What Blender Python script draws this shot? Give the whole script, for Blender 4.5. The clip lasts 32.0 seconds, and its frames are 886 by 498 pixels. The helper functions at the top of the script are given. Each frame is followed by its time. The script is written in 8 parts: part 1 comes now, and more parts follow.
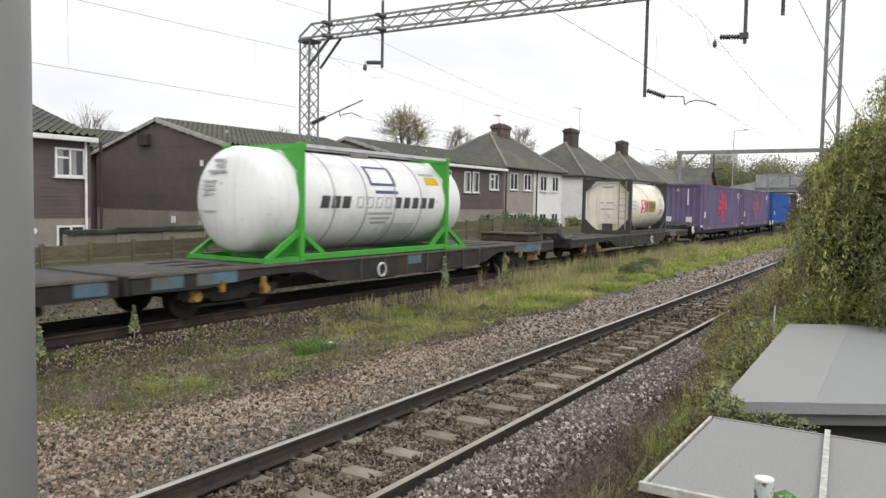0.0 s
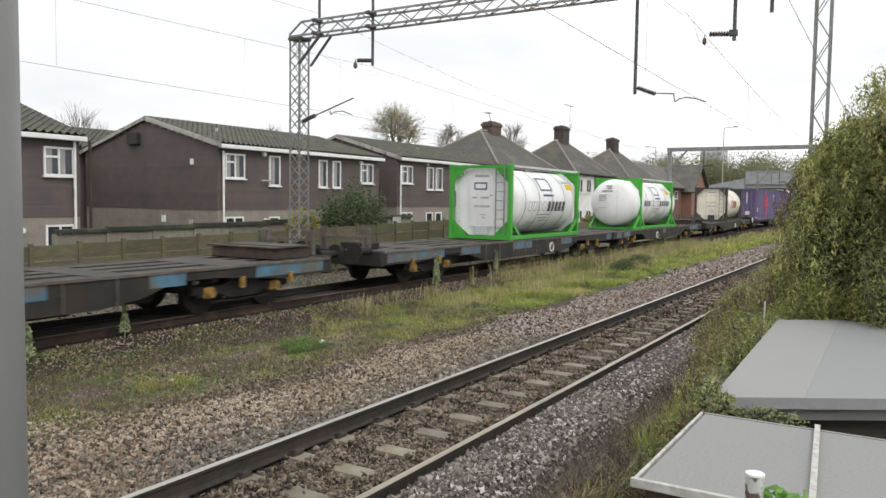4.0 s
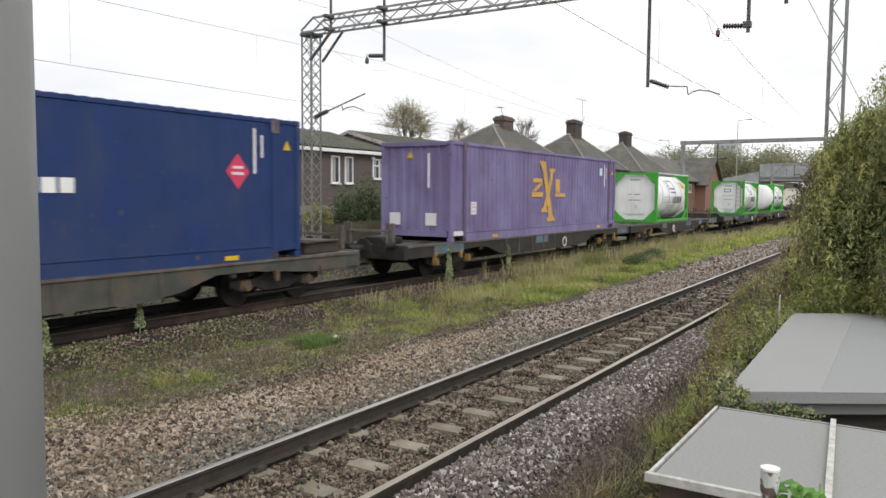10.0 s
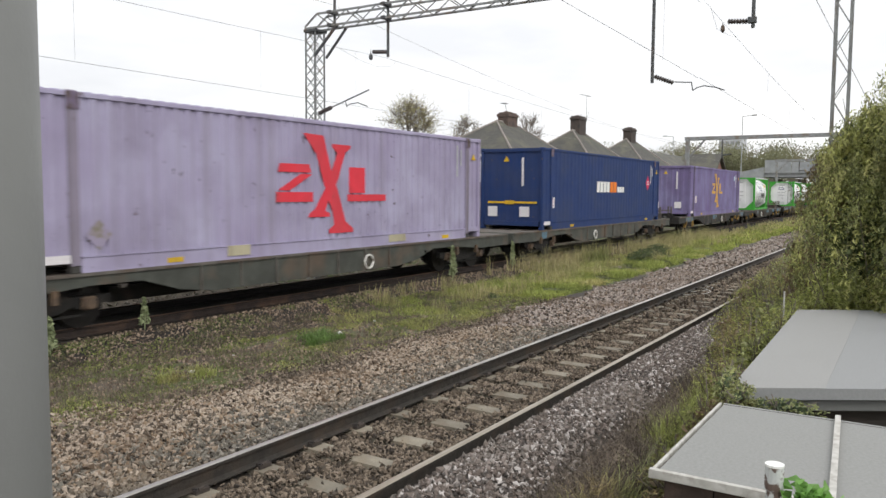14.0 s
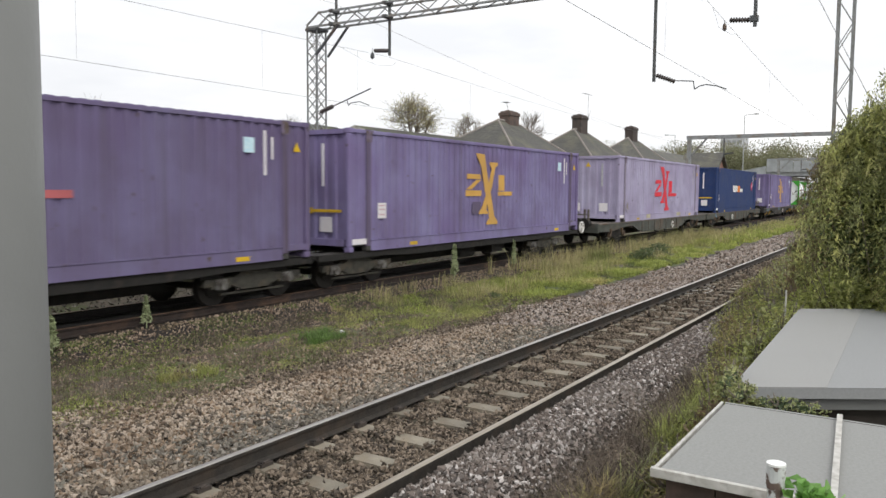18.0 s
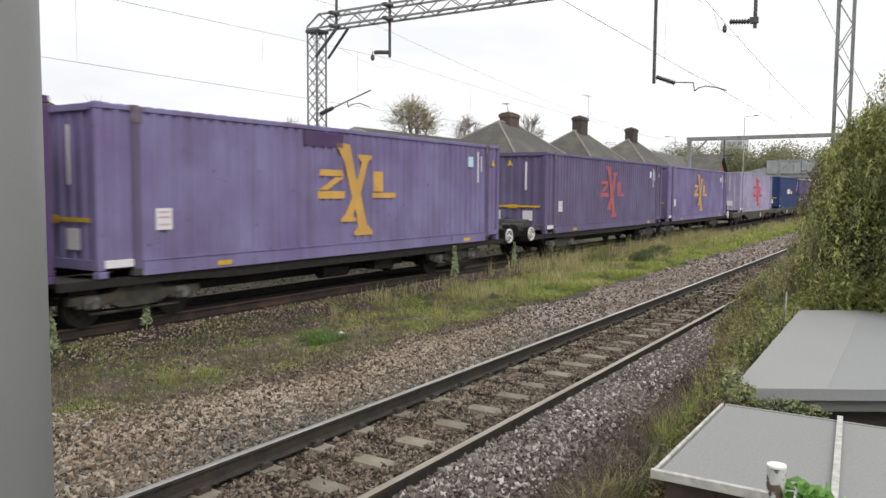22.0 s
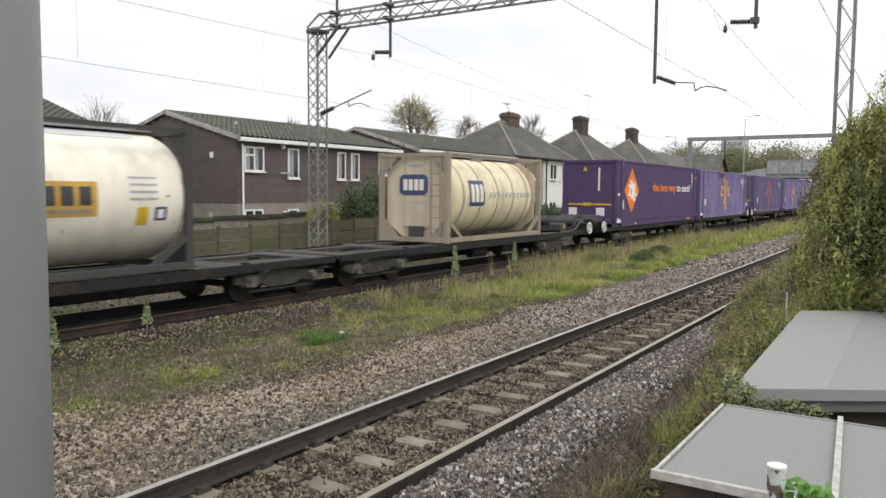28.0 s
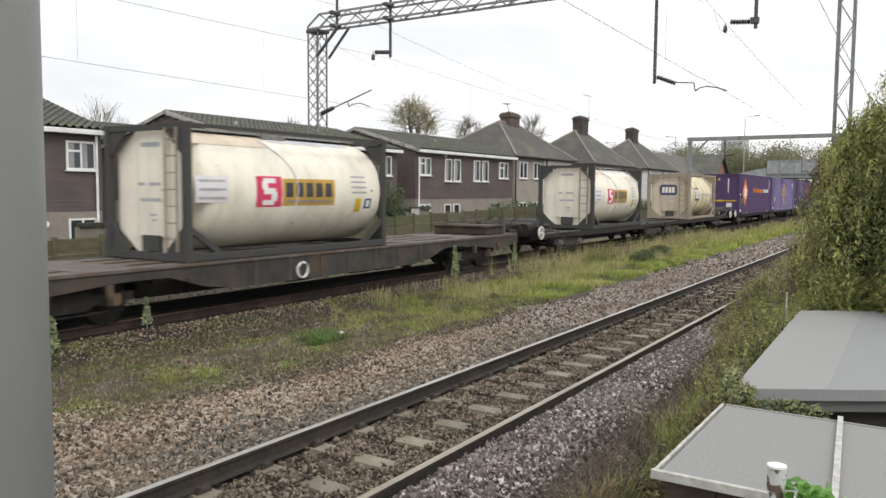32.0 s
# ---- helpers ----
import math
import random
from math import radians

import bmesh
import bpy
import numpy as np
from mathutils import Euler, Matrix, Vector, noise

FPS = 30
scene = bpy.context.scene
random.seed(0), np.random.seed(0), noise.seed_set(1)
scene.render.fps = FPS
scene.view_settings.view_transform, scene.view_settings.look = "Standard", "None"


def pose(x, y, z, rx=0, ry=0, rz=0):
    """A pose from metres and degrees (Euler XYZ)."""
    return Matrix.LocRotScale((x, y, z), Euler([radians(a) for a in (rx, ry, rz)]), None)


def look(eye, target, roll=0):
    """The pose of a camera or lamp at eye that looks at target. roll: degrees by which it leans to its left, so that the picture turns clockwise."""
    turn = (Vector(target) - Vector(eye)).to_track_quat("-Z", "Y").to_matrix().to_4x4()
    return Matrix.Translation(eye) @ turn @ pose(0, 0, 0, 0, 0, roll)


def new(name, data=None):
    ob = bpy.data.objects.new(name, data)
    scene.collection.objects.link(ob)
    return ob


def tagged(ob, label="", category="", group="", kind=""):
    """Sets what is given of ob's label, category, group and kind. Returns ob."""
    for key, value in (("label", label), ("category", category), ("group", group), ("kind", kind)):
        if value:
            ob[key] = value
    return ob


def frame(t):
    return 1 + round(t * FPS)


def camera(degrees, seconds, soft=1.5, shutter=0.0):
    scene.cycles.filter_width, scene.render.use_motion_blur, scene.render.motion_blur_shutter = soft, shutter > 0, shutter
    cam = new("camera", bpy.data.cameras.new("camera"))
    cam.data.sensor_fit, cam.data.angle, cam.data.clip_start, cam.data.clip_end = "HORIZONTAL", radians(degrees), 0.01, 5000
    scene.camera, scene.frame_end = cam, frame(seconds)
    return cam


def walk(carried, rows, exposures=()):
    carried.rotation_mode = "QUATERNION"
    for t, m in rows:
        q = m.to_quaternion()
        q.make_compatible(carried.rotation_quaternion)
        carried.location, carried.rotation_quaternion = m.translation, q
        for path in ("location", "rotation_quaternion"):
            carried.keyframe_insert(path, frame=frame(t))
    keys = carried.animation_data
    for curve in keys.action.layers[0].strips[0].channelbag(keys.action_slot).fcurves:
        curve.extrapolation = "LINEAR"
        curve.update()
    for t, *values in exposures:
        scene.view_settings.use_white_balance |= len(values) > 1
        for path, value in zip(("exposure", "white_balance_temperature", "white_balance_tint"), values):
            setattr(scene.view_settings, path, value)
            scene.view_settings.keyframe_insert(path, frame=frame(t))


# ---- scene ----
cam = camera(59.864, 32.0, soft=1.5, shutter=0.4)
EYE = Vector((0.0, 0.0, 2.313))
# seconds, heading from the track's direction, downward tilt, lean
TURNS = [
    (0, 31.902, 3.505, 1.023),
    (0.5, 31.746, 3.510, 1.042),
    (1, 31.541, 3.523, 1.062),
    (1.5, 31.352, 3.539, 1.047),
    (2, 31.237, 3.557, 0.999),
    (2.5, 31.194, 3.583, 0.949),
    (3, 31.193, 3.615, 0.897),
    (3.5, 31.205, 3.637, 0.829),
    (5.5, 31.525, 3.776, 0.704),
    (6, 31.627, 3.792, 0.652),
    (6.5, 31.718, 3.821, 0.613),
    (7, 31.804, 3.858, 0.573),
    (7.5, 31.888, 3.885, 0.521),
    (8, 31.961, 3.908, 0.482),
    (8.5, 32.035, 3.934, 0.480),
    (9, 32.105, 3.964, 0.491),
    (9.5, 32.153, 3.998, 0.476),
    (10, 32.193, 4.043, 0.447),
    (10.5, 32.228, 4.084, 0.433),
    (11, 32.262, 4.104, 0.424),
    (11.5, 32.303, 4.138, 0.392),
    (12, 32.340, 4.209, 0.355),
    (12.5, 32.380, 4.267, 0.358),
    (13, 32.429, 4.288, 0.383),
    (13.5, 32.469, 4.301, 0.402),
    (14, 32.486, 4.324, 0.407),
    (14.5, 32.489, 4.352, 0.385),
    (16.5, 32.546, 4.401, 0.421),
    (17, 32.560, 4.408, 0.433),
    (17.5, 32.581, 4.410, 0.432),
    (18, 32.599, 4.409, 0.411),
    (18.5, 32.605, 4.407, 0.398),
    (19, 32.605, 4.392, 0.399),
    (19.5, 32.604, 4.350, 0.404),
    (20, 32.602, 4.309, 0.406),
    (20.5, 32.604, 4.293, 0.403),
    (21, 32.606, 4.292, 0.401),
    (21.5, 32.607, 4.293, 0.401),
    (22, 32.610, 4.295, 0.409),
    (22.5, 32.624, 4.294, 0.423),
    (23, 32.641, 4.298, 0.457),
    (32, 32.641, 4.298, 0.457)
]


def sight(yaw, tilt, roll):
    a, b = radians(yaw), radians(tilt)
    return look(EYE, EYE + Vector((math.cos(a) * math.cos(b), math.sin(a) * math.cos(b), -math.sin(b))), roll)


walk(cam, [(t, sight(a, b, c)) for t, a, b, c in TURNS], exposures=[(0.0, 0.12), (32.0, 0.12)])

# ---- world and light ----
SUN_UP, SUN_TURN = radians(44), radians(215)
world = bpy.data.worlds.new("overcast_sky")
scene.world = world
world.use_nodes = True
wn, wl = world.node_tree.nodes, world.node_tree.links
wn.clear()
sky = wn.new("ShaderNodeTexSky")
sky.sky_type, sky.sun_disc = "NISHITA", False
sky.sun_elevation, sky.sun_rotation = SUN_UP, SUN_TURN
sky.air_density, sky.dust_density = 1.0, 4.0
pale = wn.new("ShaderNodeHueSaturation")
pale.inputs["Saturation"].default_value = 0.12
wl.new(sky.outputs[0], pale.inputs["Color"])
wc = wn.new("ShaderNodeTexCoord")
wm = wn.new("ShaderNodeMapping")
wm.inputs["Scale"].default_value = (1.0, 1.0, 3.5)
wl.new(wc.outputs["Generated"], wm.inputs[0])
cloud = wn.new("ShaderNodeTexNoise")
cloud.inputs["Scale"].default_value, cloud.inputs["Detail"].default_value = 2.6, 6
wl.new(wm.outputs[0], cloud.inputs["Vector"])
shade = wn.new("ShaderNodeValToRGB")
shade.color_ramp.elements[0].position, shade.color_ramp.elements[1].position = 0.32, 0.66
shade.color_ramp.elements[0].color, shade.color_ramp.elements[1].color = (0.74, 0.755, 0.785, 1), (1, 1, 1, 1)
wl.new(cloud.outputs["Fac"], shade.inputs[0])
lift = wn.new("ShaderNodeVectorMath")
lift.operation = "SCALE"
# an overcast sky is brighter overhead than at the horizon
height = wn.new("ShaderNodeSeparateXYZ")
wl.new(wc.outputs["Generated"], height.inputs[0])
dome = wn.new("ShaderNodeMapRange")
dome.inputs[3].default_value, dome.inputs[4].default_value = 11.6, 18.0
wl.new(height.outputs[2], dome.inputs[0])
wl.new(dome.outputs[0], lift.inputs["Scale"])
wl.new(shade.outputs[0], lift.inputs[0])
blend = wn.new("ShaderNodeMix")
blend.data_type = "RGBA"
blend.inputs[0].default_value = 0.85
wl.new(pale.outputs[0], blend.inputs[6])
wl.new(lift.outputs[0], blend.inputs[7])
back = wn.new("ShaderNodeBackground")
back.inputs["Strength"].default_value = 0.1
wl.new(blend.outputs[2], back.inputs[0])
wout = wn.new("ShaderNodeOutputWorld")
wl.new(back.outputs[0], wout.inputs[0])
sun = new("sun", bpy.data.lights.new("sun", "SUN"))
sun.data.energy, sun.data.angle, sun.data.color = 1.0, radians(25), (1.0, 0.97, 0.92)
sun.matrix_basis = look((0, 0, 60), (60 * math.cos(SUN_UP) * 0.45, 60 * math.cos(SUN_UP) * 0.89, 60 - 60 * math.sin(SUN_UP)))


# ---- materials ----
def mat(name, a, b=None, scale=6.0, rough=0.7, metal=0.0, bump=0.0, bscale=40.0, stain=None, sscale=1.2, slo=0.5, shi=0.7,
        streak=None, samount=0.5, rnd=0.0, island=0.0, spec=0.5, stretch=(1, 1, 1), rvar=0.1, thin=0.0, palette=(), spots=None):
    """Two-scale procedural surface: grain a-b, stains, vertical streaks, piece-to-piece change, relief."""
    m = bpy.data.materials.new(name)
    m.use_nodes = True
    n, l = m.node_tree.nodes, m.node_tree.links
    s = n["Principled BSDF"]
    co = n.new("ShaderNodeTexCoord")
    mp = n.new("ShaderNodeMapping")
    mp.inputs["Scale"].default_value = stretch
    l.new(co.outputs["Object"], mp.inputs[0])

    def noise_at(sc, detail=5, vec=None):
        x = n.new("ShaderNodeTexNoise")
        x.inputs["Scale"].default_value, x.inputs["Detail"].default_value = sc, detail
        l.new(vec or mp.outputs[0], x.inputs["Vector"])
        return x.outputs["Fac"]

    def ramp(fac, lo, hi):
        r = n.new("ShaderNodeMapRange")
        r.inputs[1].default_value, r.inputs[2].default_value = lo, hi
        l.new(fac, r.inputs[0])
        return r.outputs[0]

    def mix(fac, c1, c2, mode="MIX"):
        x = n.new("ShaderNodeMix")
        x.data_type, x.blend_type = "RGBA", mode
        for sock, v in ((x.inputs[0], fac), (x.inputs[6], c1), (x.inputs[7], c2)):
            if isinstance(v, (tuple, float, int)):
                sock.default_value = (*v, 1) if isinstance(v, tuple) else v
            else:
                l.new(v, sock)
        return x.outputs[2]

    b = b or tuple(0.75 * v for v in a)
    col = mix(ramp(noise_at(scale), 0.35, 0.65), a, b)
    if palette:
        geo, bands = n.new("ShaderNodeNewGeometry"), n.new("ShaderNodeValToRGB")
        bands.color_ramp.interpolation = "CONSTANT"
        for i, c in enumerate(palette):
            e = bands.color_ramp.elements[i] if i < 2 else bands.color_ramp.elements.new(0.5)
            e.position, e.color = i / len(palette), (*c, 1)
        l.new(geo.outputs["Random Per Island"], bands.inputs[0])
        col = mix(0.8, col, bands.outputs[0])
    if stain:
        f = ramp(noise_at(sscale, 7), slo, shi)
        if palette:
            half = n.new("ShaderNodeMath")
            half.operation = "MULTIPLY"
            half.inputs[1].default_value = 0.5
            l.new(f, half.inputs[0])
            f = half.outputs[0]
        col = mix(f, col, stain)
    if streak:
        ms = n.new("ShaderNodeMapping")
        ms.inputs["Scale"].default_value, ms.inputs["Location"].default_value = (5, 5, 0.14), (0.3, 0.3, 0.31)
        l.new(co.outputs["Object"], ms.inputs[0])
        f = ramp(noise_at(1.0, 4, ms.outputs[0]), 0.48, 0.8)
        mul = n.new("ShaderNodeMath")
        mul.operation = "MULTIPLY"
        l.new(f, mul.inputs[0])
        mul.inputs[1].default_value = 0.8 * samount
        col = mix(mul.outputs[0], col, streak)
    if spots:
        f = ramp(noise_at(7.0, 9), 0.66, 0.72)
        g = ramp(noise_at(0.7, 3), 0.42, 0.62)
        both = n.new("ShaderNodeMath")
        both.operation = "MULTIPLY"
        l.new(f, both.inputs[0])
        l.new(g, both.inputs[1])
        col = mix(both.outputs[0], col, spots)
    for amount, source in ((rnd, "ShaderNodeObjectInfo"), (island, "ShaderNodeNewGeometry")):
        if amount:
            g = n.new(source)
            h = n.new("ShaderNodeHueSaturation")
            r = n.new("ShaderNodeMapRange")
            r.inputs[3].default_value, r.inputs[4].default_value = 1 - amount, 1 + amount
            l.new(g.outputs["Random" if source == "ShaderNodeObjectInfo" else "Random Per Island"], r.inputs[0])
            l.new(r.outputs[0], h.inputs["Value"])
            l.new(col, h.inputs["Color"])
            col = h.outputs[0]
    l.new(col, s.inputs["Base Color"])
    rr = n.new("ShaderNodeMapRange")
    rr.inputs[3].default_value, rr.inputs[4].default_value = max(0.03, rough - rvar), min(1, rough + rvar)
    l.new(noise_at(scale * 2.3), rr.inputs[0])
    l.new(rr.outputs[0], s.inputs["Roughness"])
    s.inputs["Metallic"].default_value = metal
    s.inputs["Specular IOR Level"].default_value = spec
    if bump:
        bp = n.new("ShaderNodeBump")
        bp.inputs["Strength"].default_value, bp.inputs["Distance"].default_value = bump, 0.02
        l.new(noise_at(bscale, 6), bp.inputs["Height"])
        l.new(bp.outputs[0], s.inputs["Normal"])
    if thin:
        tr, mx = n.new("ShaderNodeBsdfTranslucent"), n.new("ShaderNodeMixShader")
        l.new(col, tr.inputs[0])
        mx.inputs[0].default_value = thin
        l.new(s.outputs[0], mx.inputs[1])
        l.new(tr.outputs[0], mx.inputs[2])
        l.new(mx.outputs[0], n["Material Output"].inputs[0])
    return m


def glass_mat(name, tint, rough=0.05):
    m = bpy.data.materials.new(name)
    m.use_nodes = True
    s = m.node_tree.nodes["Principled BSDF"]
    s.inputs["Base Color"].default_value = (*tint, 1)
    s.inputs["Roughness"].default_value = rough
    s.inputs["Specular IOR Level"].default_value = 0.6
    return m


M = {
    "soil": mat("soil", (0.0723, 0.0595, 0.0425), (0.119, 0.0978, 0.0723), 7, 0.95, bump=0.6, bscale=25, stain=(0.0723, 0.085, 0.0289), sscale=1.1, slo=0.44, shi=0.6),
    "ballast_bed": mat("ballast_bed", (0.06, 0.05, 0.042), (0.03, 0.026, 0.022), 22, 0.95, bump=1.0, bscale=24, stain=(0.05, 0.04, 0.03), sscale=0.6),
    # oily stone, its colour blackened further as shade under the wagons
    "ballast_oily_shaded": mat("ballast_oily_shaded", (0.0176, 0.0142, 0.0112), (0.0104, 0.00825, 0.007), 24, 0.95, bump=1.0, bscale=26, stain=(0.024, 0.018, 0.0126), sscale=0.8),
    "stone": mat("stone", (0.145, 0.109, 0.0761), (0.069, 0.0531, 0.0384), 14, 0.85, bump=0.3, bscale=50, stain=(0.145, 0.0942, 0.0564), sscale=0.7, slo=0.5, shi=0.68, palette=((0.161, 0.108, 0.0679), (0.0214, 0.0164, 0.0121), (0.239, 0.186, 0.136), (0.0563, 0.0383, 0.0246), (0.11, 0.0922, 0.0723), (0.404, 0.336, 0.266), (0.0333, 0.0255, 0.0184), (0.145, 0.11, 0.0767), (0.102, 0.0664, 0.041), (0.277, 0.201, 0.134), (0.0483, 0.0407, 0.0324))),
    "stone_pink": mat("stone_pink", (0.142, 0.112, 0.087), (0.0675, 0.0542, 0.0439), 14, 0.85, bump=0.3, bscale=50, stain=(0.142, 0.0961, 0.0644), sscale=0.7, slo=0.5, shi=0.68, palette=((0.157, 0.11, 0.0776), (0.0209, 0.0168, 0.0138), (0.234, 0.19, 0.156), (0.0551, 0.0391, 0.0281), (0.108, 0.0941, 0.0827), (0.395, 0.343, 0.304), (0.0326, 0.0261, 0.0211), (0.142, 0.113, 0.0877), (0.0995, 0.0678, 0.0468), (0.272, 0.205, 0.153), (0.0472, 0.0416, 0.0371))),
    "stone_grey": mat("stone_grey", (0.22, 0.198, 0.165), (0.11, 0.0989, 0.0806), 14, 0.85, bump=0.3, bscale=50, stain=(0.229, 0.165, 0.108), sscale=0.8, slo=0.52, shi=0.7, palette=((0.153, 0.139, 0.117), (0.0267, 0.0231, 0.0188), (0.276, 0.252, 0.216), (0.0594, 0.0496, 0.0376), (0.121, 0.109, 0.0876), (0.424, 0.391, 0.341), (0.0416, 0.0357, 0.029), (0.161, 0.126, 0.0912), (0.101, 0.0885, 0.0679))),
    "stone_pale": mat("stone_pale", (0.244, 0.216, 0.202), (0.113, 0.0987, 0.0921), 14, 0.85, bump=0.3, bscale=50, stain=(0.226, 0.197, 0.174), sscale=0.8, palette=((0.293, 0.264, 0.241), (0.0428, 0.0349, 0.0296), (0.235, 0.194, 0.17), (0.493, 0.459, 0.435), (0.107, 0.0822, 0.0669), (0.211, 0.182, 0.161), (0.329, 0.276, 0.241), (0.076, 0.0643, 0.0554), (0.133, 0.0978, 0.0786))),
    "stone_brown": mat("stone_brown", (0.0963, 0.0748, 0.0536), (0.0459, 0.0348, 0.026), 9, 0.9, bump=0.3, bscale=50, stain=(0.0873, 0.0663, 0.0459), sscale=0.9, palette=((0.109, 0.0808, 0.0567), (0.0257, 0.0197, 0.015), (0.0546, 0.0416, 0.03), (0.24, 0.191, 0.144), (0.0386, 0.0286, 0.0214), (0.0959, 0.0743, 0.0538), (0.132, 0.095, 0.0669))),
    "stone_cess": mat("stone_cess", (0.144, 0.105, 0.0728), (0.072, 0.0534, 0.0385), 14, 0.9, bump=0.3, bscale=50, stain=(0.132, 0.119, 0.052), sscale=1.1, palette=((0.174, 0.119, 0.0832), (0.054, 0.0398, 0.0291), (0.108, 0.0795, 0.0562), (0.372, 0.284, 0.213), (0.078, 0.0591, 0.0426), (0.138, 0.102, 0.0749), (0.096, 0.0704, 0.052))),
    "rail_side": mat("rail_side", (0.050, 0.043, 0.036), (0.032, 0.028, 0.024), 14, 0.75, 0.3, bump=0.3, bscale=60, stain=(0.065, 0.047, 0.034), sscale=3),
    "rail_rust": mat("rail_rust", (0.036, 0.024, 0.019), (0.022, 0.016, 0.014), 10, 0.85, 0.1, bump=0.3, bscale=60, stain=(0.08, 0.046, 0.03), sscale=2),
    # rear rail's colour is blackened to stand for shade below the train
    "rail_oily_shaded": mat("rail_oily_shaded", (0.014, 0.012, 0.011), (0.022, 0.018, 0.016), 10, 0.7, 0.1, bump=0.2, bscale=60),
    "rail_top": mat("rail_top", (0.54, 0.52, 0.48), (0.36, 0.34, 0.31), 5, 0.38, 1.0, stretch=(0.2, 6, 6)),
    "rail_top_tan": mat("rail_top_tan", (0.46, 0.41, 0.34), (0.30, 0.26, 0.20), 5, 0.4, 0.9, stretch=(0.2, 6, 6)),
    "timber_brown": mat("timber_brown", (0.095, 0.065, 0.052), (0.06, 0.044, 0.037), 8, 0.9, bump=0.4, bscale=30, rnd=0.15),
    "rail_top_rust": mat("rail_top_rust", (0.16, 0.09, 0.055), (0.10, 0.06, 0.04), 8, 0.6, 0.4),
    "concrete": mat("concrete", (0.22, 0.195, 0.15), (0.15, 0.135, 0.105), 7, 0.9, bump=0.4, bscale=60, stain=(0.17, 0.14, 0.10), sscale=3, rnd=0.2),
    "iron": mat("iron", (0.07, 0.055, 0.045), (0.035, 0.03, 0.028), 12, 0.8, 0.2, bump=0.3),
    "galv": mat("galv", (0.30, 0.31, 0.31), (0.20, 0.205, 0.20), 9, 0.6, 0.3, stain=(0.20, 0.16, 0.12), sscale=2),
    "galv_pale": mat("galv_pale", (0.42, 0.43, 0.44), (0.32, 0.33, 0.33), 5, 0.6, 0.2, stain=(0.25, 0.24, 0.22), sscale=1),
    "steel_dark": mat("steel_dark", (0.10, 0.105, 0.11), (0.065, 0.07, 0.07), 9, 0.65, 0.3, stain=(0.12, 0.08, 0.055), sscale=2),
    "wire": mat("wire", (0.16, 0.15, 0.14), (0.10, 0.10, 0.09), 4, 0.5, 0.5),
    "insulator": mat("insulator", (0.085, 0.07, 0.066), (0.055, 0.046, 0.043), 10, 0.25, spec=0.6),
    "post_grey": mat("post_grey", (0.150, 0.153, 0.148), (0.135, 0.138, 0.133), 3, 0.55, 0.1, bump=0.05, bscale=90, stain=(0.17, 0.173, 0.166), sscale=3, slo=0.45),
    "felt_mid": mat("felt_mid", (0.253, 0.258, 0.258), (0.23, 0.235, 0.235), 40, 0.85, bump=0.2, bscale=220, stain=(0.225, 0.23, 0.23), sscale=0.7),
    "felt": mat("felt", (0.252, 0.254, 0.244), (0.22, 0.222, 0.213), 40, 0.9, bump=0.25, bscale=220, stain=(0.26, 0.256, 0.248), sscale=0.9),
    "felt_new": mat("felt_new", (0.278, 0.278, 0.270), (0.252, 0.252, 0.245), 40, 0.85, bump=0.2, bscale=220, stain=(0.25, 0.25, 0.243), sscale=0.7),
    "fascia_white": mat("fascia_white", (0.50, 0.49, 0.46), (0.36, 0.35, 0.32), 9, 0.7, stain=(0.29, 0.27, 0.24), sscale=14, slo=0.5, shi=0.75),
    "timber_dark": mat("timber_dark", (0.045, 0.036, 0.03), (0.03, 0.026, 0.022), 3, 0.85, bump=0.3, stretch=(1, 1, 6)),
    "pipe_paint": mat("pipe_paint", (0.60, 0.62, 0.60), (0.45, 0.47, 0.46), 12, 0.6, stain=(0.12, 0.085, 0.07), sscale=16, slo=0.52, shi=0.58),
    "cable_grey": mat("cable_grey", (0.36, 0.35, 0.32), (0.26, 0.25, 0.23), 6, 0.7),
    "ivy": mat("ivy", (0.396, 0.414, 0.15), (0.228, 0.258, 0.09), 1.6, 0.55, thin=0.4, stain=(0.432, 0.372, 0.156), sscale=0.9, slo=0.5, shi=0.7, island=0.55),
    "willow_pale": mat("willow_pale", (0.506, 0.506, 0.19), (0.345, 0.368, 0.132), 1.4, 0.5, thin=0.4, stain=(0.483, 0.437, 0.23), sscale=1.0, island=0.5),
    "willow_olive": mat("willow_olive", (0.324, 0.336, 0.144), (0.216, 0.24, 0.102), 1.4, 0.5, thin=0.4, island=0.5),
    "willow_dry": mat("willow_dry", (0.27, 0.19, 0.12), (0.17, 0.13, 0.08), 1.4, 0.8, thin=0.3, stain=(0.24, 0.22, 0.10), sscale=1.6, island=0.5),
    "weed_leaf": mat("weed_leaf", (0.34, 0.37, 0.11), (0.235, 0.27, 0.08), 1.4, 0.65, thin=0.4, stain=(0.30, 0.24, 0.11), sscale=1.3, slo=0.52, shi=0.7, island=0.45),
    "shrub_green": mat("shrub_green", (0.115, 0.155, 0.07), (0.075, 0.105, 0.05), 2, 0.5, thin=0.3, island=0.5),
    "bank_leaf": mat("bank_leaf", (0.37, 0.40, 0.13), (0.25, 0.28, 0.09), 1.2, 0.65, thin=0.5, stain=(0.36, 0.29, 0.14), sscale=1.1, slo=0.5, shi=0.68, island=0.45),
    "brick_brown": mat("brick_brown", (0.15, 0.10, 0.082), (0.095, 0.07, 0.06), 10, 0.95, bump=0.4, stain=(0.07, 0.058, 0.052), sscale=2),
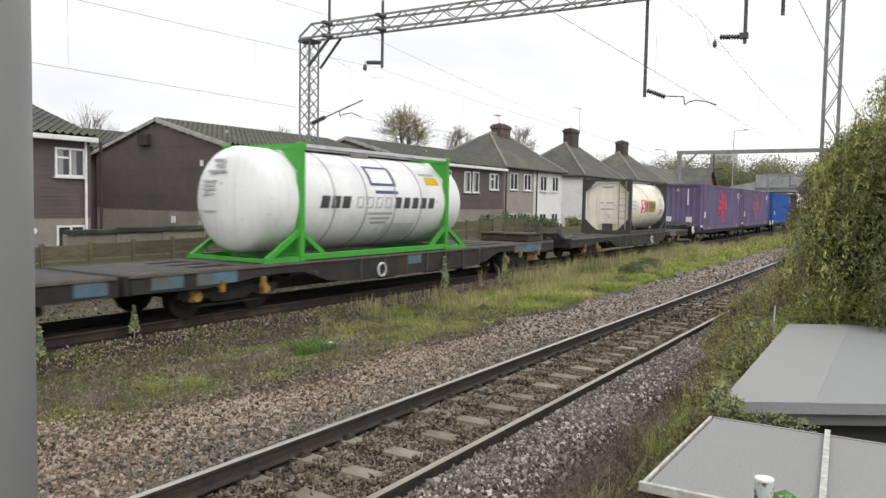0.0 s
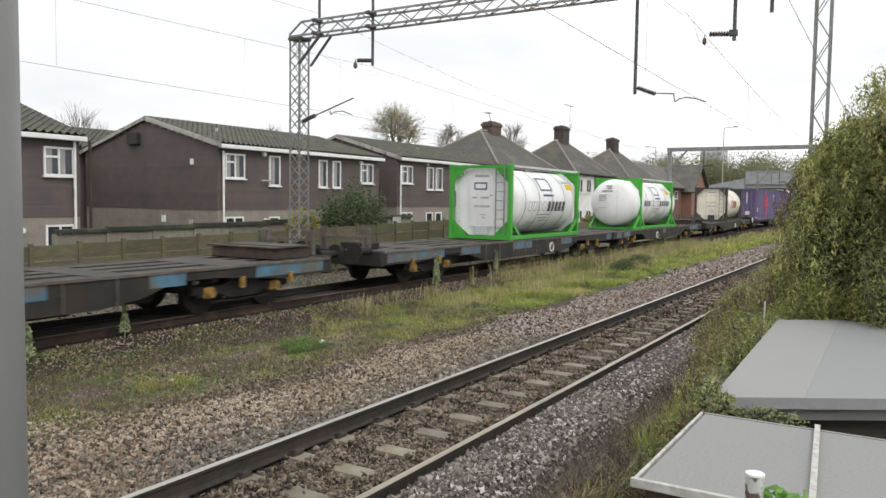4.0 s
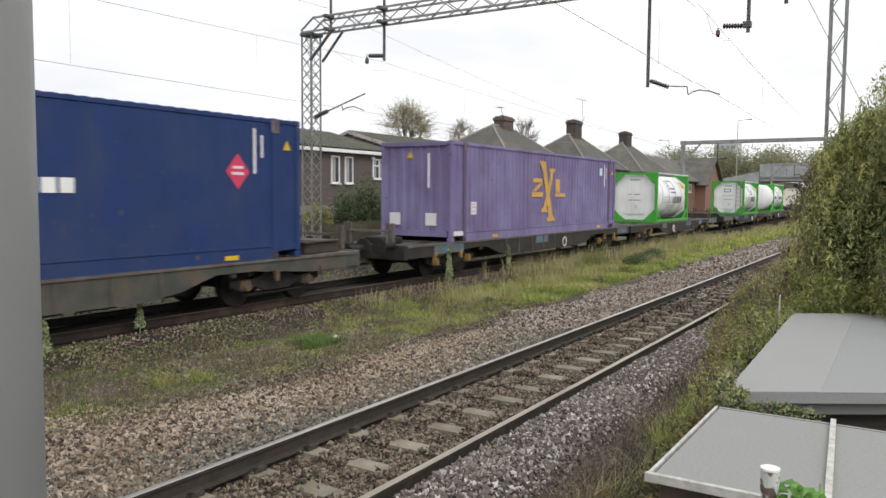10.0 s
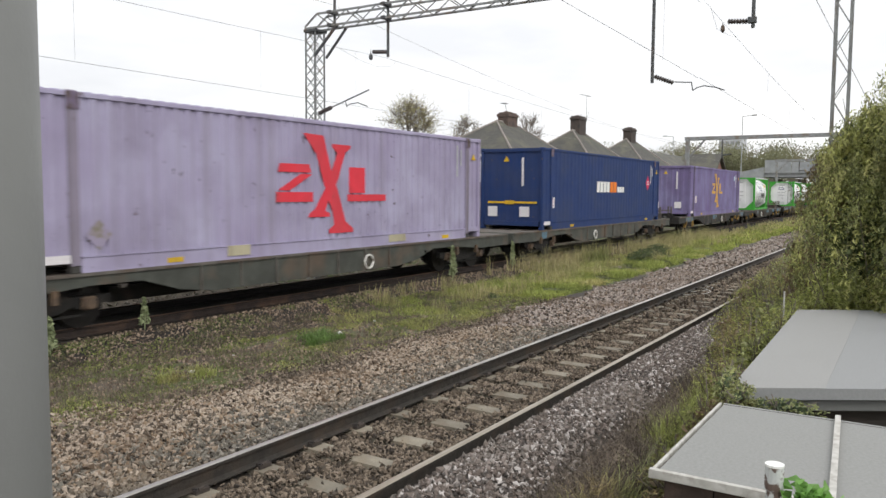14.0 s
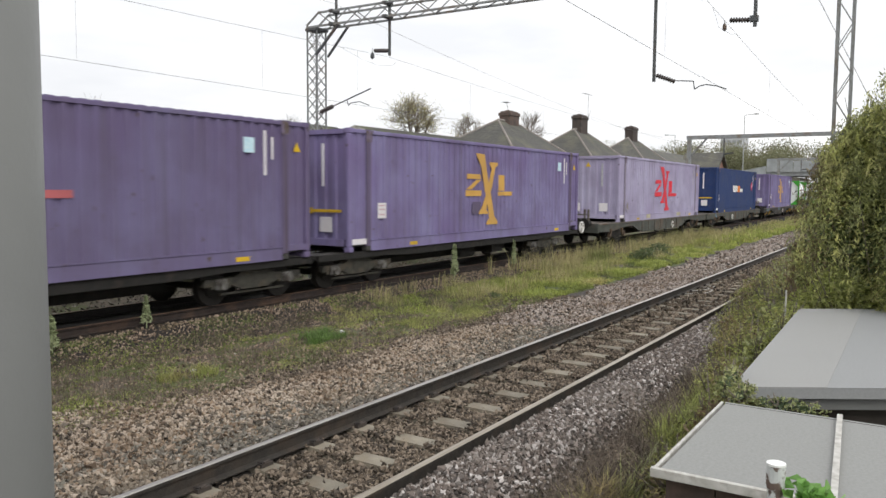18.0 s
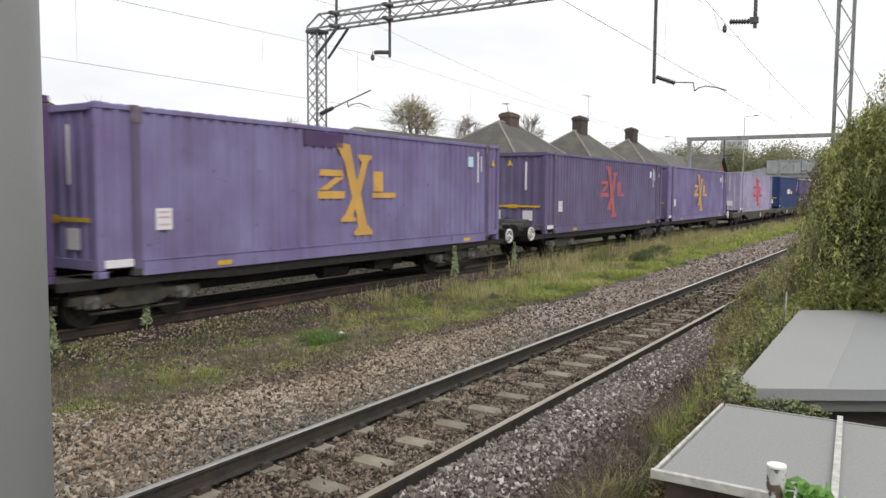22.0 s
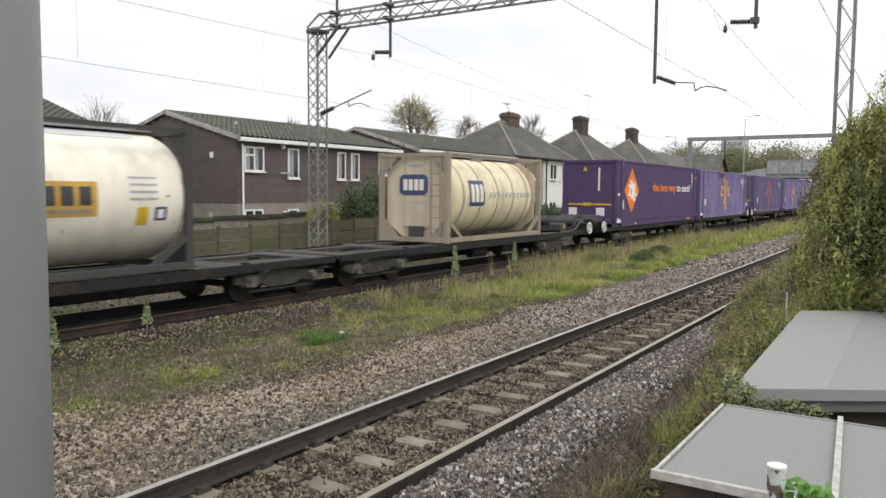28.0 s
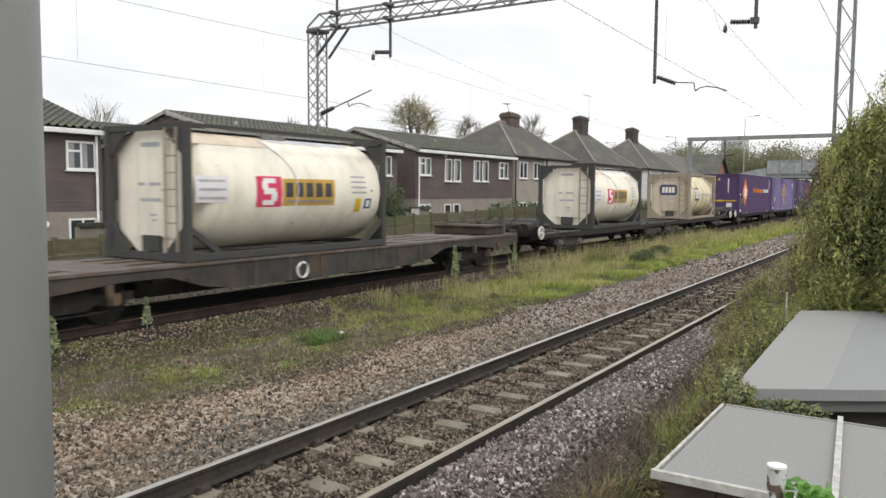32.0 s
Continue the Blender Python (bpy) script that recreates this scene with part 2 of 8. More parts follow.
    "moss": mat("moss", (0.15, 0.185, 0.055), (0.114, 0.125, 0.0495), 1.6, 0.9, thin=0.2, stain=(0.24, 0.281, 0.066), sscale=0.9, slo=0.52, shi=0.66, island=0.4),
    "tuft_green": mat("tuft_green", (0.145, 0.246, 0.0553), (0.102, 0.17, 0.0425), 3, 0.6, thin=0.35, island=0.35),
    "leaf": mat("leaf", (0.25, 0.26, 0.095), (0.15, 0.165, 0.06), 2, 0.6, thin=0.35, stain=(0.25, 0.17, 0.08), sscale=1.1, slo=0.5, shi=0.72, island=0.45),
    # dark leaf green, also used as painted shade inside bushes
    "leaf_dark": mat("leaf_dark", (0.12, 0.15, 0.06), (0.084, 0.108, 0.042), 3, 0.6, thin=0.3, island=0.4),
    "leaf_bright": mat("leaf_bright", (0.22, 0.42, 0.10), (0.15, 0.32, 0.07), 6, 0.45, thin=0.35, island=0.3),
    "leaf_pale": mat("leaf_pale", (0.50, 0.45, 0.24), (0.38, 0.36, 0.18), 1, 0.7, thin=0.45, island=0.3),
    "leaf_yellow": mat("leaf_yellow", (0.34, 0.30, 0.09), (0.22, 0.22, 0.07), 2, 0.6, thin=0.35, island=0.4),
    "leaf_teal": mat("leaf_teal", (0.10, 0.19, 0.13), (0.06, 0.12, 0.085), 5, 0.6, island=0.3),
    "grass": mat("grass", (0.35, 0.401, 0.0928), (0.24, 0.282, 0.0662), 1.5, 0.7, thin=0.35, stain=(0.466, 0.417, 0.173), sscale=0.8, island=0.4),
    "grass_dry": mat("grass_dry", (0.467, 0.402, 0.208), (0.311, 0.298, 0.13), 0.9, 0.8, thin=0.3, stain=(0.181, 0.208, 0.0648), sscale=0.6, island=0.35),
    "stalk": mat("stalk", (0.165, 0.130, 0.10), (0.10, 0.08, 0.062), 3, 0.9, island=0.5),
    "mullein": mat("mullein", (0.28, 0.31, 0.17), (0.20, 0.24, 0.12), 8, 0.8, island=0.3),
    "bark": mat("bark", (0.11, 0.09, 0.07), (0.06, 0.05, 0.04), 12, 0.9, bump=0.5, bscale=30),
    "twig": mat("twig", (0.20, 0.17, 0.145), (0.14, 0.12, 0.10), 3, 0.9),
    "clad": mat("clad", (0.11, 0.0828, 0.0787), (0.0938, 0.0718, 0.069), 2, 0.75, stain=(0.0759, 0.0662, 0.0649), sscale=0.6, rnd=0.07, bump=0.1),
    "render_grey": mat("render_grey", (0.27, 0.236, 0.207), (0.23, 0.201, 0.178), 6, 0.95, bump=0.3, bscale=90, stain=(0.196, 0.172, 0.149), sscale=0.8),
    "roof_tile": mat("roof_tile", (0.10, 0.097, 0.085), (0.065, 0.064, 0.056), 5, 0.9, bump=0.3, stain=(0.11, 0.12, 0.07), sscale=1.2, rnd=0.2),
    "roof_slate": mat("roof_slate", (0.088, 0.085, 0.076), (0.068, 0.066, 0.06), 3, 0.9, bump=0.3, bscale=14, stain=(0.12, 0.115, 0.085), sscale=0.6, rnd=0.18),
    "ridge": mat("ridge", (0.30, 0.265, 0.24), (0.19, 0.17, 0.155), 6, 0.9, rnd=0.15),
    "upvc": mat("upvc", (0.78, 0.78, 0.77), (0.70, 0.70, 0.69), 3, 0.4, stain=(0.60, 0.60, 0.57), sscale=2),
    "curtain": mat("curtain", (0.34, 0.33, 0.33), (0.22, 0.215, 0.22), 9, 0.9, stretch=(6, 6, 0.3)),
    "pane": glass_mat("pane", (0.035, 0.04, 0.045)),
    "barge": mat("barge", (0.44, 0.42, 0.39), (0.33, 0.315, 0.29), 4, 0.85, stain=(0.16, 0.15, 0.13), sscale=3),
    "pebbledash": mat("pebbledash", (0.36, 0.33, 0.29), (0.26, 0.235, 0.205), 45, 0.95, bump=0.7, bscale=80, stain=(0.24, 0.215, 0.19), sscale=0.7),
    "white_render": mat("white_render", (0.78, 0.775, 0.76), (0.70, 0.69, 0.67), 5, 0.85, bump=0.15, stain=(0.60, 0.585, 0.55), sscale=0.9),
    "brick_dark": mat("brick_dark", (0.092, 0.070, 0.060), (0.064, 0.052, 0.047), 12, 0.95, bump=0.4, stain=(0.05, 0.045, 0.042), sscale=2, rnd=0.25),
    "brick_red": mat("brick_red", (0.26, 0.14, 0.10), (0.18, 0.10, 0.075), 14, 0.95, bump=0.3, stain=(0.21, 0.13, 0.10), sscale=1, rnd=0.2),
    "fence": mat("fence", (0.129, 0.112, 0.0694), (0.0896, 0.084, 0.0504), 3, 0.9, bump=0.3, stretch=(1, 1, 4), stain=(0.0952, 0.112, 0.0448), sscale=0.9, rnd=0.2),
    "panel_wall": mat("panel_wall", (0.23, 0.207, 0.172), (0.172, 0.155, 0.127), 5, 0.95, bump=0.2, stain=(0.138, 0.138, 0.092), sscale=1.0, rnd=0.15),
    "coping": mat("coping", (0.036, 0.037, 0.028), (0.024, 0.024, 0.02), 4, 0.9, stain=(0.06, 0.068, 0.03), sscale=1.1, rnd=0.3),
    "bridge": mat("bridge", (0.32, 0.335, 0.34), (0.25, 0.265, 0.27), 1.2, 0.8, stain=(0.28, 0.285, 0.285), sscale=0.3),
    "tower": mat("tower", (0.50, 0.51, 0.53), (0.42, 0.43, 0.45), 0.3, 0.8),
    "far_leaf": mat("far_leaf", (0.24, 0.245, 0.145), (0.19, 0.195, 0.115), 0.15, 0.8, thin=0.5, stain=(0.21, 0.17, 0.12), sscale=0.08, slo=0.45, island=0.35),
    "far_brown": mat("far_brown", (0.38, 0.27, 0.18), (0.30, 0.22, 0.15), 0.2, 0.8, thin=0.5, island=0.35),
}


def paint(name, c, grime=(0.10, 0.085, 0.075), amount=0.35, rough=0.82, fade=1.12, spec=0.1, bleached=None):
    """Weathered vehicle paint: sun-bleached areas, rain streaks of grime and chips."""
    pale = bleached or tuple(min(1, fade * v) for v in c)
    return mat(name, c, pale, 0.55 if bleached else 1.6, rough, 0.0, bump=0.06, bscale=30, stain=tuple(0.80 * v + 0.02 for v in c), sscale=0.9, slo=0.45, shi=0.72,
               streak=grime, samount=amount, spec=spec, spots=(0.10, 0.075, 0.065))


M.update({
    "purple": paint("purple", (0.182, 0.143, 0.28), amount=0.45, bleached=(0.235, 0.215, 0.37)),
    "purple_dull": paint("purple_dull", (0.138, 0.108, 0.198), amount=0.45, bleached=(0.165, 0.145, 0.25)),
    "purple_post": paint("purple_post", (0.125, 0.10, 0.165), (0.065, 0.05, 0.045), 1.0),
    "lavender": paint("lavender", (0.335, 0.295, 0.425), (0.25, 0.225, 0.25), 0.5, bleached=(0.40, 0.375, 0.51)),
    "lavender_post": paint("lavender_post", (0.24, 0.21, 0.27), (0.10, 0.09, 0.075), 1.0),
    "plate_cream": paint("plate_cream", (0.42, 0.38, 0.27), (0.16, 0.13, 0.10), 0.6),
    "stain_rust": mat("stain_rust", (0.085, 0.062, 0.05), (0.12, 0.09, 0.085), 9, 0.9, stain=(0.16, 0.125, 0.20), sscale=5, slo=0.45, shi=0.6),
    "stain_olive": mat("stain_olive", (0.20, 0.18, 0.13), (0.27, 0.23, 0.25), 9, 0.9, stain=(0.30, 0.26, 0.36), sscale=6, slo=0.45, shi=0.6),
    "label_red": mat("label_red", (0.45, 0.25, 0.28), (0.6, 0.45, 0.48), 30, 0.6),
    "deep_purple": paint("deep_purple", (0.080, 0.048, 0.118), amount=0.15, rough=0.7, spec=0.15),
    "blue": paint("blue", (0.018, 0.038, 0.122), amount=0.12, rough=0.7, spec=0.2),
    "sky_blue": paint("sky_blue", (0.03, 0.10, 0.33), amount=0.2),
    "gold": paint("gold", (0.56, 0.33, 0.09), (0.50, 0.30, 0.14), 0.3),
    "logo_red": paint("logo_red", (0.64, 0.05, 0.07), (0.45, 0.10, 0.12), 0.3),
    "logo_faded": paint("logo_faded", (0.40, 0.115, 0.12), (0.28, 0.12, 0.15), 0.5),
    "orange": paint("orange", (0.78, 0.22, 0.04), amount=0.1),
    "white": paint("white", (0.80, 0.80, 0.78), amount=0.1, fade=0.95),
    "label": mat("label", (0.74, 0.72, 0.72), (0.62, 0.58, 0.60), 30, 0.6),
    "yellow": paint("yellow", (0.62, 0.40, 0.03), amount=0.4),
    "green": paint("green", (0.05, 0.31, 0.035), (0.05, 0.12, 0.04), 0.25, 0.5, spec=0.35),
    "tank_white": paint("tank_white", (0.80, 0.80, 0.80), (0.42, 0.41, 0.39), 0.35, 0.45, 0.94, 0.4),
    "tank_grey": paint("tank_grey", (0.55, 0.56, 0.57), (0.36, 0.36, 0.36), 0.3, 0.4),
    "tank_cream": paint("tank_cream", (0.80, 0.755, 0.64), (0.36, 0.29, 0.20), 0.42, 0.45, 1.06, 0.35),
    "tank_beige": paint("tank_beige", (0.74, 0.66, 0.46), (0.24, 0.17, 0.09), 0.6, 0.45, 1.05),
    "tank_tan": paint("tank_tan", (0.60, 0.51, 0.39), (0.30, 0.21, 0.13), 0.75, 0.5, 1.05, 0.3),
    "band_grey": mat("band_grey", (0.36, 0.36, 0.36), (0.26, 0.26, 0.26), 6, 0.5),
    "band_rust": mat("band_rust", (0.30, 0.21, 0.12), (0.20, 0.13, 0.07), 6, 0.7),
    "frame_dark": paint("frame_dark", (0.060, 0.060, 0.058), (0.11, 0.085, 0.065), 0.4, 0.6),
    "frame_beige": paint("frame_beige", (0.30, 0.255, 0.20), (0.15, 0.10, 0.065), 0.5, 0.6),
    "ink": mat("ink", (0.035, 0.035, 0.04), (0.05, 0.05, 0.055), 5, 0.5),
    "ink_grey": mat("ink_grey", (0.33, 0.33, 0.34), (0.42, 0.42, 0.43), 5, 0.5),
    "ink_pale": mat("ink_pale", (0.36, 0.36, 0.37), (0.48, 0.48, 0.49), 5, 0.5),
    "ink_blue": mat("ink_blue", (0.04, 0.05, 0.14), (0.06, 0.07, 0.17), 5, 0.5),
    "ochre": paint("ochre", (0.50, 0.31, 0.07), amount=0.3),
    "pink": paint("pink", (0.60, 0.06, 0.13), amount=0.2),
    "cyan_label": mat("cyan_label", (0.45, 0.66, 0.76), (0.6, 0.75, 0.8), 20, 0.5),
    "wagon": mat("wagon", (0.052, 0.05, 0.045), (0.034, 0.032, 0.029), 3, 0.8, 0.1, bump=0.2, stain=(0.085, 0.058, 0.042), sscale=1.3, slo=0.5, shi=0.72, streak=(0.05, 0.045, 0.04), samount=0.5),
    "wagon_black": mat("wagon_black", (0.0286, 0.0275, 0.0248), (0.0187, 0.0176, 0.016), 3, 0.8, 0.1, bump=0.2, stain=(0.0468, 0.0319, 0.0231), sscale=1.3, slo=0.5, shi=0.72, streak=(0.0275, 0.0248, 0.022), samount=0.5),
    "wagon_green": mat("wagon_green", (0.075, 0.08, 0.068), (0.052, 0.055, 0.047), 3, 0.8, 0.1, bump=0.2, stain=(0.12, 0.085, 0.06), sscale=1.3, slo=0.5, shi=0.75, streak=(0.05, 0.045, 0.04), samount=0.5),
    "wagon_deck": mat("wagon_deck", (0.14, 0.125, 0.11), (0.08, 0.072, 0.064), 3, 0.85, 0.1, bump=0.25, stain=(0.12, 0.075, 0.05), sscale=1.5, slo=0.45, shi=0.7),
    "wagon_rust": mat("wagon_rust", (0.06, 0.045, 0.034), (0.04, 0.032, 0.027), 4, 0.85, 0.1, bump=0.25, stain=(0.12, 0.075, 0.04), sscale=2),
    "wagon_blue": mat("wagon_blue", (0.08, 0.19, 0.27), (0.055, 0.115, 0.17), 3, 0.7, stain=(0.11, 0.10, 0.085), sscale=2.2, slo=0.42, shi=0.62),
    "axle_yellow": mat("axle_yellow", (0.34, 0.20, 0.035), (0.20, 0.12, 0.03), 9, 0.7, stain=(0.07, 0.05, 0.035), sscale=7),
    "axle_dull": mat("axle_dull", (0.13, 0.085, 0.05), (0.08, 0.055, 0.04), 9, 0.8, stain=(0.05, 0.04, 0.033), sscale=6),
    "axle_grey": mat("axle_grey", (0.15, 0.145, 0.135), (0.07, 0.065, 0.06), 8, 0.7, stain=(0.05, 0.042, 0.036), sscale=6, slo=0.48, shi=0.62),
    "bogie": mat("bogie", (0.013, 0.012, 0.011), (0.019, 0.017, 0.015), 6, 0.9, 0.1, bump=0.3, stain=(0.036, 0.027, 0.021), sscale=3, slo=0.58, shi=0.75),
    "bogie_grime": mat("bogie_grime", (0.050, 0.047, 0.037), (0.028, 0.026, 0.021), 6, 0.9, 0.05, bump=0.3, stain=(0.075, 0.06, 0.042), sscale=4, slo=0.5, shi=0.7),
    "wheel_steel": mat("wheel_steel", (0.026, 0.022, 0.02), (0.018, 0.016, 0.015), 6, 0.6, 0.5),
    "handwheel_white": mat("handwheel_white", (0.72, 0.71, 0.68), (0.55, 0.53, 0.50), 8, 0.6, stain=(0.20, 0.16, 0.13), sscale=9),
    "litter": mat("litter", (0.65, 0.66, 0.64), (0.45, 0.45, 0.42), 9, 0.6),
})


# ---- mesh helpers ----
def part(name, bm, material, parent, label="", smooth=False):
    """Links a bmesh as one mesh object under a thing or a part."""
    me = bpy.data.meshes.new(name)
    bm.to_mesh(me)
    bm.free()
    return put(name, me, material, parent, label, smooth)


def put(name, me, material, parent=None, label="", smooth=False):
    if smooth:
        me.polygons.foreach_set("use_smooth", [True] * len(me.polygons))
    if material is not None and not me.materials:
        me.materials.append(M[material])
    ob = new(name, me)
    ob.parent = parent
    if label:
        ob["label"] = label
    return ob


def thing(name, m, label, category, group="", kind=""):
    ob = new(name)
    ob.empty_display_size = 0.3
    ob.matrix_basis = m
    return tagged(ob, label, category, group, kind)


def box(bm, x0, x1, y0, y1, z0, z1, bevel=0.0):
    m = Matrix.LocRotScale(((x0 + x1) / 2, (y0 + y1) / 2, (z0 + z1) / 2), None, (abs(x1 - x0), abs(y1 - y0), abs(z1 - z0)))
    r = bmesh.ops.create_cube(bm, size=1.0, matrix=m)
    if bevel:
        e = list({e for v in r["verts"] for e in v.link_edges})
        bmesh.ops.bevel(bm, geom=e, offset=bevel, segments=1, affect="EDGES", profile=0.5)
    return bm


def bx(*a):
    return box(bmesh.new(), *a)


def rod(bm, a, b, r, seg=8, r2=None, caps=True):
    a, b = Vector(a), Vector(b)
    d = b - a
    m = Matrix.Translation((a + b) / 2) @ d.to_track_quat("Z", "Y").to_matrix().to_4x4()
    bmesh.ops.create_cone(bm, cap_ends=caps, segments=seg, radius1=r, radius2=r if r2 is None else r2, depth=d.length, matrix=m)
    return bm


def beam(bm, a, b, w, h):
    """A rectangular bar from a to b, w across and h high."""
    a, b = Vector(a), Vector(b)
    d = b - a
    q = d.to_track_quat("X", "Z").to_matrix().to_4x4()
    bmesh.ops.create_cube(bm, size=1.0, matrix=Matrix.Translation((a + b) / 2) @ q @ Matrix.Diagonal((d.length, w, h, 1)))
    return bm


def prism(bm, pts, axis, lo, hi):
    """A flat outline pts pushed along an axis: 'x' takes (y, z), 'y' takes (x, z), 'z' takes (x, y)."""
    def at(p, c):
        return {"x": (c, p[0], p[1]), "y": (p[0], c, p[1]), "z": (p[0], p[1], c)}[axis]
    a = [bm.verts.new(at(p, lo)) for p in pts]
    b = [bm.verts.new(at(p, hi)) for p in pts]
    n = len(pts)
    f = [bm.faces.new(a), bm.faces.new(list(reversed(b)))]
    f += [bm.faces.new((a[i], b[i], b[(i + 1) % n], a[(i + 1) % n])) for i in range(n)]
    bmesh.ops.recalc_face_normals(bm, faces=f)
    return bm


def ring(bm, centre, axis, r, thick, seg=20, tube=6):
    """A torus round the y or x axis."""
    rows = []
    for i in range(seg):
        a = 2 * math.pi * i / seg
        row = []
        for j in range(tube):
            b = 2 * math.pi * j / tube
            q, w = r + thick * math.cos(b), thick * math.sin(b)
            p = (q * math.cos(a), w, q * math.sin(a)) if axis == "y" else (w, q * math.cos(a), q * math.sin(a))
            row.append(bm.verts.new(Vector(p) + Vector(centre)))
        rows.append(row)
    for i in range(seg):
        for j in range(tube):
            bm.faces.new((rows[i][j], rows[(i + 1) % seg][j], rows[(i + 1) % seg][(j + 1) % tube], rows[i][(j + 1) % tube]))
    return bm


def tube(bm, pts, r, seg=6):
    """One continuous round bar through the points."""
    pts = [Vector(p) for p in pts]
    rows = []
    for i, p in enumerate(pts):
        d = (pts[min(i + 1, len(pts) - 1)] - pts[max(i - 1, 0)]).normalized()
        a = d.cross(Vector((0, 0, 1)) if abs(d.z) < 0.9 else Vector((1, 0, 0))).normalized()
        b = d.cross(a)
        rows.append([bm.verts.new(p + r * (math.cos(2 * math.pi * k / seg) * a + math.sin(2 * math.pi * k / seg) * b)) for k in range(seg)])
    for u, v in zip(rows, rows[1:]):
        for k in range(seg):
            bm.faces.new((u[k], u[(k + 1) % seg], v[(k + 1) % seg], v[k]))
    bm.faces.new(list(reversed(rows[0])))
    bm.faces.new(rows[-1])
    return bm


def mesh_of(name, verts, faces):
    me = bpy.data.meshes.new(name)
    verts, faces = np.asarray(verts, np.float32), np.asarray(faces, np.int32)
    k = faces.shape[1]
    me.vertices.add(len(verts))
    me.vertices.foreach_set("co", verts.ravel())
    me.loops.add(faces.size)
    me.loops.foreach_set("vertex_index", faces.ravel())
    me.polygons.add(len(faces))
    me.polygons.foreach_set("loop_start", np.arange(0, faces.size, k, dtype=np.int32))
    me.update(calc_edges=True)
    me.validate()
    me.shade_flat()
    return me


RNG = np.random.default_rng(7)
# the line bends gently away beyond the camera
BEND = 0.00025
NEAR, FAR = 4.309, 12.688
BED = -0.20


def bend(x):
    return BEND * np.clip(x, 0, None) ** 2 / 2


def smooth(a, b, x):
    t = np.clip((x - a) / (b - a), 0, 1)
    return t * t * (3 - 2 * t)


def ground_z(x, w):
    """Height of the ground; w is the distance from the camera's line across the tracks."""
    z = -1.6 + 1.16 * smooth(1.2, 2.5, w)
    z = z + 0.08 * smooth(7.0, 8.0, w) - 0.10 * smooth(9.6, 10.6, w) + 0.22 * smooth(15.0, 17.0, w) - 0.08 * smooth(20, 24, w)
    return z + 0.03 * np.sin(1.7 * x + 2.1 * w) * smooth(7.2, 8.5, w) * (1 - smooth(10, 11, w))


def bed_z(w):
    """Top of the stone beds of both tracks."""
    a = np.abs(w - NEAR)
    near = BED + 0.085 * smooth(0.79, 0.86, NEAR - w) * (1 - smooth(1.2, 1.65, NEAR - w)) + 0.036 * smooth(0.78, 0.86, a) * (1 - smooth(1.35, 1.6, a)) - 0.03 * (1 - smooth(0.55, 0.8, a)) - 0.04 * smooth(1.0, 1.9, a) - 0.12 * smooth(1.7, 3.5, w - NEAR) - 0.30 * smooth(1.45, 1.75, NEAR - w)
    b = np.abs(w - FAR)
    far = BED + 0.03 - 0.03 * smooth(1.0, 1.6, b) - 0.22 * smooth(1.2, 2.4, b)
    return np.where(w < 8.3, near, far)


def sheet(name, xs, ws, zf, material, label, category):
    x, w = np.meshgrid(xs, ws, indexing="ij")
    v = np.stack([x, w + bend(x), zf(x, w)], -1).reshape(-1, 3)
    n, m = len(xs), len(ws)
    i = (np.arange(n - 1)[:, None] * m + np.arange(m - 1)[None]).ravel()
    ob = put(name, mesh_of(name, v, np.stack([i, i + m, i + m + 1, i + 1], 1)), material, smooth=True)
    return tagged(ob, label, category, kind="structure")


# ---- ground and tracks ----
steps = np.concatenate([[-1500, -500, -150, -60, -30, -15], np.arange(-8, 40, 0.5), np.arange(40, 120, 4), [130, 160, 200, 260, 350, 500, 900, 2000]])
across = np.concatenate([[-1500, -400, -100, -40, -20, -8, -3, 0, 1.0], np.arange(1.2, 3, 0.2), np.arange(3, 17.5, 0.3), [18, 19, 20, 22, 24, 28, 40, 70, 150, 400, 1500]])
sheet("ground", steps, across, ground_z, "soil", "bare brown soil and moss beside the railway", "ground")
lane = np.concatenate([np.arange(-12, 40, 0.4), np.arange(40, 200, 4)])
sheet("ballast_bed_near", lane, np.arange(2.4, 7.9, 0.14), lambda x, w: bed_z(w) - 0.012, "ballast_bed", "grey-brown crushed stone under the empty track", "ballast")
sheet("ballast_bed_far", lane, np.arange(10.0, 15.4, 0.2), lambda x, w: bed_z(w) - 0.012, "ballast_oily_shaded", "oily crushed stone under the train's track, coloured darker for its shade", "ballast")


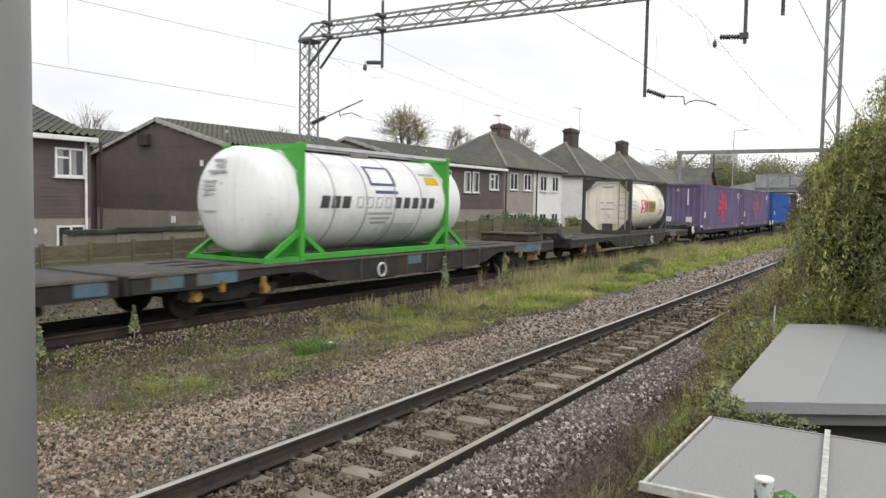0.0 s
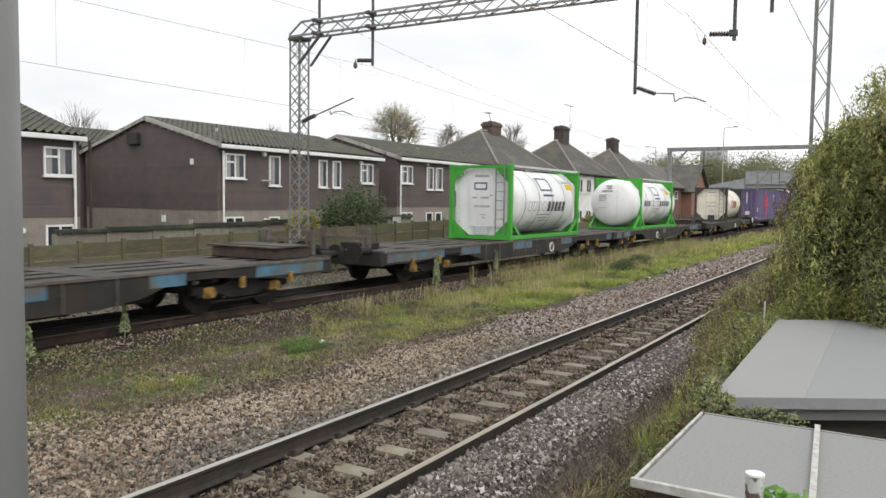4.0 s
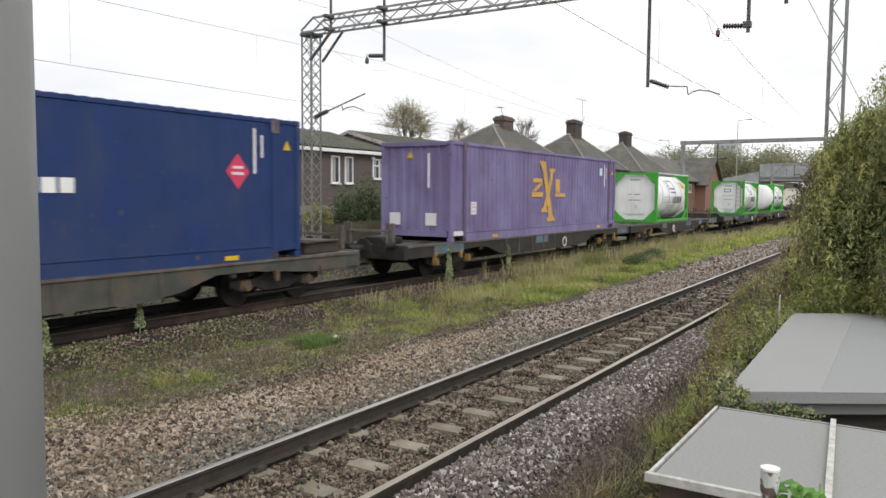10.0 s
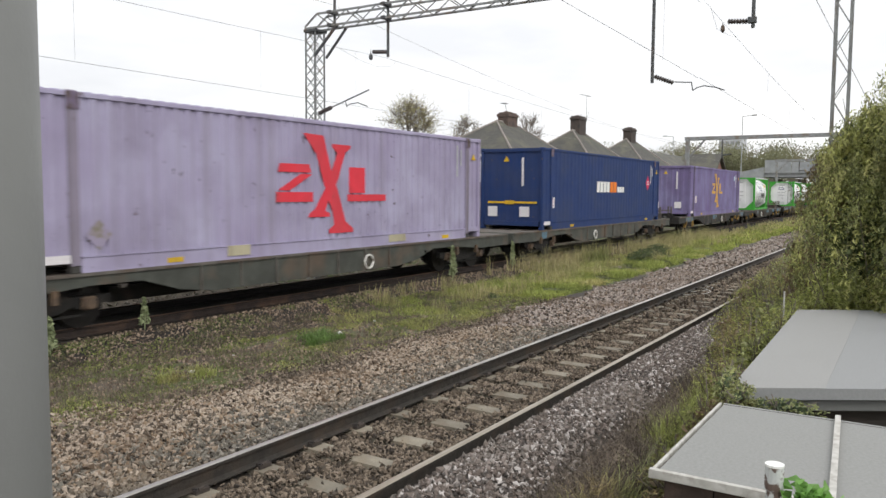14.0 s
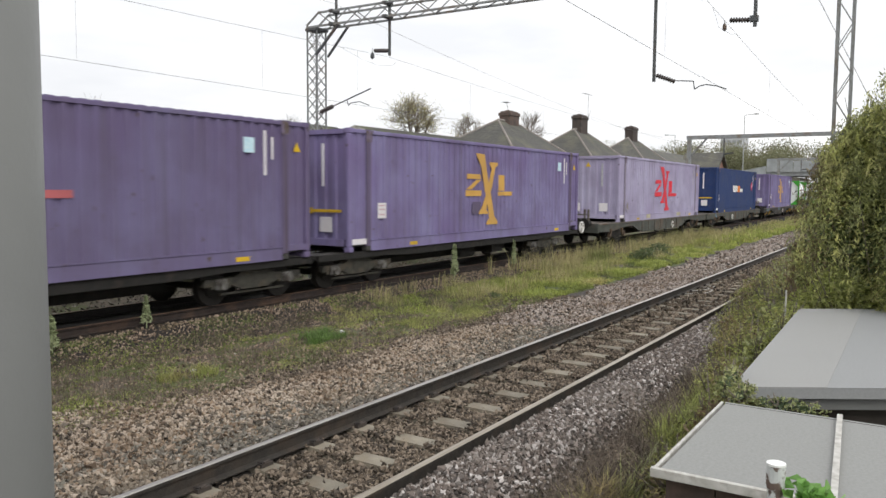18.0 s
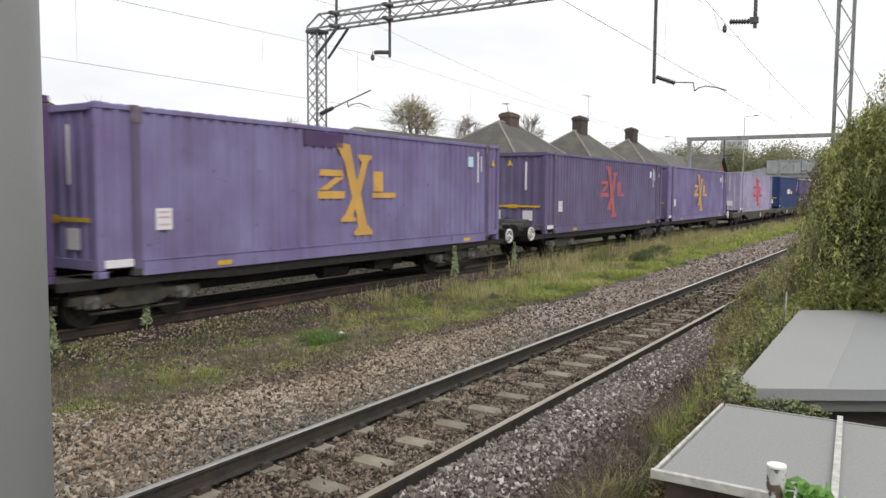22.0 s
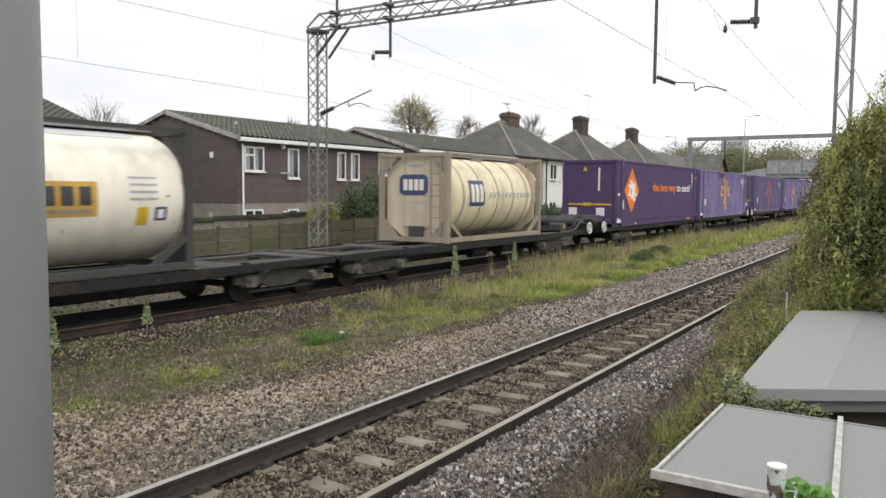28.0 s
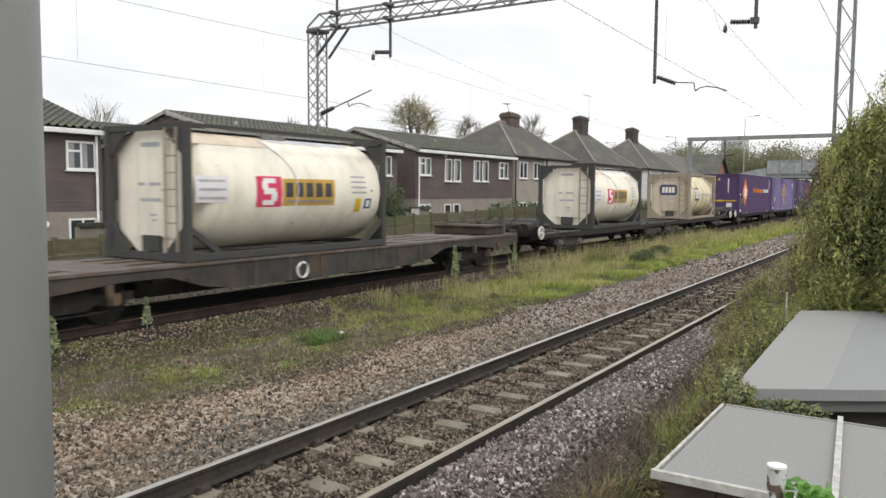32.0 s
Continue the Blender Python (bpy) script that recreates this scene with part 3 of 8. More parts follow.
def stones(name, lo, hi, w0, w1, count, size, material, label, keep=None, parent_w=None):
    x = RNG.uniform(lo, hi, count)
    w = RNG.uniform(w0, w1, count)
    if keep is not None:
        k = keep(x, w)
        x, w = x[k], w[k]
    n = len(x)
    tips = np.array([(1, 0, 0), (-1, 0, 0), (0, 1, 0), (0, -1, 0), (0, 0, 1), (0, 0, -1)], float)
    s = 1.22 * size * RNG.uniform(0.6, 1.45, (n, 1, 1)) * RNG.uniform(0.55, 1.35, (n, 1, 3))
    p = (tips[None] * RNG.uniform(0.7, 1.1, (n, 6, 1)) + RNG.uniform(-0.38, 0.38, (n, 6, 3))) * s
    q = RNG.normal(size=(n, 4))
    q /= np.linalg.norm(q, axis=1, keepdims=True)
    a, b, c, d = q.T
    rot = np.stack([1 - 2 * (c * c + d * d), 2 * (b * c - a * d), 2 * (b * d + a * c), 2 * (b * c + a * d), 1 - 2 * (b * b + d * d), 2 * (c * d - a * b),
                    2 * (b * d - a * c), 2 * (c * d + a * b), 1 - 2 * (b * b + c * c)], 1).reshape(n, 3, 3)
    p = np.einsum("nij,nkj->nki", rot, p)
    z = (bed_z(w) if parent_w is None else parent_w(x, w)) + RNG.uniform(-1.1, 1.1, n) * size
    p += np.stack([x, w + bend(x), z], 1)[:, None]
    f = np.array([(0, 2, 4), (2, 1, 4), (1, 3, 4), (3, 0, 4), (2, 0, 5), (1, 2, 5), (3, 1, 5), (0, 3, 5)])
    faces = (np.arange(n)[:, None, None] * 6 + f[None]).reshape(-1, 3)
    ob = put(name, mesh_of(name, p.reshape(-1, 3), faces), material)
    return tagged(ob, label, "ballast", kind="stuff")


def off_rails(x, w):
    # few stones lie on the sleepers themselves
    d = np.abs((x - 4.83 + 0.345) % 0.69 - 0.345)
    bare = ((w > 4.80) & (w < 4.98)) | ((w > 4.06 + 0.05 * np.sin(9 * x)) & (w < 4.44 + 0.06 * np.sin(5 * x)))
    return (np.abs(np.abs(w - NEAR) - 0.7525) > 0.075) & ((d > 0.115) | ~bare | (RNG.uniform(size=len(x)) < 0.10))


def crib_z(x, w):
    d = np.abs((x - 4.83 + 0.345) % 0.69 - 0.345)
    bare = ((w > 4.80) & (w < 4.98)) | ((w > 4.06) & (w < 4.46))
    return bed_z(w) + np.where((d < 0.17) & (np.abs(w - NEAR) < 0.72) & ~bare, 0.062, 0.012 * (np.abs(w - NEAR) < 0.72))



shoulder = lambda x, w: (w > NEAR + 0.83) & (w < 7.55 + 0.25 * np.sin(1.3 * x) + 0.12 * np.sin(4.1 * x))
def grey_band(x, w):
    return shoulder(x, w) & (w + RNG.normal(size=len(x)) * 0.5 + 0.2 * np.sin(0.9 * x) < 6.15)


def tan_band(x, w):
    return shoulder(x, w) & (w + RNG.normal(size=len(x)) * 0.5 + 0.2 * np.sin(0.9 * x) > 5.9)


stones("ballast_stone", 2.5, 13, 5.1, 7.0, 30000, 0.0205, "stone_grey", "angular grey ballast stones beside the rail", grey_band, crib_z)
stones("ballast_stone", 2.5, 13, 5.3, 8.0, 36000, 0.0215, "stone", "angular pinkish-tan ballast stones on the shoulder", tan_band, crib_z)
stones("ballast_stone", 13, 26, 5.1, 8.0, 24000, 0.026, "stone_pink", "angular pinkish-grey ballast stones on the shoulder", shoulder, crib_z)
stones("ballast_stone", 26, 60, 5.1, 7.8, 16000, 0.042, "stone_pink", "angular pinkish-grey ballast stones on the shoulder", shoulder, crib_z)
stones("ballast_stone", 3.6, 15, 3.63, 4.99, 31000, 0.0175, "stone_brown", "dirty brown stones between the rails", off_rails, crib_z)
stones("ballast_stone", 15, 45, 3.63, 4.99, 11000, 0.036, "stone_brown", "dirty brown stones between the rails", off_rails, crib_z)
stones("ballast_stone", 2.5, 16, 2.3, 3.48, 31000, 0.0185, "stone_pale", "pale grey stones at the edge of the track", lambda x, w: w + RNG.normal(size=len(x)) * 0.1 > 2.6 + 0.1 * np.sin(2 * x), crib_z)
stones("ballast_stone", 16, 30, 2.7, 3.48, 4500, 0.034, "stone_pale", "pale grey stones at the edge of the track", None, crib_z)
stones("ballast_stone", 3.2, 7.6, 7.3, 8.6, 6500, 0.021, "stone", "angular pinkish-tan ballast stones spilled over the moss", lambda x, w: w + RNG.normal(size=len(x)) * 0.1 < 7.5 + 1.0 * np.exp(-((x - 5.0) / 1.2) ** 2), lambda x, w: np.maximum(ground_z(x, w), bed_z(w)))
stones("cess_stone", 3, 22, 9.7, 11.75, 17000, 0.016, "stone_cess", "small dark stones beside the train's track")
stones("cess_stone", 22, 50, 9.9, 11.75, 4500, 0.045, "stone_cess", "small dark stones beside the train's track")
stones("cess_stone", 3, 18, 7.6, 9.8, 15000, 0.017, "stone_cess", "scattered small stones among the weeds", parent_w=lambda x, w: ground_z(x, w))
stones("cess_stone", 2, 40, 13.7, 16.9, 17000, 0.028, "stone_grey", "grey stones behind the train", None, lambda x, w: np.maximum(ground_z(x, w), bed_z(w)))
stones("cess_stone", 3, 18, 7.3, 8.1, 12000, 0.018, "stone_brown", "dark fines at the foot of the ballast", parent_w=lambda x, w: np.maximum(ground_z(x, w), bed_z(w)))


def rail_curve(name, w, material_top):
    """Flat-bottom rail, swept along the line; the running surface is a part of its own."""
    prof = [(-0.07, -0.159), (0.07, -0.159), (0.07, -0.148), (0.012, -0.132), (0.009, -0.045), (0.034, -0.032), (0.035, -0.006), (-0.035, -0.006), (-0.034, -0.032), (-0.009, -0.045),
            (-0.012, -0.132), (-0.07, -0.148)]
    xs = np.concatenate([np.arange(-20, 60, 1.0), np.arange(60, 240, 4)])
    n, m = len(xs), len(prof)

    def sweep(pts):
        v = np.array([[(x, w + bend(x) + p[0], p[1]) for p in pts] for x in xs]).reshape(-1, 3)
        k = len(pts)
        f = np.array([(i * k + j, i * k + (j + 1) % k, (i + 1) * k + (j + 1) % k, (i + 1) * k + j) for i in range(n - 1) for j in range(k)])
        return v, f[:, ::-1]
    near = material_top != "rail_top_rust"
    ob = put(name, mesh_of(name, *sweep(prof)), "rail_side" if near else "rail_rust" if w < FAR else "rail_oily_shaded")
    top = [(-0.033, -0.0055), (0.033, -0.0055), (0.03, -0.001), (0.015, 0.0), (-0.015, 0.0), (-0.03, -0.001)]
    put("running_surface", mesh_of("running_surface", *sweep(top)), material_top, ob, "worn bright running surface" if near else "")
    return tagged(ob, "brown rusted steel rail with a worn bright head" if near else "rusty brown steel rail under the train", "rail", "rails of the line", "structure")


for w in (NEAR - 0.7525, NEAR + 0.7525):
    rail_curve("rail", w, "rail_top" if w > NEAR else "rail_top_tan")
for w in (FAR - 0.7525, FAR + 0.7525):
    rail_curve("rail", w, "rail_top_rust")


def sleeper_mesh():
    bm = bmesh.new()
    # tapered concrete beam, lower in the middle
    xs = [(-1.25, 0.0), (-0.45, 0.0), (-0.25, -0.012), (0.25, -0.012), (0.45, 0.0), (1.25, 0.0)]
    rows = []
    for y, dz in xs:
        rows.append([bm.verts.new((a, y, z)) for a, z in ((-0.13, -0.36), (-0.105, -0.172 + dz), (0.105, -0.172 + dz), (0.13, -0.36))])
    for r0, r1 in zip(rows, rows[1:]):
        for j in range(4):
            bm.faces.new((r0[j], r0[(j + 1) % 4], r1[(j + 1) % 4], r1[j]))
    bm.faces.new(rows[0])
    bm.faces.new(list(reversed(rows[-1])))
    bmesh.ops.recalc_face_normals(bm, faces=bm.faces)
    me = bpy.data.meshes.new("sleeper")
    bm.to_mesh(me)
    bm.free()
    return me


def clip_mesh():
    bm = bmesh.new()
    for s in (1,):
        box(bm, -0.07, 0.07, s * 0.085 - 0.03, s * 0.085 + 0.03, -0.172, -0.135)
        rod(bm, (-0.06, s * 0.075, -0.135), (0.05, s * 0.115, -0.125), 0.013, 6)
        rod(bm, (0.05, s * 0.115, -0.125), (0.05, s * 0.05, -0.135), 0.013, 6)
    me = bpy.data.meshes.new("rail_clip")
    bm.to_mesh(me)
    bm.free()
    return me


SLEEPER, CLIP = sleeper_mesh(), clip_mesh()
for track, lo, hi in ((NEAR, -2, 62),):
    for i in range(lo, int(hi / 0.69)):
        x = 4.83 + 0.69 * i if track == NEAR else 0.3 + 0.69 * i
        if x > hi:
            break
        ob = put("sleeper", SLEEPER, "concrete")
        ob.matrix_basis = Matrix.Translation((x + random.uniform(-0.015, 0.015), track + float(bend(x)), random.uniform(-0.012, 0.004))) @ pose(0, 0, 0, 0, 0, random.uniform(-0.7, 0.7))
        tagged(ob, "weathered concrete sleeper half buried in ballast", "sleeper", "sleepers of the track")
        if track == NEAR and x < 32:
            for s in (-0.7525, 0.7525):
                for turn in (0, 180):
                    c = put("rail_clip", CLIP, "iron", ob, "rusty rail clip")
                    c.matrix_basis = pose(0, s, 0, 0, 0, turn)


# ---- overhead line ----
def lattice_mast(x, y, z0, z1, w, d, label, bars=11, crossed=False, flange=0.028):
    m = thing("lattice_mast", pose(x, y, z0), label, "mast", "masts of the overhead line")
    h = z1 - z0
    legs = [(-d / 2, -w / 2), (-d / 2, w / 2), (d / 2, -w / 2), (d / 2, w / 2)]
    for a, b in legs:
        bm = bmesh.new()
        box(bm, a - flange, a + flange, b - 0.008, b + 0.008, 0, h)
        box(bm, a - 0.008, a + 0.008, b - flange, b + flange, 0, h)
        part("leg", bm, "galv", m)
    step = h / bars
    for i in range(bars):
        a, b = i * step, (i + 1) * step
        for s in (-1, 1):
            bm = bmesh.new()
            u, v = (a, b) if i % 2 else (b, a)
            t = 0.018
            beam(bm, (s * d / 2, -w / 2, u), (s * d / 2, w / 2, v), 0.012, t)
            beam(bm, (-d / 2, s * w / 2, v), (d / 2, s * w / 2, u), 0.012, t)
            if crossed:
                beam(bm, (s * (d / 2 - 0.014), -w / 2, v), (s * (d / 2 - 0.014), w / 2, u), 0.012, t)
                beam(bm, (-d / 2, s * (w / 2 - 0.014), u), (d / 2, s * (w / 2 - 0.014), v), 0.012, t)
            part("lacing", bm, "galv", m)
    part("foot", bx(-d / 2 - 0.15, d / 2 + 0.15, -w / 2 - 0.15, w / 2 + 0.15, -0.5, 0.05, 0.03), "concrete", m)
    return m


PX = 17.0
lattice_mast(PX, 15.24, -0.35, 6.90, 0.36, 0.38, "grey galvanised lattice mast beside the train's track", 22, True)
lattice_mast(PX, 1.64, -0.6, 6.98, 0.27, 0.27, "grey galvanised lattice mast behind the bush", 16, flange=0.021)


def portal_beam():
    b = thing("portal_beam", pose(PX, 0, 6.91), "grey lattice beam spanning the tracks", "gantry beam")
    y0, y1, h, d = 1.3, 14.98, 0.37, 0.42
    for dx in (-d / 2, d / 2):
        for z in (0.0, h):
            bm = bmesh.new()
            beam(bm, (dx, y0, z), (dx, y1 if z else y1 + 0.45, z), 0.05, 0.05)
            part("chord", bm, "galv", b)
        bm = bmesh.new()
        beam(bm, (dx, y1, h), (dx, y1 + 0.45, 0.05), 0.04, 0.04)
        part("end_diagonal", bm, "galv", b)
    n = 26
    for i in range(n):
        a, c = y0 + (y1 - y0) * i / n, y0 + (y1 - y0) * (i + 1) / n
        bm = bmesh.new()
        for dx in (-d / 2, d / 2):
            beam(bm, (dx, a, 0 if i % 2 else h), (dx, c, h if i % 2 else 0), 0.012, 0.028)
        beam(bm, (-d / 2, a, h), (d / 2, c, h), 0.03, 0.012)
        beam(bm, (-d / 2, a, 0), (d / 2, c, 0), 0.03, 0.012)
        part("lacing", bm, "galv", b)
    bm = bmesh.new()
    for dx in (-d / 2, d / 2):
        beam(bm, (dx, 15.08 if dx < 0 else 15.0, -0.80), (dx, 14.25, -0.02), 0.06 if dx < 0 else 0.045, 0.06)
    part("knee_brace", bm, "steel_dark", b)
    part("cap_plate", bx(-0.24, 0.24, 15.0, 15.46, -0.10, -0.03), "steel_dark", b)
    return b


portal_beam()


def insulator(bm_owner, a, b, r=0.075, sheds=7):
    bm = bmesh.new()
    a, b = Vector(a), Vector(b)
    d = b - a
    rows = []
    prof = [(0.0, 0.001), (0.0, 0.03)]
    for i in range(sheds):
        t = (i + 0.5) / sheds
        prof += [(t - 0.03, 0.035), (t, r), (t + 0.02, r), (t + 0.03, 0.035)]
    prof += [(1.0, 0.03), (1.0, 0.001)]
    u = d.cross(Vector((0, 0, 1))).normalized()
    v = d.normalized().cross(u)
    for t, q in prof:
        rows.append([bm.verts.new(a + d * t + q * (math.cos(math.pi * k / 6) * u + math.sin(math.pi * k / 6) * v)) for k in range(12)])
    for g, h in zip(rows, rows[1:]):
        for k in range(12):
            bm.faces.new((g[k], g[(k + 1) % 12], h[(k + 1) % 12], h[k]))
    return part("insulator", bm, "insulator", bm_owner, "dark brown ribbed insulator")


def lathe_z(bm, prof, x, y, z, seg=12):
    """Turns (height, radius) points round an upright axis."""
    rows = [[bm.verts.new((x + r * math.cos(2 * math.pi * k / seg), y + r * math.sin(2 * math.pi * k / seg), z + h)) for k in range(seg)] for h, r in prof]
    for a, b in zip(rows, rows[1:]):
        for k in range(seg):
            bm.faces.new((a[k], a[(k + 1) % seg], b[(k + 1) % seg], b[k]))
    bmesh.ops.recalc_face_normals(bm, faces=bm.faces)
    return bm


def drop_tube(y, z0, arm, label, top=7.7, reach=0.5):
    """A tube hung from the portal with an insulated support at its foot."""
    t = thing("drop_tube", pose(PX, y, 0), label, "drop tube", "drop tubes of the overhead line")
    part("tube", rod(bmesh.new(), (0, 0, z0), (0, 0, top), 0.038, 10), "steel_dark", t)
    for z in (6.92, 7.28):
        part("clamp", bx(-0.26, 0.07, -0.07, 0.07, z - 0.04, z + 0.04), "steel_dark", t)
    if arm:
        s = arm
        insulator(t, (0, s * 0.05, z0 + 0.14), (0.05, s * (0.05 + reach), z0 - 0.02 if s < 0 else z0 + 0.19), 0.058, 8)
    return t


d1 = drop_tube(12.63, 5.91, 1, "dark steel drop tube with an insulator over the train's track")
drop_tube(5.38, 4.72, -1, "dark steel drop tube with an insulator over the empty track", reach=0.40)
d3 = drop_tube(3.31, 5.70, 1, "dark steel drop tube with an insulator", reach=0.46)
part("hanger_weight", lathe_z(bmesh.new(), [(0.0, 0.004), (-0.05, 0.015), (-0.08, 0.04), (-0.16, 0.045), (-0.20, 0.02), (-0.21, 0.001)], 0.0, 0.60, 5.87), "steel_dark", d3, "dark pear-shaped hanger weight")
part("clamp", bx(-0.06, 0.06, -0.06, 0.10, 5.80, 5.92), "steel_dark", d3)
drop_tube(14.5, 7.0, 0, "short steel post above the portal", 7.95)
drop_tube(2.6, 6.2, 0, "plain steel drop tube under the portal", 7.3)

part("hanger_weight", lathe_z(bmesh.new(), [(0.0, 0.004), (-0.10, 0.012), (-0.16, 0.05), (-0.25, 0.06), (-0.29, 0.02), (-0.30, 0.001)], 0.02, 0.60, 6.17), "steel_dark", d1, "dark pear-shaped hanger weight")

reg = thing("registration_arm", pose(PX, 15.0, 0), "steel registration arm with insulator fixed to the lattice mast", "registration arm")
insulator(reg, (-0.12, 0.0, 4.50), (-0.16, -0.50, 4.64), 0.062, 9)
part("steady_tube", rod(bmesh.new(), (-0.16, -0.50, 4.64), (-0.16, -1.85, 5.05), 0.02, 8), "steel_dark", reg)
bm = bmesh.new()
for a, b in (((-0.16, -1.02, 4.80), (-0.16, -1.06, 4.63)), ((-0.16, -1.06, 4.63), (-0.16, -1.16, 4.70)), ((-0.16, -1.16, 4.70), (-0.16, -1.46, 4.72)), ((-0.16, -1.46, 4.72), (-0.16, -1.80, 4.60))):
    rod(bm, a, b, 0.013, 6)
part("drop_bracket", bm, "steel_dark", reg)

arm2 = thing("registration_arm", pose(PX, 4.7, 0), "curved steel registration arm over the empty track", "registration arm")
bm = bmesh.new()
pts = [(0.04, 0.24, 4.72), (0.0, -0.18, 4.676), (0.0, -0.21, 4.50), (0.0, -0.30, 4.56), (0.0, -0.44, 4.587), (0.05, -0.66, 4.55), (0.1, -0.85, 4.478)]
for a, b in zip(pts, pts[1:]):
    rod(bm, a, b, 0.012, 6)
part("arm_tube", bm, "steel_dark", arm2)


def wire(pts, label, r=0.007):
    ob = part("overhead_wire", tube(bmesh.new(), pts, r * 0.5, 5), "wire", None)
    return tagged(ob, label, "wire", "wires of the overhead line")


def span(x0, x1, w, z0, z1, sag, n=14, w1=None):
    out = []
    for i in range(n + 1):
        t = i / n
        x = x0 + (x1 - x0) * t
        out.append((x, w + ((w1 if w1 is not None else w) - w) * t + float(bend(x)), z0 + (z1 - z0) * t - 4 * sag * t * (1 - t)))
    return out


# contact and carrier wires, span by span
PXB = 61.0
wire(span(-28, PX, 12.69, 4.60, 4.48, 0.0) , "thin copper contact wire over the train's track", 0.008)
wire(span(PX, PXB, 12.69, 4.48, 4.62, 0.0), "thin copper contact wire over the train's track", 0.008)
wire(span(PXB, 105, 12.69, 4.62, 4.62, 0.0), "thin copper contact wire over the train's track", 0.008)
wire(span(-28, PX, 12.69, 5.9, 5.90, 0.29), "thin carrier wire over the train's track", 0.008)
wire(span(PX, PXB, 12.69, 5.90, 5.5, 0.4), "thin carrier wire over the train's track", 0.008)
wire(span(PXB, 105, 12.69, 5.6, 5.6, 0.4), "thin carrier wire over the train's track", 0.008)
wire(span(-20, PX, 4.35, 5.42, 4.76, 0.0), "thin copper contact wire over the empty track", 0.008)
wire(span(PX, PXB, 4.31, 4.76, 4.35, 0.12), "thin copper contact wire over the empty track", 0.008)
wire(span(PXB, 105, 4.31, 4.35, 4.5, 0.0), "thin copper contact wire over the empty track", 0.008)
wire(span(-20, PX, 4.35, 6.7, 6.35, 0.3), "thin carrier wire over the empty track", 0.008)
wire(span(PX, PXB, 4.31, 6.42, 5.6, 0.60), "thin carrier wire over the empty track", 0.008)
wire(span(-25, PX, 14.6, 7.4, 7.55, 0.25) + span(PX, PXB, 14.6, 7.55, 5.6, 0.65, 20)[1:], "thin return wire on top of the portal", 0.009)
wire([(17.3, 2.58, 7.0), (17.3, 2.19, 6.2), (17.3, 1.33, 4.43), (17.3, 0.7, 3.1)], "steel back-stay wire beside the mast", 0.012)
for x, w, z0, z1 in ((8.0, 12.69, 4.54, 5.80), (12.4, 12.69, 4.56, 5.82), (21.5, 12.69, 4.58, 5.66), (27, 12.69, 4.59, 5.45), (36, 12.69, 4.6, 5.35),
                     (14.4, 4.34, 4.76, 6.30), (25, 4.31, 4.70, 5.95), (29.5, 4.31, 4.67, 5.75), (36, 4.31, 4.63, 5.6)):
    wire([(x, w + float(bend(x)), z0), (x, w + float(bend(x)), z1)], "thin vertical dropper wire", 0.004)
wire([(14.95, 12.69, 5.86), (15.9, 12.69, 5.66), (16.6, 12.69, 5.60), (17.2, 12.69, 5.68), (17.45, 12.69, 5.84)], "thin looped jumper wire", 0.006)
wire([(15.7, 12.69, 5.86), (15.7, 12.69, 4.85)], "thin vertical dropper wire", 0.005)
wire([(17.6, 4.31, 6.33), (18.2, 4.31, 6.0), (19.4, 4.31, 6.05), (20.4, 4.31, 6.2)], "thin looped jumper wire", 0.006)


def plain_portal(x, w0, w1, z, col, label):
    y = float(bend(x))
    g = thing("portal_gantry", pose(x, y, 0), label, "gantry", "plain gantries down the line")
    for w in (w0, w1):
        bm = bmesh.new()
        box(bm, -0.16, 0.16, w - 0.14, w + 0.14, -0.5, z, 0.01)
        part("post", bm, col, g)
    part("beam", bx(-0.15, 0.15, w1 - 0.3, w0 + 0.2, z - 0.02, z + 0.26, 0.01), col, g)
    bm = bmesh.new()
    beam(bm, (0, w0 - 0.1, z - 1.3), (0, w0 - 1.3, z), 0.12, 0.12)
    beam(bm, (0, w1 + 0.1, z - 1.3), (0, w1 + 1.3, z), 0.12, 0.12)
    part("knee_brace", bm, col, g)
    for w in (w0 - 2.6, NEAR + 0.8):
        bm = bmesh.new()
        rod(bm, (0, w, z - 1.4), (0, w, z), 0.05, 8)
        rod(bm, (0, w, z - 1.2), (0, w - 0.7, z - 1.1), 0.06, 8)
        part("hanger", bm, "steel_dark", g)
    return g


plain_portal(61.0, 15.9, 1.2, 6.35, "galv", "grey steel portal gantry over both tracks")
plain_portal(105.0, 15.6, 0.5, 6.3, "galv", "far grey steel portal gantry over both tracks")


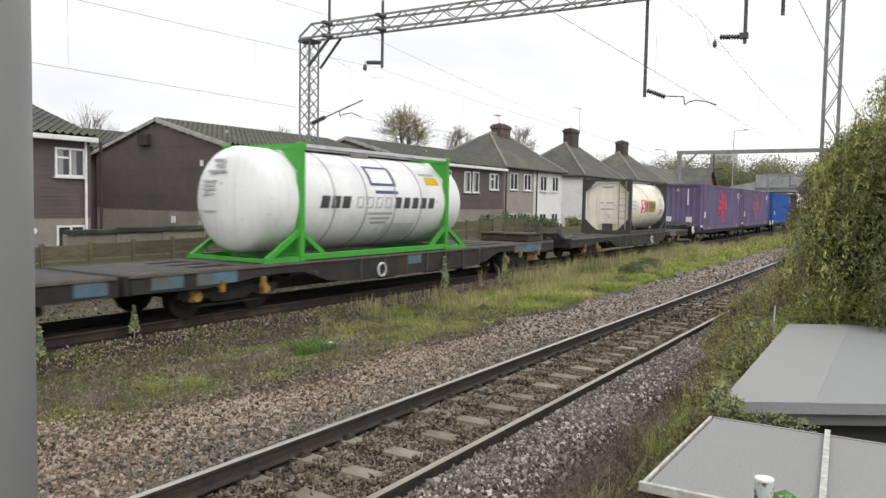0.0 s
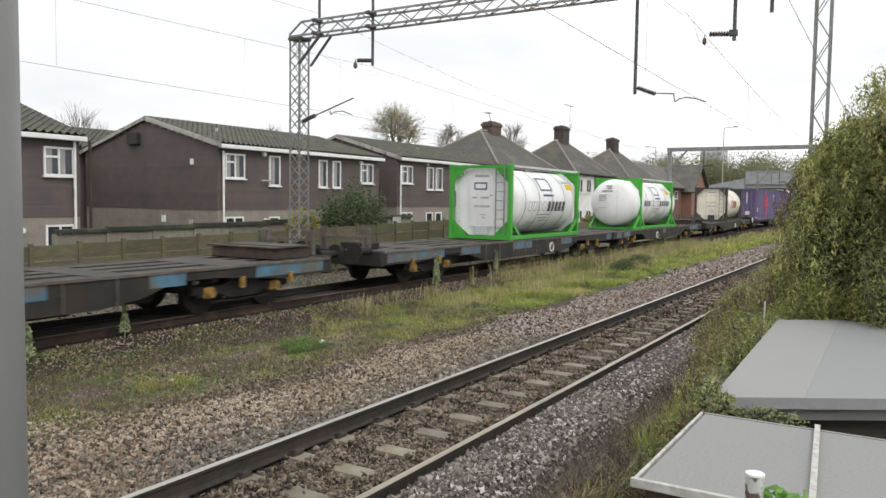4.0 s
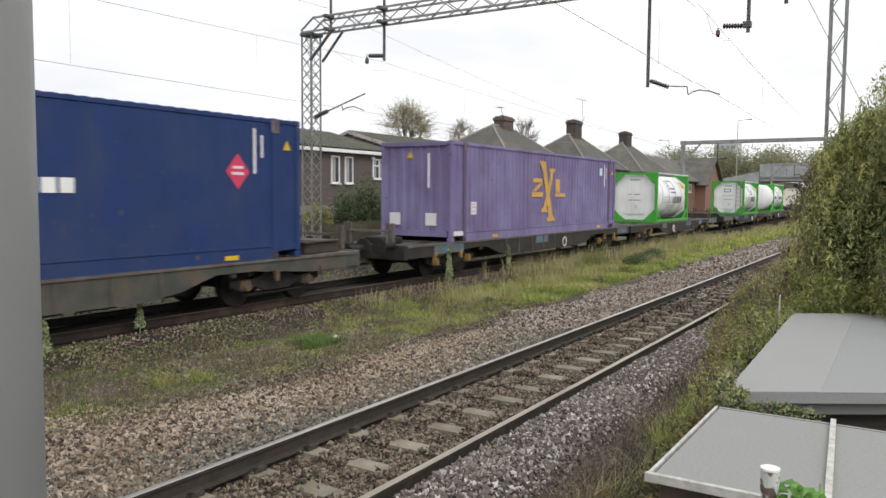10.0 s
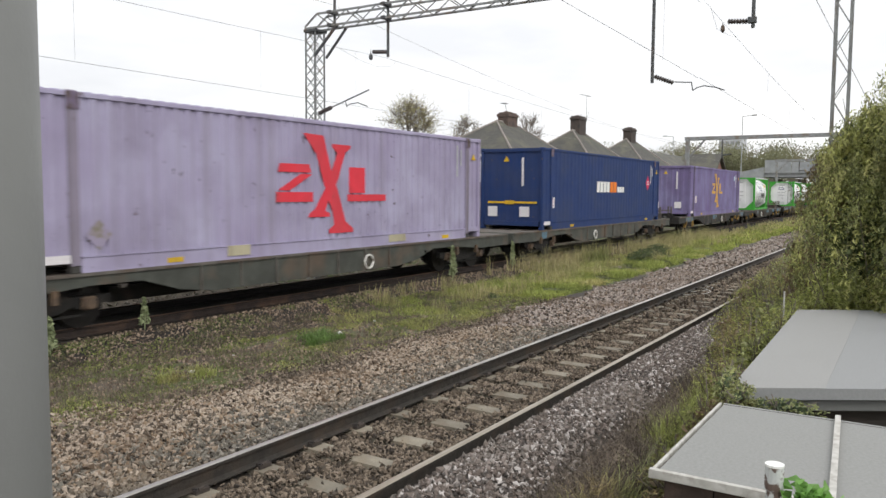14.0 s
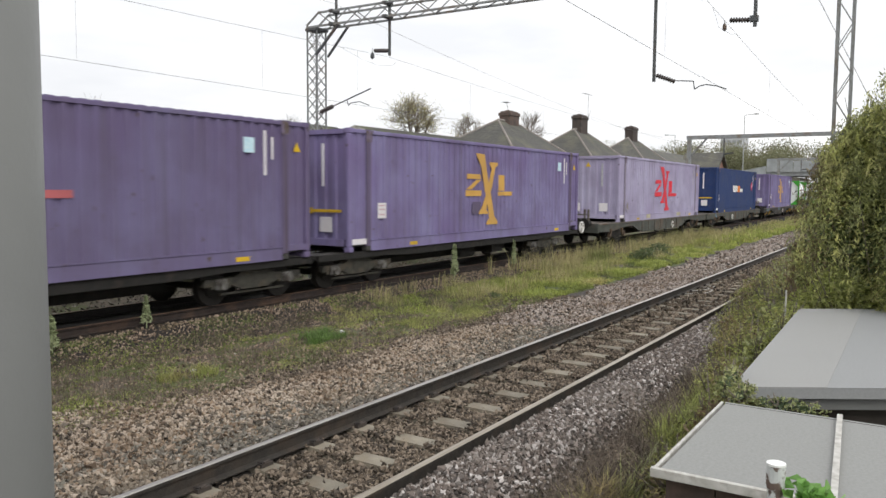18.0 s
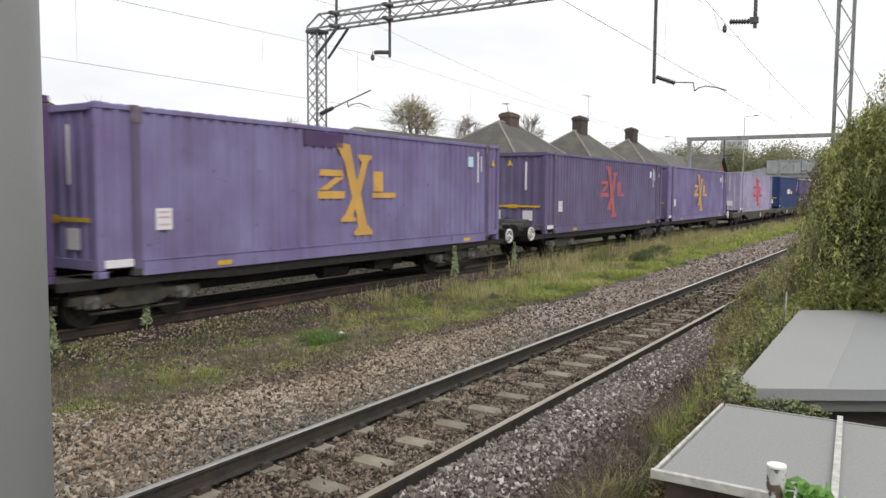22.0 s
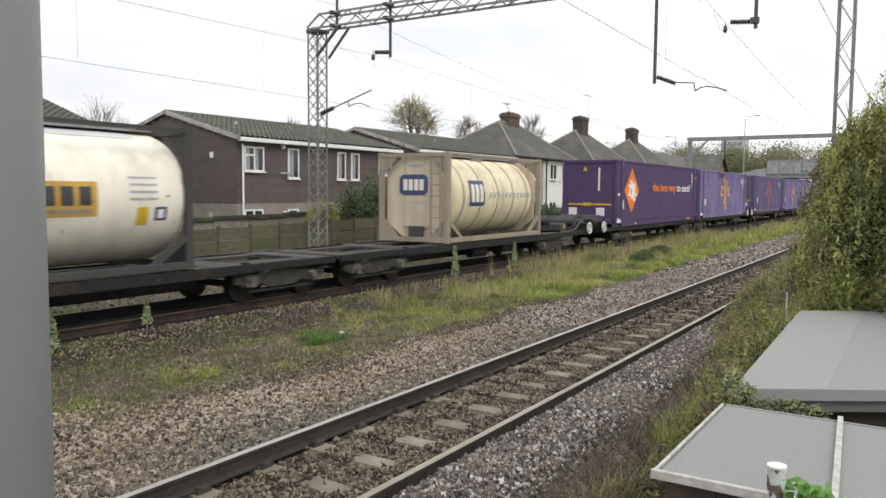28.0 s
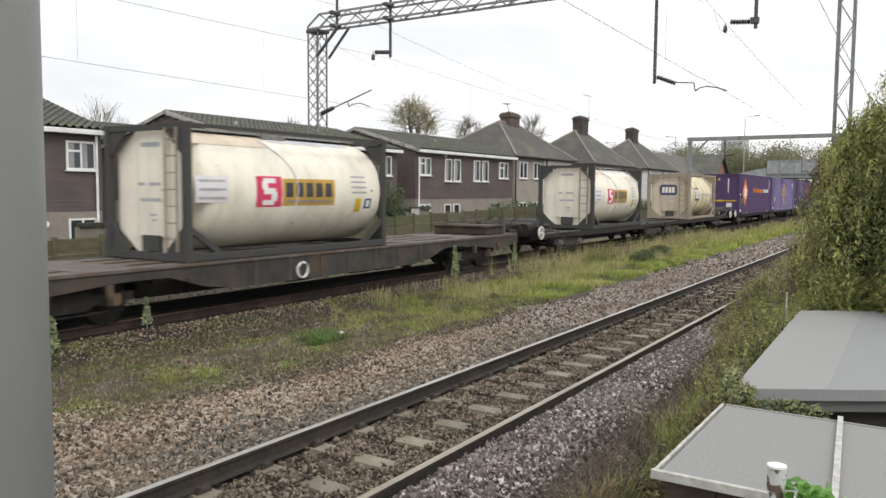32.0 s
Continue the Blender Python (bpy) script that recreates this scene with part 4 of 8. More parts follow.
# ---- houses ----
def window(house, y, x0, x1, z0, z1, lights=2, curtain=True, fanlight=False):
    """A white plastic casement in the wall plane y facing -y."""
    w = part("window_frame", bx(x0, x1, y - 0.05, y + 0.02, z0, z0 + 0.07), "upvc", house, "white plastic window")
    bm = bmesh.new()
    f = 0.075
    box(bm, x0, x0 + f, y - 0.05, y + 0.02, z0 + 0.07, z1)
    box(bm, x1 - f, x1, y - 0.05, y + 0.02, z0 + 0.07, z1)
    box(bm, x0 + f, x1 - f, y - 0.05, y + 0.02, z1 - f, z1)
    for i in range(1, lights):
        x = x0 + (x1 - x0) * i / lights
        box(bm, x - f / 2, x + f / 2, y - 0.05, y + 0.02, z0 + 0.07, z1 - f)
    if fanlight:
        box(bm, x0 + f, (x0 + x1) / 2 - f / 2, y - 0.05, y + 0.02, z0 + (z1 - z0) * 0.62, z0 + (z1 - z0) * 0.62 + f)
    part("casement", bm, "upvc", w)
    for i in range(lights):
        a = x0 + (x1 - x0) * i / lights
        b = x0 + (x1 - x0) * (i + 1) / lights
        part("pane", bx(a + 0.04, b - 0.04, y - 0.008, y + 0.004, z0 + 0.05, z1 - 0.05), "pane", w)
        if curtain:
            k = 0.3 if i % 2 else 0.42
            part("curtain", bx(a + 0.08, a + 0.08 + (b - a) * k, y - 0.014, y - 0.009, z0 + 0.08, z1 - 0.09), "curtain", w)
    part("sill", bx(x0 - 0.05, x1 + 0.05, y - 0.12, y + 0.02, z0 - 0.06, z0 - 0.003), "upvc", w)
    return w


def boards(house, z0, z1, spans, y=None, x=None, step=0.15):
    """Lapped cladding boards between z0 and z1 on a wall facing -y (y) or -x (x); spans give each board's ends by height."""
    n = int(round((z1 - z0) / step))
    for i in range(n):
        a, b = z0 + (z1 - z0) * i / n, z0 + (z1 - z0) * (i + 1) / n
        for lo, hi in spans(a, b):
            bm = bmesh.new()
            if y is not None:
                prism(bm, [(y, a), (y - 0.024, a), (y - 0.012, b), (y, b)], "x", lo, hi)
            else:
                prism(bm, [(x, a), (x - 0.024, a), (x - 0.012, b), (x, b)], "y", lo, hi)
            part("cladding_board", bm, "clad", house)


def tile_roof(house, x0, x1, ya, za, yb, zb, tile="roof_tile", rib=0.30):
    """A pitched roof plane from eave (ya, za) to ridge (yb, zb), with rolled tile courses."""
    d = Vector((0, yb - ya, zb - za))
    L = d.length
    up = Vector((0, -(zb - za), abs(yb - ya))) if yb > ya else Vector((0, (zb - za), abs(yb - ya)))
    up.normalize()
    n, k = int((x1 - x0) / rib), int(L / 0.34)
    xs = np.linspace(x0, x1, n * 4 + 1)
    wave = np.array([0, 0.05, 0.10, 0.06] * n + [0])
    v, f, m = [], [], len(xs)
    for j in range(k):
        for t, lift in ((j / k, 0.04), ((j + 1) / k, 0.0)):
            base = Vector((0, ya, za)) + d * t
            for x, w in zip(xs, wave):
                p = base + up * (w + lift)
                v.append((x, p.y, p.z))
    for j in range(2 * k - 1):
        o = j * m
        f += [(o + i, o + i + 1, o + m + i + 1, o + m + i) for i in range(m - 1)]
    me = mesh_of("roof_tiles", v, f)
    ob = put("roof_tiles", me, tile, house)
    bm = bmesh.new()
    th = 0.08
    pts = [(ya, za), (yb, zb), (yb - up.y * th, zb - up.z * th), (ya - up.y * th, za - up.z * th)]
    prism(bm, pts, "x", x0, x1)
    part("roof_deck", bm, "timber_dark", house)
    return ob


GZ = -0.3


def clad_house(x0, x1, yf, yb, eave, ridge, split, label, windows, ground_windows, details=True):
    h = thing("terraced_house", pose(0, 0, 0), label, "house", "brown clad houses behind the fence")
    ym = (yf + yb) / 2
    bm = bx(x0, x1, yf, yb, GZ, eave - 0.02)
    prism(bm, [(yf + 0.001, eave - 0.02), (yb - 0.001, eave - 0.02), (ym, ridge - 0.12)], "x", x0, x1)
    part("wall", bm, "render_grey", h, "grey-brown rendered lower wall")
    boards(h, split, eave - 0.02, lambda a, b: [(x0 + 0.0, x1)], y=yf - 0.002)
    slope = (ridge - 0.12 - eave) / (ym - yf)

    def gable(a, b):
        if b <= eave:
            return [(yf, yb)]
        k = (b - eave) / slope
        return [(yf + k, yb - k)] if yb - yf > 2 * k + 0.2 else []
    boards(h, split, ridge - 0.2, gable, x=x0 - 0.002)
    tile_roof(h, x0 - 0.12, x1 + 0.1, yf - 0.32, eave - 0.10 + 0.12, ym, ridge)
    tile_roof(h, x0 - 0.12, x1 + 0.1, yb + 0.3, eave - 0.0, ym, ridge)
    bm = bmesh.new()
    for i in range(int((x1 - x0) / 0.45)):
        a = x0 - 0.12 + 0.45 * i
        rod(bm, (a, ym, ridge + 0.0), (a + 0.44, ym, ridge + 0.015), 0.11, 8)
    part("ridge_tile", bm, "roof_tile", h)
    part("gutter", bx(x0 - 0.1, x1 + 0.1, yf - 0.40, yf - 0.30, eave - 0.16, eave + 0.02, 0.02), "upvc", h, "white gutter and fascia")
    part("soffit", bx(x0, x1, yf - 0.30, yf - 0.04, eave - 0.15, eave - 0.11), "upvc", h)
    bm = bmesh.new()
    beam(bm, (x0 - 0.15, yf - 0.34, eave - 0.03), (x0 - 0.15, ym, ridge - 0.01), 0.05, 0.20)
    beam(bm, (x0 - 0.15, yb + 0.5, eave - 0.25), (x0 - 0.15, ym, ridge - 0.01), 0.05, 0.16)
    part("barge_board", bm, "barge", h, "weathered grey barge board")
    for a, b, z0, z1, n, fan in windows:
        window(h, yf - 0.03, a, b, z0, z1, n, True, fan)
    for a, b, z0, z1, n, fan in ground_windows:
        window(h, yf, a, b, z0, z1, n, False, fan)
    return h


HY = 26.4
h1 = clad_house(4.0, 17.45, HY, 35.6, 4.42, 6.05, 1.5, "brown clad terraced house with white gutter and tiled roof",
                ((16.05, 17.2, 2.98, 4.02, 2, True), (8.0, 9.2, 2.98, 4.02, 2, True)), ((16.1, 17.2, 0.25, 1.22, 2, False), (8.0, 9.2, 0.25, 1.22, 2, False)))
h2 = clad_house(24.1, 36.2, HY, 35.9, 4.62, 5.98, 1.72, "brown clad terraced house with mossy tiled roof and barge boards",
                ((24.5, 25.7, 3.15, 4.27, 2, True), (27.27, 28.02, 2.87, 4.31, 1, False), (30.88, 31.56, 2.87, 4.3, 1, False), (32.0, 32.68, 2.87, 4.3, 1, False), (34.42, 35.6, 3.17, 4.28, 2, True)),
                ((24.5, 25.65, 0.5, 1.41, 2, False), (27.27, 28.0, 0.5, 1.39, 1, False)))
h3 = clad_house(38.1, 50.6, HY, 35.6, 4.78, 6.2, 1.85, "brown clad terraced house beside the pebbledashed semis",
                ((38.44, 39.68, 3.27, 4.35, 2, True), (41.3, 42.1, 2.94, 4.37, 1, False), (42.38, 43.2, 2.95, 4.38, 1, False), (44.9, 45.72, 3.0, 4.4, 1, False), (46.05, 46.9, 3.0, 4.42, 1, False), (48.45, 49.8, 3.25, 4.4, 2, True)),
                ((38.5, 39.7, 0.68, 1.52, 2, False), (41.3, 42.1, 0.6, 1.5, 1, False), (42.4, 43.2, 0.6, 1.5, 1, False)))
for h, x in ((h1, 17.2), (h2, 24.35), (h3, 38.3)):
    part("downpipe", rod(bmesh.new(), (x, HY - 0.12, GZ), (x, HY - 0.12, 4.35), 0.05, 10), "upvc", h, "white downpipe")
part("soil_pipe", rod(bmesh.new(), (17.8, HY - 0.14, GZ), (17.8, HY - 0.14, 4.3), 0.055, 10), "iron", h1, "dark soil pipe")
# recess wall and roof between the first two houses
part("link_wall", bx(17.5, 35.0, 36.4, 36.6, GZ, 4.6), "clad", h1)
tile_roof(h1, 17.5, 35.0, 36.2, 4.7, 40.5, 6.05)
part("extractor", bx(23.86, 24.06, 31.6, 32.35, 4.78, 5.3), "timber_dark", h2, "dark square box on the gable")
part("gable_vent", bx(24.03, 24.095, 27.9, 28.1, 3.75, 4.02), "upvc", h2)
part("gable_vent", bx(24.03, 24.095, 29.85, 30.1, 1.1, 1.42), "upvc", h2)
part("gable_vent", bx(24.03, 24.095, 28.0, 28.2, 0.9, 1.25), "barge", h2)
for h, x, z in ((h1, 15.0, 4.0), (h1, 15.2, 1.05), (h2, 26.9, 4.35), (h2, 27.0, 1.2), (h3, 41.3, 4.55), (h2, 34.4, 4.3)):
    part("flood_light", rod(bmesh.new(), (x, HY - 0.16, z), (x, HY - 0.03, z), 0.11, 12), "upvc", h, "round white wall lamp")
for h, x, z in ((h1, 15.2, 5.25), (h2, 26.2, 5.1), (h3, 43.8, 5.3)):
    bm = bx(x - 0.3, x + 0.3, 28.6, 28.9, z + 0.1, z + 0.22)
    rod(bm, (x, 28.75, z + 0.2), (x, 28.75, z + 0.5), 0.07, 8)
    part("roof_vent", bm, "galv_pale", h)
part("dish_bracket", rod(bmesh.new(), (26.6, HY - 0.2, 3.1), (27.4, HY - 0.2, 3.1), 0.04, 8), "galv_pale", h2)


def semi(x0, x1, yf, yb, eave, ridge, label, front="pebbledash", second="white_render", chim=None, split=None, aerial=None, stack="brick_dark", ridge_ends=None, lift=0.0, upper=(2.95, 4.1)):
    """A hipped semi-detached pair with a tall chimney stack."""
    h = thing("semi_detached_house", pose(0, 0, 0), label, "house", "hipped semis behind the fence")
    split = split or (x0 + x1) / 2
    part("wall", bx(x0, split, yf, yb, GZ, eave), front, h)
    part("wall", bx(split, x1, yf + 0.02, yb, GZ, eave), second, h)
    ym, o = (yf + yb) / 2, 0.32
    run = (yb - yf) / 2 + o
    a, b, c, d = (x0 - o, yf - o, eave), (x1 + o, yf - o, eave), (x1 + o, yb + o, eave), (x0 - o, yb + o, eave)
    e, f = (x0 - o + run, ym, ridge), (x1 + o - run, ym, ridge)
    if e[0] > f[0]:
        e = f = ((x0 + x1) / 2, ym, ridge)
        e, f = (e[0] - 0.3, ym, ridge), (e[0] + 0.3, ym, ridge)
    if ridge_ends:
        e, f = (ridge_ends[0], ym, ridge), (ridge_ends[1], ym, ridge)
    # tile courses, each a slightly lifted band of the hip roof
    n = 24
    for tri in ((a, b, f, e), (b, c, f, f), (c, d, e, f), (d, a, e, e)):
        p = [Vector(q) for q in tri]
        nrm = (p[1] - p[0]).cross(p[2] - p[0])
        nrm.normalize()
        if nrm.z < 0:
            nrm.negate()
        v, fc = [], []
        for i in range(n):
            t0, t1 = i / n, (i + 1) / n
            l0, r0 = p[0].lerp(p[3], t0), p[1].lerp(p[2], t0)
            l1, r1 = p[0].lerp(p[3], t1), p[1].lerp(p[2], t1)
            v += [l0 + nrm * 0.022, r0 + nrm * 0.022, l1 + nrm * 0.014, r1 + nrm * 0.014]
        fc = [(2 * q, 2 * q + 1, 2 * q + 3, 2 * q + 2) for q in range(2 * n - 1)]
        put("roof_slope", mesh_of("roof_slope", [tuple(q) for q in v], fc), "roof_slate", h)
    for s, t in ((a, e), (b, f), (c, f), (d, e), (e, f)):
        bm = rod(bmesh.new(), Vector(s) + Vector((0, 0, 0.06)), Vector(t) + Vector((0, 0, 0.03)), 0.085, 8)
        part("hip_tile", bm, "ridge", h)
    part("eave_board", bx(x0 - o, x1 + o, yf - o - 0.02, yb + o + 0.02, eave - 0.14, eave - 0.01), "timber_dark", h)
    part("gutter", bx(x0 - o, x1 + o, yf - o - 0.12, yf - o - 0.03, eave - 0.10, eave + 0.0), "timber_dark", h)
    cx = chim if chim is not None else (x0 + x1) / 2
    ridge += lift
    bm = bx(cx - 0.85, cx + 0.85, ym - 0.5, ym + 0.5, ridge - 2.0, ridge + 1.0)
    st = part("chimney", bm, stack, h, "sooty brick chimney stack")
    part("chimney_cap", bx(cx - 0.94, cx + 0.94, ym - 0.58, ym + 0.58, ridge + 0.72, ridge + 0.98, 0.02), stack, st)
    part("chimney_cap", bx(cx - 0.80, cx + 0.80, ym - 0.46, ym + 0.46, ridge + 0.982, ridge + 1.12, 0.03), stack, st)
    for i in range(4):
        px = cx - 0.5 + 0.33 * i
        part("chimney_pot", rod(bmesh.new(), (px, ym, ridge + 1.1), (px, ym, ridge + 1.2 + 0.05 * (i % 2)), 0.13, 10, 0.11), stack, st)
    w = (x1 - x0)
    for a0, b0, z0, z1, n in ((0.08, 0.2, *upper, 2), (0.3, 0.42, *upper, 2), (0.58, 0.70, *upper, 2), (0.80, 0.92, *upper, 2),
                              (0.08, 0.2, 0.6, 1.5, 2), (0.3, 0.42, 0.6, 1.5, 2), (0.58, 0.70, 0.6, 1.5, 2), (0.80, 0.92, 0.6, 1.5, 2)):
        window(h, yf - 0.005, x0 + a0 * w, x0 + b0 * w, z0, z1, n, False, False)
    for k in (0.0, 0.5):
        part("downpipe", rod(bmesh.new(), (x0 + k * w + 0.15, yf - 0.08, GZ), (x0 + k * w + 0.15, yf - 0.08, eave - 0.1), 0.05, 8), "timber_dark", h)
    for ax, ay, lean, tall, wide in aerial or ():
        foot, tip = Vector((cx + ax, ym + ay, ridge + 0.6)), Vector((cx + ax + lean, ym + ay, ridge + tall))
        bm = rod(bmesh.new(), foot, tip, 0.02, 6)
        if wide:
            rod(bm, tip - Vector((wide, 0, 0.03)), tip + Vector((wide * 0.6, 0, -0.02)), 0.014, 6)
            for i in range(6):
                q = tip + Vector((wide * (0.28 * i - 0.95), 0, -0.02))
                rod(bm, q - Vector((0, 0.28, 0)), q + Vector((0, 0.28, 0)), 0.009, 5)
        part("aerial", bm, "steel_dark", h, "thin television aerial")
    return h


semi(52.4, 63.4, 27.2, 35.2, 5.05, 8.15, "hipped semi-detached house, one half pebbledashed and one white", chim=59.2, split=57.6, aerial=((-0.9, -0.5, -0.6, 1.75, 0.5),), stack="brick_brown",
     ridge_ends=(57.2, 60.2), lift=-0.25, upper=(3.35, 4.65))
semi(68.4, 79.0, 27.2, 35.2, 5.0, 8.5, "hipped semi-detached house with stained pale render", "white_render", "pebbledash", chim=74.7, aerial=((0.9, -0.5, 0.0, 3.3, 1.5), (0.9, -0.4, 0.9, 1.7, 0.0)), ridge_ends=(73.2, 75.6), lift=0.4, upper=(3.2, 4.5))
semi(84.3, 95.0, 27.2, 35.2, 5.0, 8.6, "hipped semi-detached house further along the line", "white_render", "white_render", chim=90.5, ridge_ends=(89.4, 91.6), lift=0.25, upper=(3.2, 4.5))


def gable_house():
    h = thing("brick_house", pose(0, 0, 0), "brown tiled house with a red brick gable", "house")
    part("wall", bx(98, 121, 28.4, 38, GZ, 4.5), "brick_red", h)
    bm = prism(bmesh.new(), [(27.9, 4.35), (27.9, 4.5), (33.2, 7.9), (38.5, 4.5), (38.5, 4.35)], "x", 97.5, 121.5)
    part("roof", bm, "roof_slate", h)
    part("wing", prism(bmesh.new(), [(113, GZ), (122, GZ), (122, 4.2), (117.5, 7.7), (113, 4.2)], "y", 27.0, 32.0), "brick_red", h, "red brick gable")
    for a, b in ((112.4, 117.5), (122.6, 117.5)):
        part("wing_roof", beam(bmesh.new(), (a, 29.3, 3.85), (b, 29.3, 7.95), 5.6, 0.22), "roof_slate", h)
    for x in (100, 104.5, 109):
        window(h, 28.39, x, x + 1.4, 2.9, 4.0, 2, False)
    return h


gable_house()

# ---- fences behind the train ----
fence = thing("timber_fence", pose(0, 0, 0), "mossy green-brown timber fence behind the train", "fence")
for i in range(27):
    x = 4.0 + 1.2 * i
    if x > 34:
        break
    top = 1.12 + 0.018 * (x - 8)
    part("post", bx(x - 0.05, x + 0.05, 16.93, 17.03, -0.4, top + 0.04, 0.01), "fence", fence)
    for j in range(4):
        z1 = top - 0.02 - 0.37 * j
        b = bx(x + 0.05, x + 1.15, 16.97, 17.01, z1 - 0.35, z1)
        part("board", b, "fence", fence)
wall = thing("panel_wall", pose(0, 0, 0), "grey concrete panel wall with dark mossy coping", "wall")
for i in range(11):
    x = 12.1 + 1.55 * i
    top = 1.34 + 0.014 * (x - 11.6) + 0.01 * math.sin(2.3 * x)
    part("panel", bx(x + 0.04, x + 1.53, 19.4, 19.46, -0.4, top - 0.10), "panel_wall", wall)
    part("post", bx(x - 0.04, x + 0.04, 19.36, 19.5, -0.4, top - 0.09), "panel_wall", wall)
    part("coping", bx(x - 0.0, x + 1.55, 19.32, 19.50, top - 0.09, top + 0.03 + 0.03 * random.random(), 0.015), "coping", wall)
closer = thing("garden_fence", pose(0, 0, 0), "low brown timber fence further along", "fence")
for i in range(28):
    x = 35.2 + 1.83 * i
    y = 17.6 + float(bend(x))
    part("panel", bx(x, x + 1.8, y, y + 0.04, -0.4, 1.0), "fence", closer)

# ---- distance ----
br = thing("road_bridge", pose(0, 0, 0), "pale grey road bridge with boarded parapet across the line", "bridge")
part("deck", bx(150, 162, -40, 26.4, 5.2, 6.0), "bridge", br)
for i in range(13):
    y = -32.2 + 4.5 * i
    part("parapet_panel", bx(149.7, 150.0, y + 0.05, y + 4.45, 5.9, 7.9 + 0.4 * (i % 3 == 0)), "bridge", br)
part("approach_parapet", prism(bmesh.new(), [(26.4, 4.2), (36, 3.0), (36, 5.0), (26.4, 7.0)], "x", 149.7, 150.1), "bridge", br)
for y in (-4, 21.5, 25.6):
    part("pier", bx(150.5, 161.5, y - 0.8, y + 0.8, -0.5, 4.9), "panel_wall", br)
part("abutment", bx(150.2, 161.8, -39.5, -8, -0.5, 4.9), "panel_wall", br)

tw = thing("tower_block", pose(332, 70.8, 0), "distant pale grey tower block", "tower block")
part("wall", bx(-6, 6, -4.2, 4.2, -1, 25.2), "tower", tw)
for i in range(4):
    for j in range(7):
        part("window", bx(-6.1, -5.95, -3.8 + 2.0 * i, -2.4 + 2.0 * i, 5 + 2.8 * j, 6.2 + 2.8 * j), "bridge", tw)


def lamp_post(x, y, z, h, d, label):
    p = thing("street_lamp", pose(x, y, z), label, "street lamp", "street lamps on the bridge")
    part("pole", rod(bmesh.new(), (0, 0, 0), (0, 0, h), 0.12, 8, 0.07), "galv_pale", p)
    bm = rod(bmesh.new(), (0, 0, h), (0, d, h + 0.15), 0.06, 6)
    part("arm", bm, "galv_pale", p)
    part("lantern", bx(-0.2, 0.2, d - 0.5, d + 0.3, h + 0.05, h + 0.25), "galv_pale", p)
    return p


lamp_post(156, 31.6, -0.3, 17.2, -2.0, "tall pale street lamp on the bridge")
lamp_post(174.4, 50.0, -0.3, 15.1, 2.0, "pale street lamp further along the road")


# ---- plants ----
def leaf_cards(centres, size, flat=0.4, aspect=0.55, up=None):
    """Pointed, slightly folded leaves: two triangles each side of a midrib, at the given centres."""
    n = len(centres)
    d = RNG.normal(size=(n, 3))
    d[:, 2] *= flat
    if up is not None:
        d += np.array(up)
    d /= np.linalg.norm(d, axis=1, keepdims=True)
    s = np.cross(d, RNG.normal(size=(n, 3)))
    s /= np.linalg.norm(s, axis=1, keepdims=True) + 1e-9
    nn = np.cross(d, s)
    L = size * RNG.uniform(0.6, 1.3, (n, 1))
    W = L * aspect * 0.5
    fold = 0.18 * L * nn
    v = np.stack([centres - d * L * 0.5, centres + s * W + fold, centres + d * L * 0.5, centres - s * W + fold], 1).reshape(-1, 3)
    i = np.arange(n) * 4
    f = np.concatenate([np.stack([i, i + 1, i + 2], 1), np.stack([i, i + 2, i + 3], 1)])
    return v, f


def blades(x, y, z, height, lean, width):
    """Grass blades: narrow bent strips that end in a point."""
    n = len(x)
    a = RNG.uniform(0, 2 * math.pi, n)
    h = height * RNG.uniform(0.5, 1.25, n)
    dx, dy = np.cos(a), np.sin(a)
    w = width * RNG.uniform(0.7, 1.3, n)
    b = np.stack([x, y, z], 1)
    side = np.stack([-dy, dx, 0 * dx], 1) * w[:, None]
    out = np.stack([dx, dy, 0 * dx], 1)
    k = lean * RNG.uniform(0.3, 1.2, n) * h
    mid = b + np.stack([0 * h, 0 * h, 0.6 * h], 1) + out * (0.3 * k)[:, None]
    tip = b + np.stack([0 * h, 0 * h, h], 1) + out * k[:, None]
    v = np.stack([b - side, b + side, mid + side * 0.7, mid - side * 0.7, tip], 1).reshape(-1, 3)
    i = np.arange(n) * 5
    f = np.concatenate([np.stack([i, i + 1, i + 2], 1), np.stack([i, i + 2, i + 3], 1), np.stack([i + 3, i + 2, i + 4], 1)])
    return v, f


def stuff(name, vf, material, label, category):
    return tagged(put(name, mesh_of(name, *vf), material), label, category, kind="stuff")


def patchy(x, w, scale=0.5, seed=0.0):
    return np.array([noise.noise(Vector((a * scale, b * scale * 1.4, seed))) + 0.5 * noise.noise(Vector((a * scale * 3, b * scale * 3, seed + 9))) for a, b in zip(x, w)])


def turf(name, x0, x1, w0, w1, n, height, lean, width, material, label, thr, seed=0.0, scale=0.5):
    x, w = RNG.uniform(x0, x1, n), RNG.uniform(w0, w1, n)
    k = patchy(x, w, scale, seed) > thr
    x, w = x[k], w[k]
    z = np.where(w > 9.9, np.maximum(ground_z(x, w), bed_z(w)), ground_z(x, w))
    return stuff(name, blades(x, w + bend(x), z - 0.01, height, lean, width), material, label, "grass")


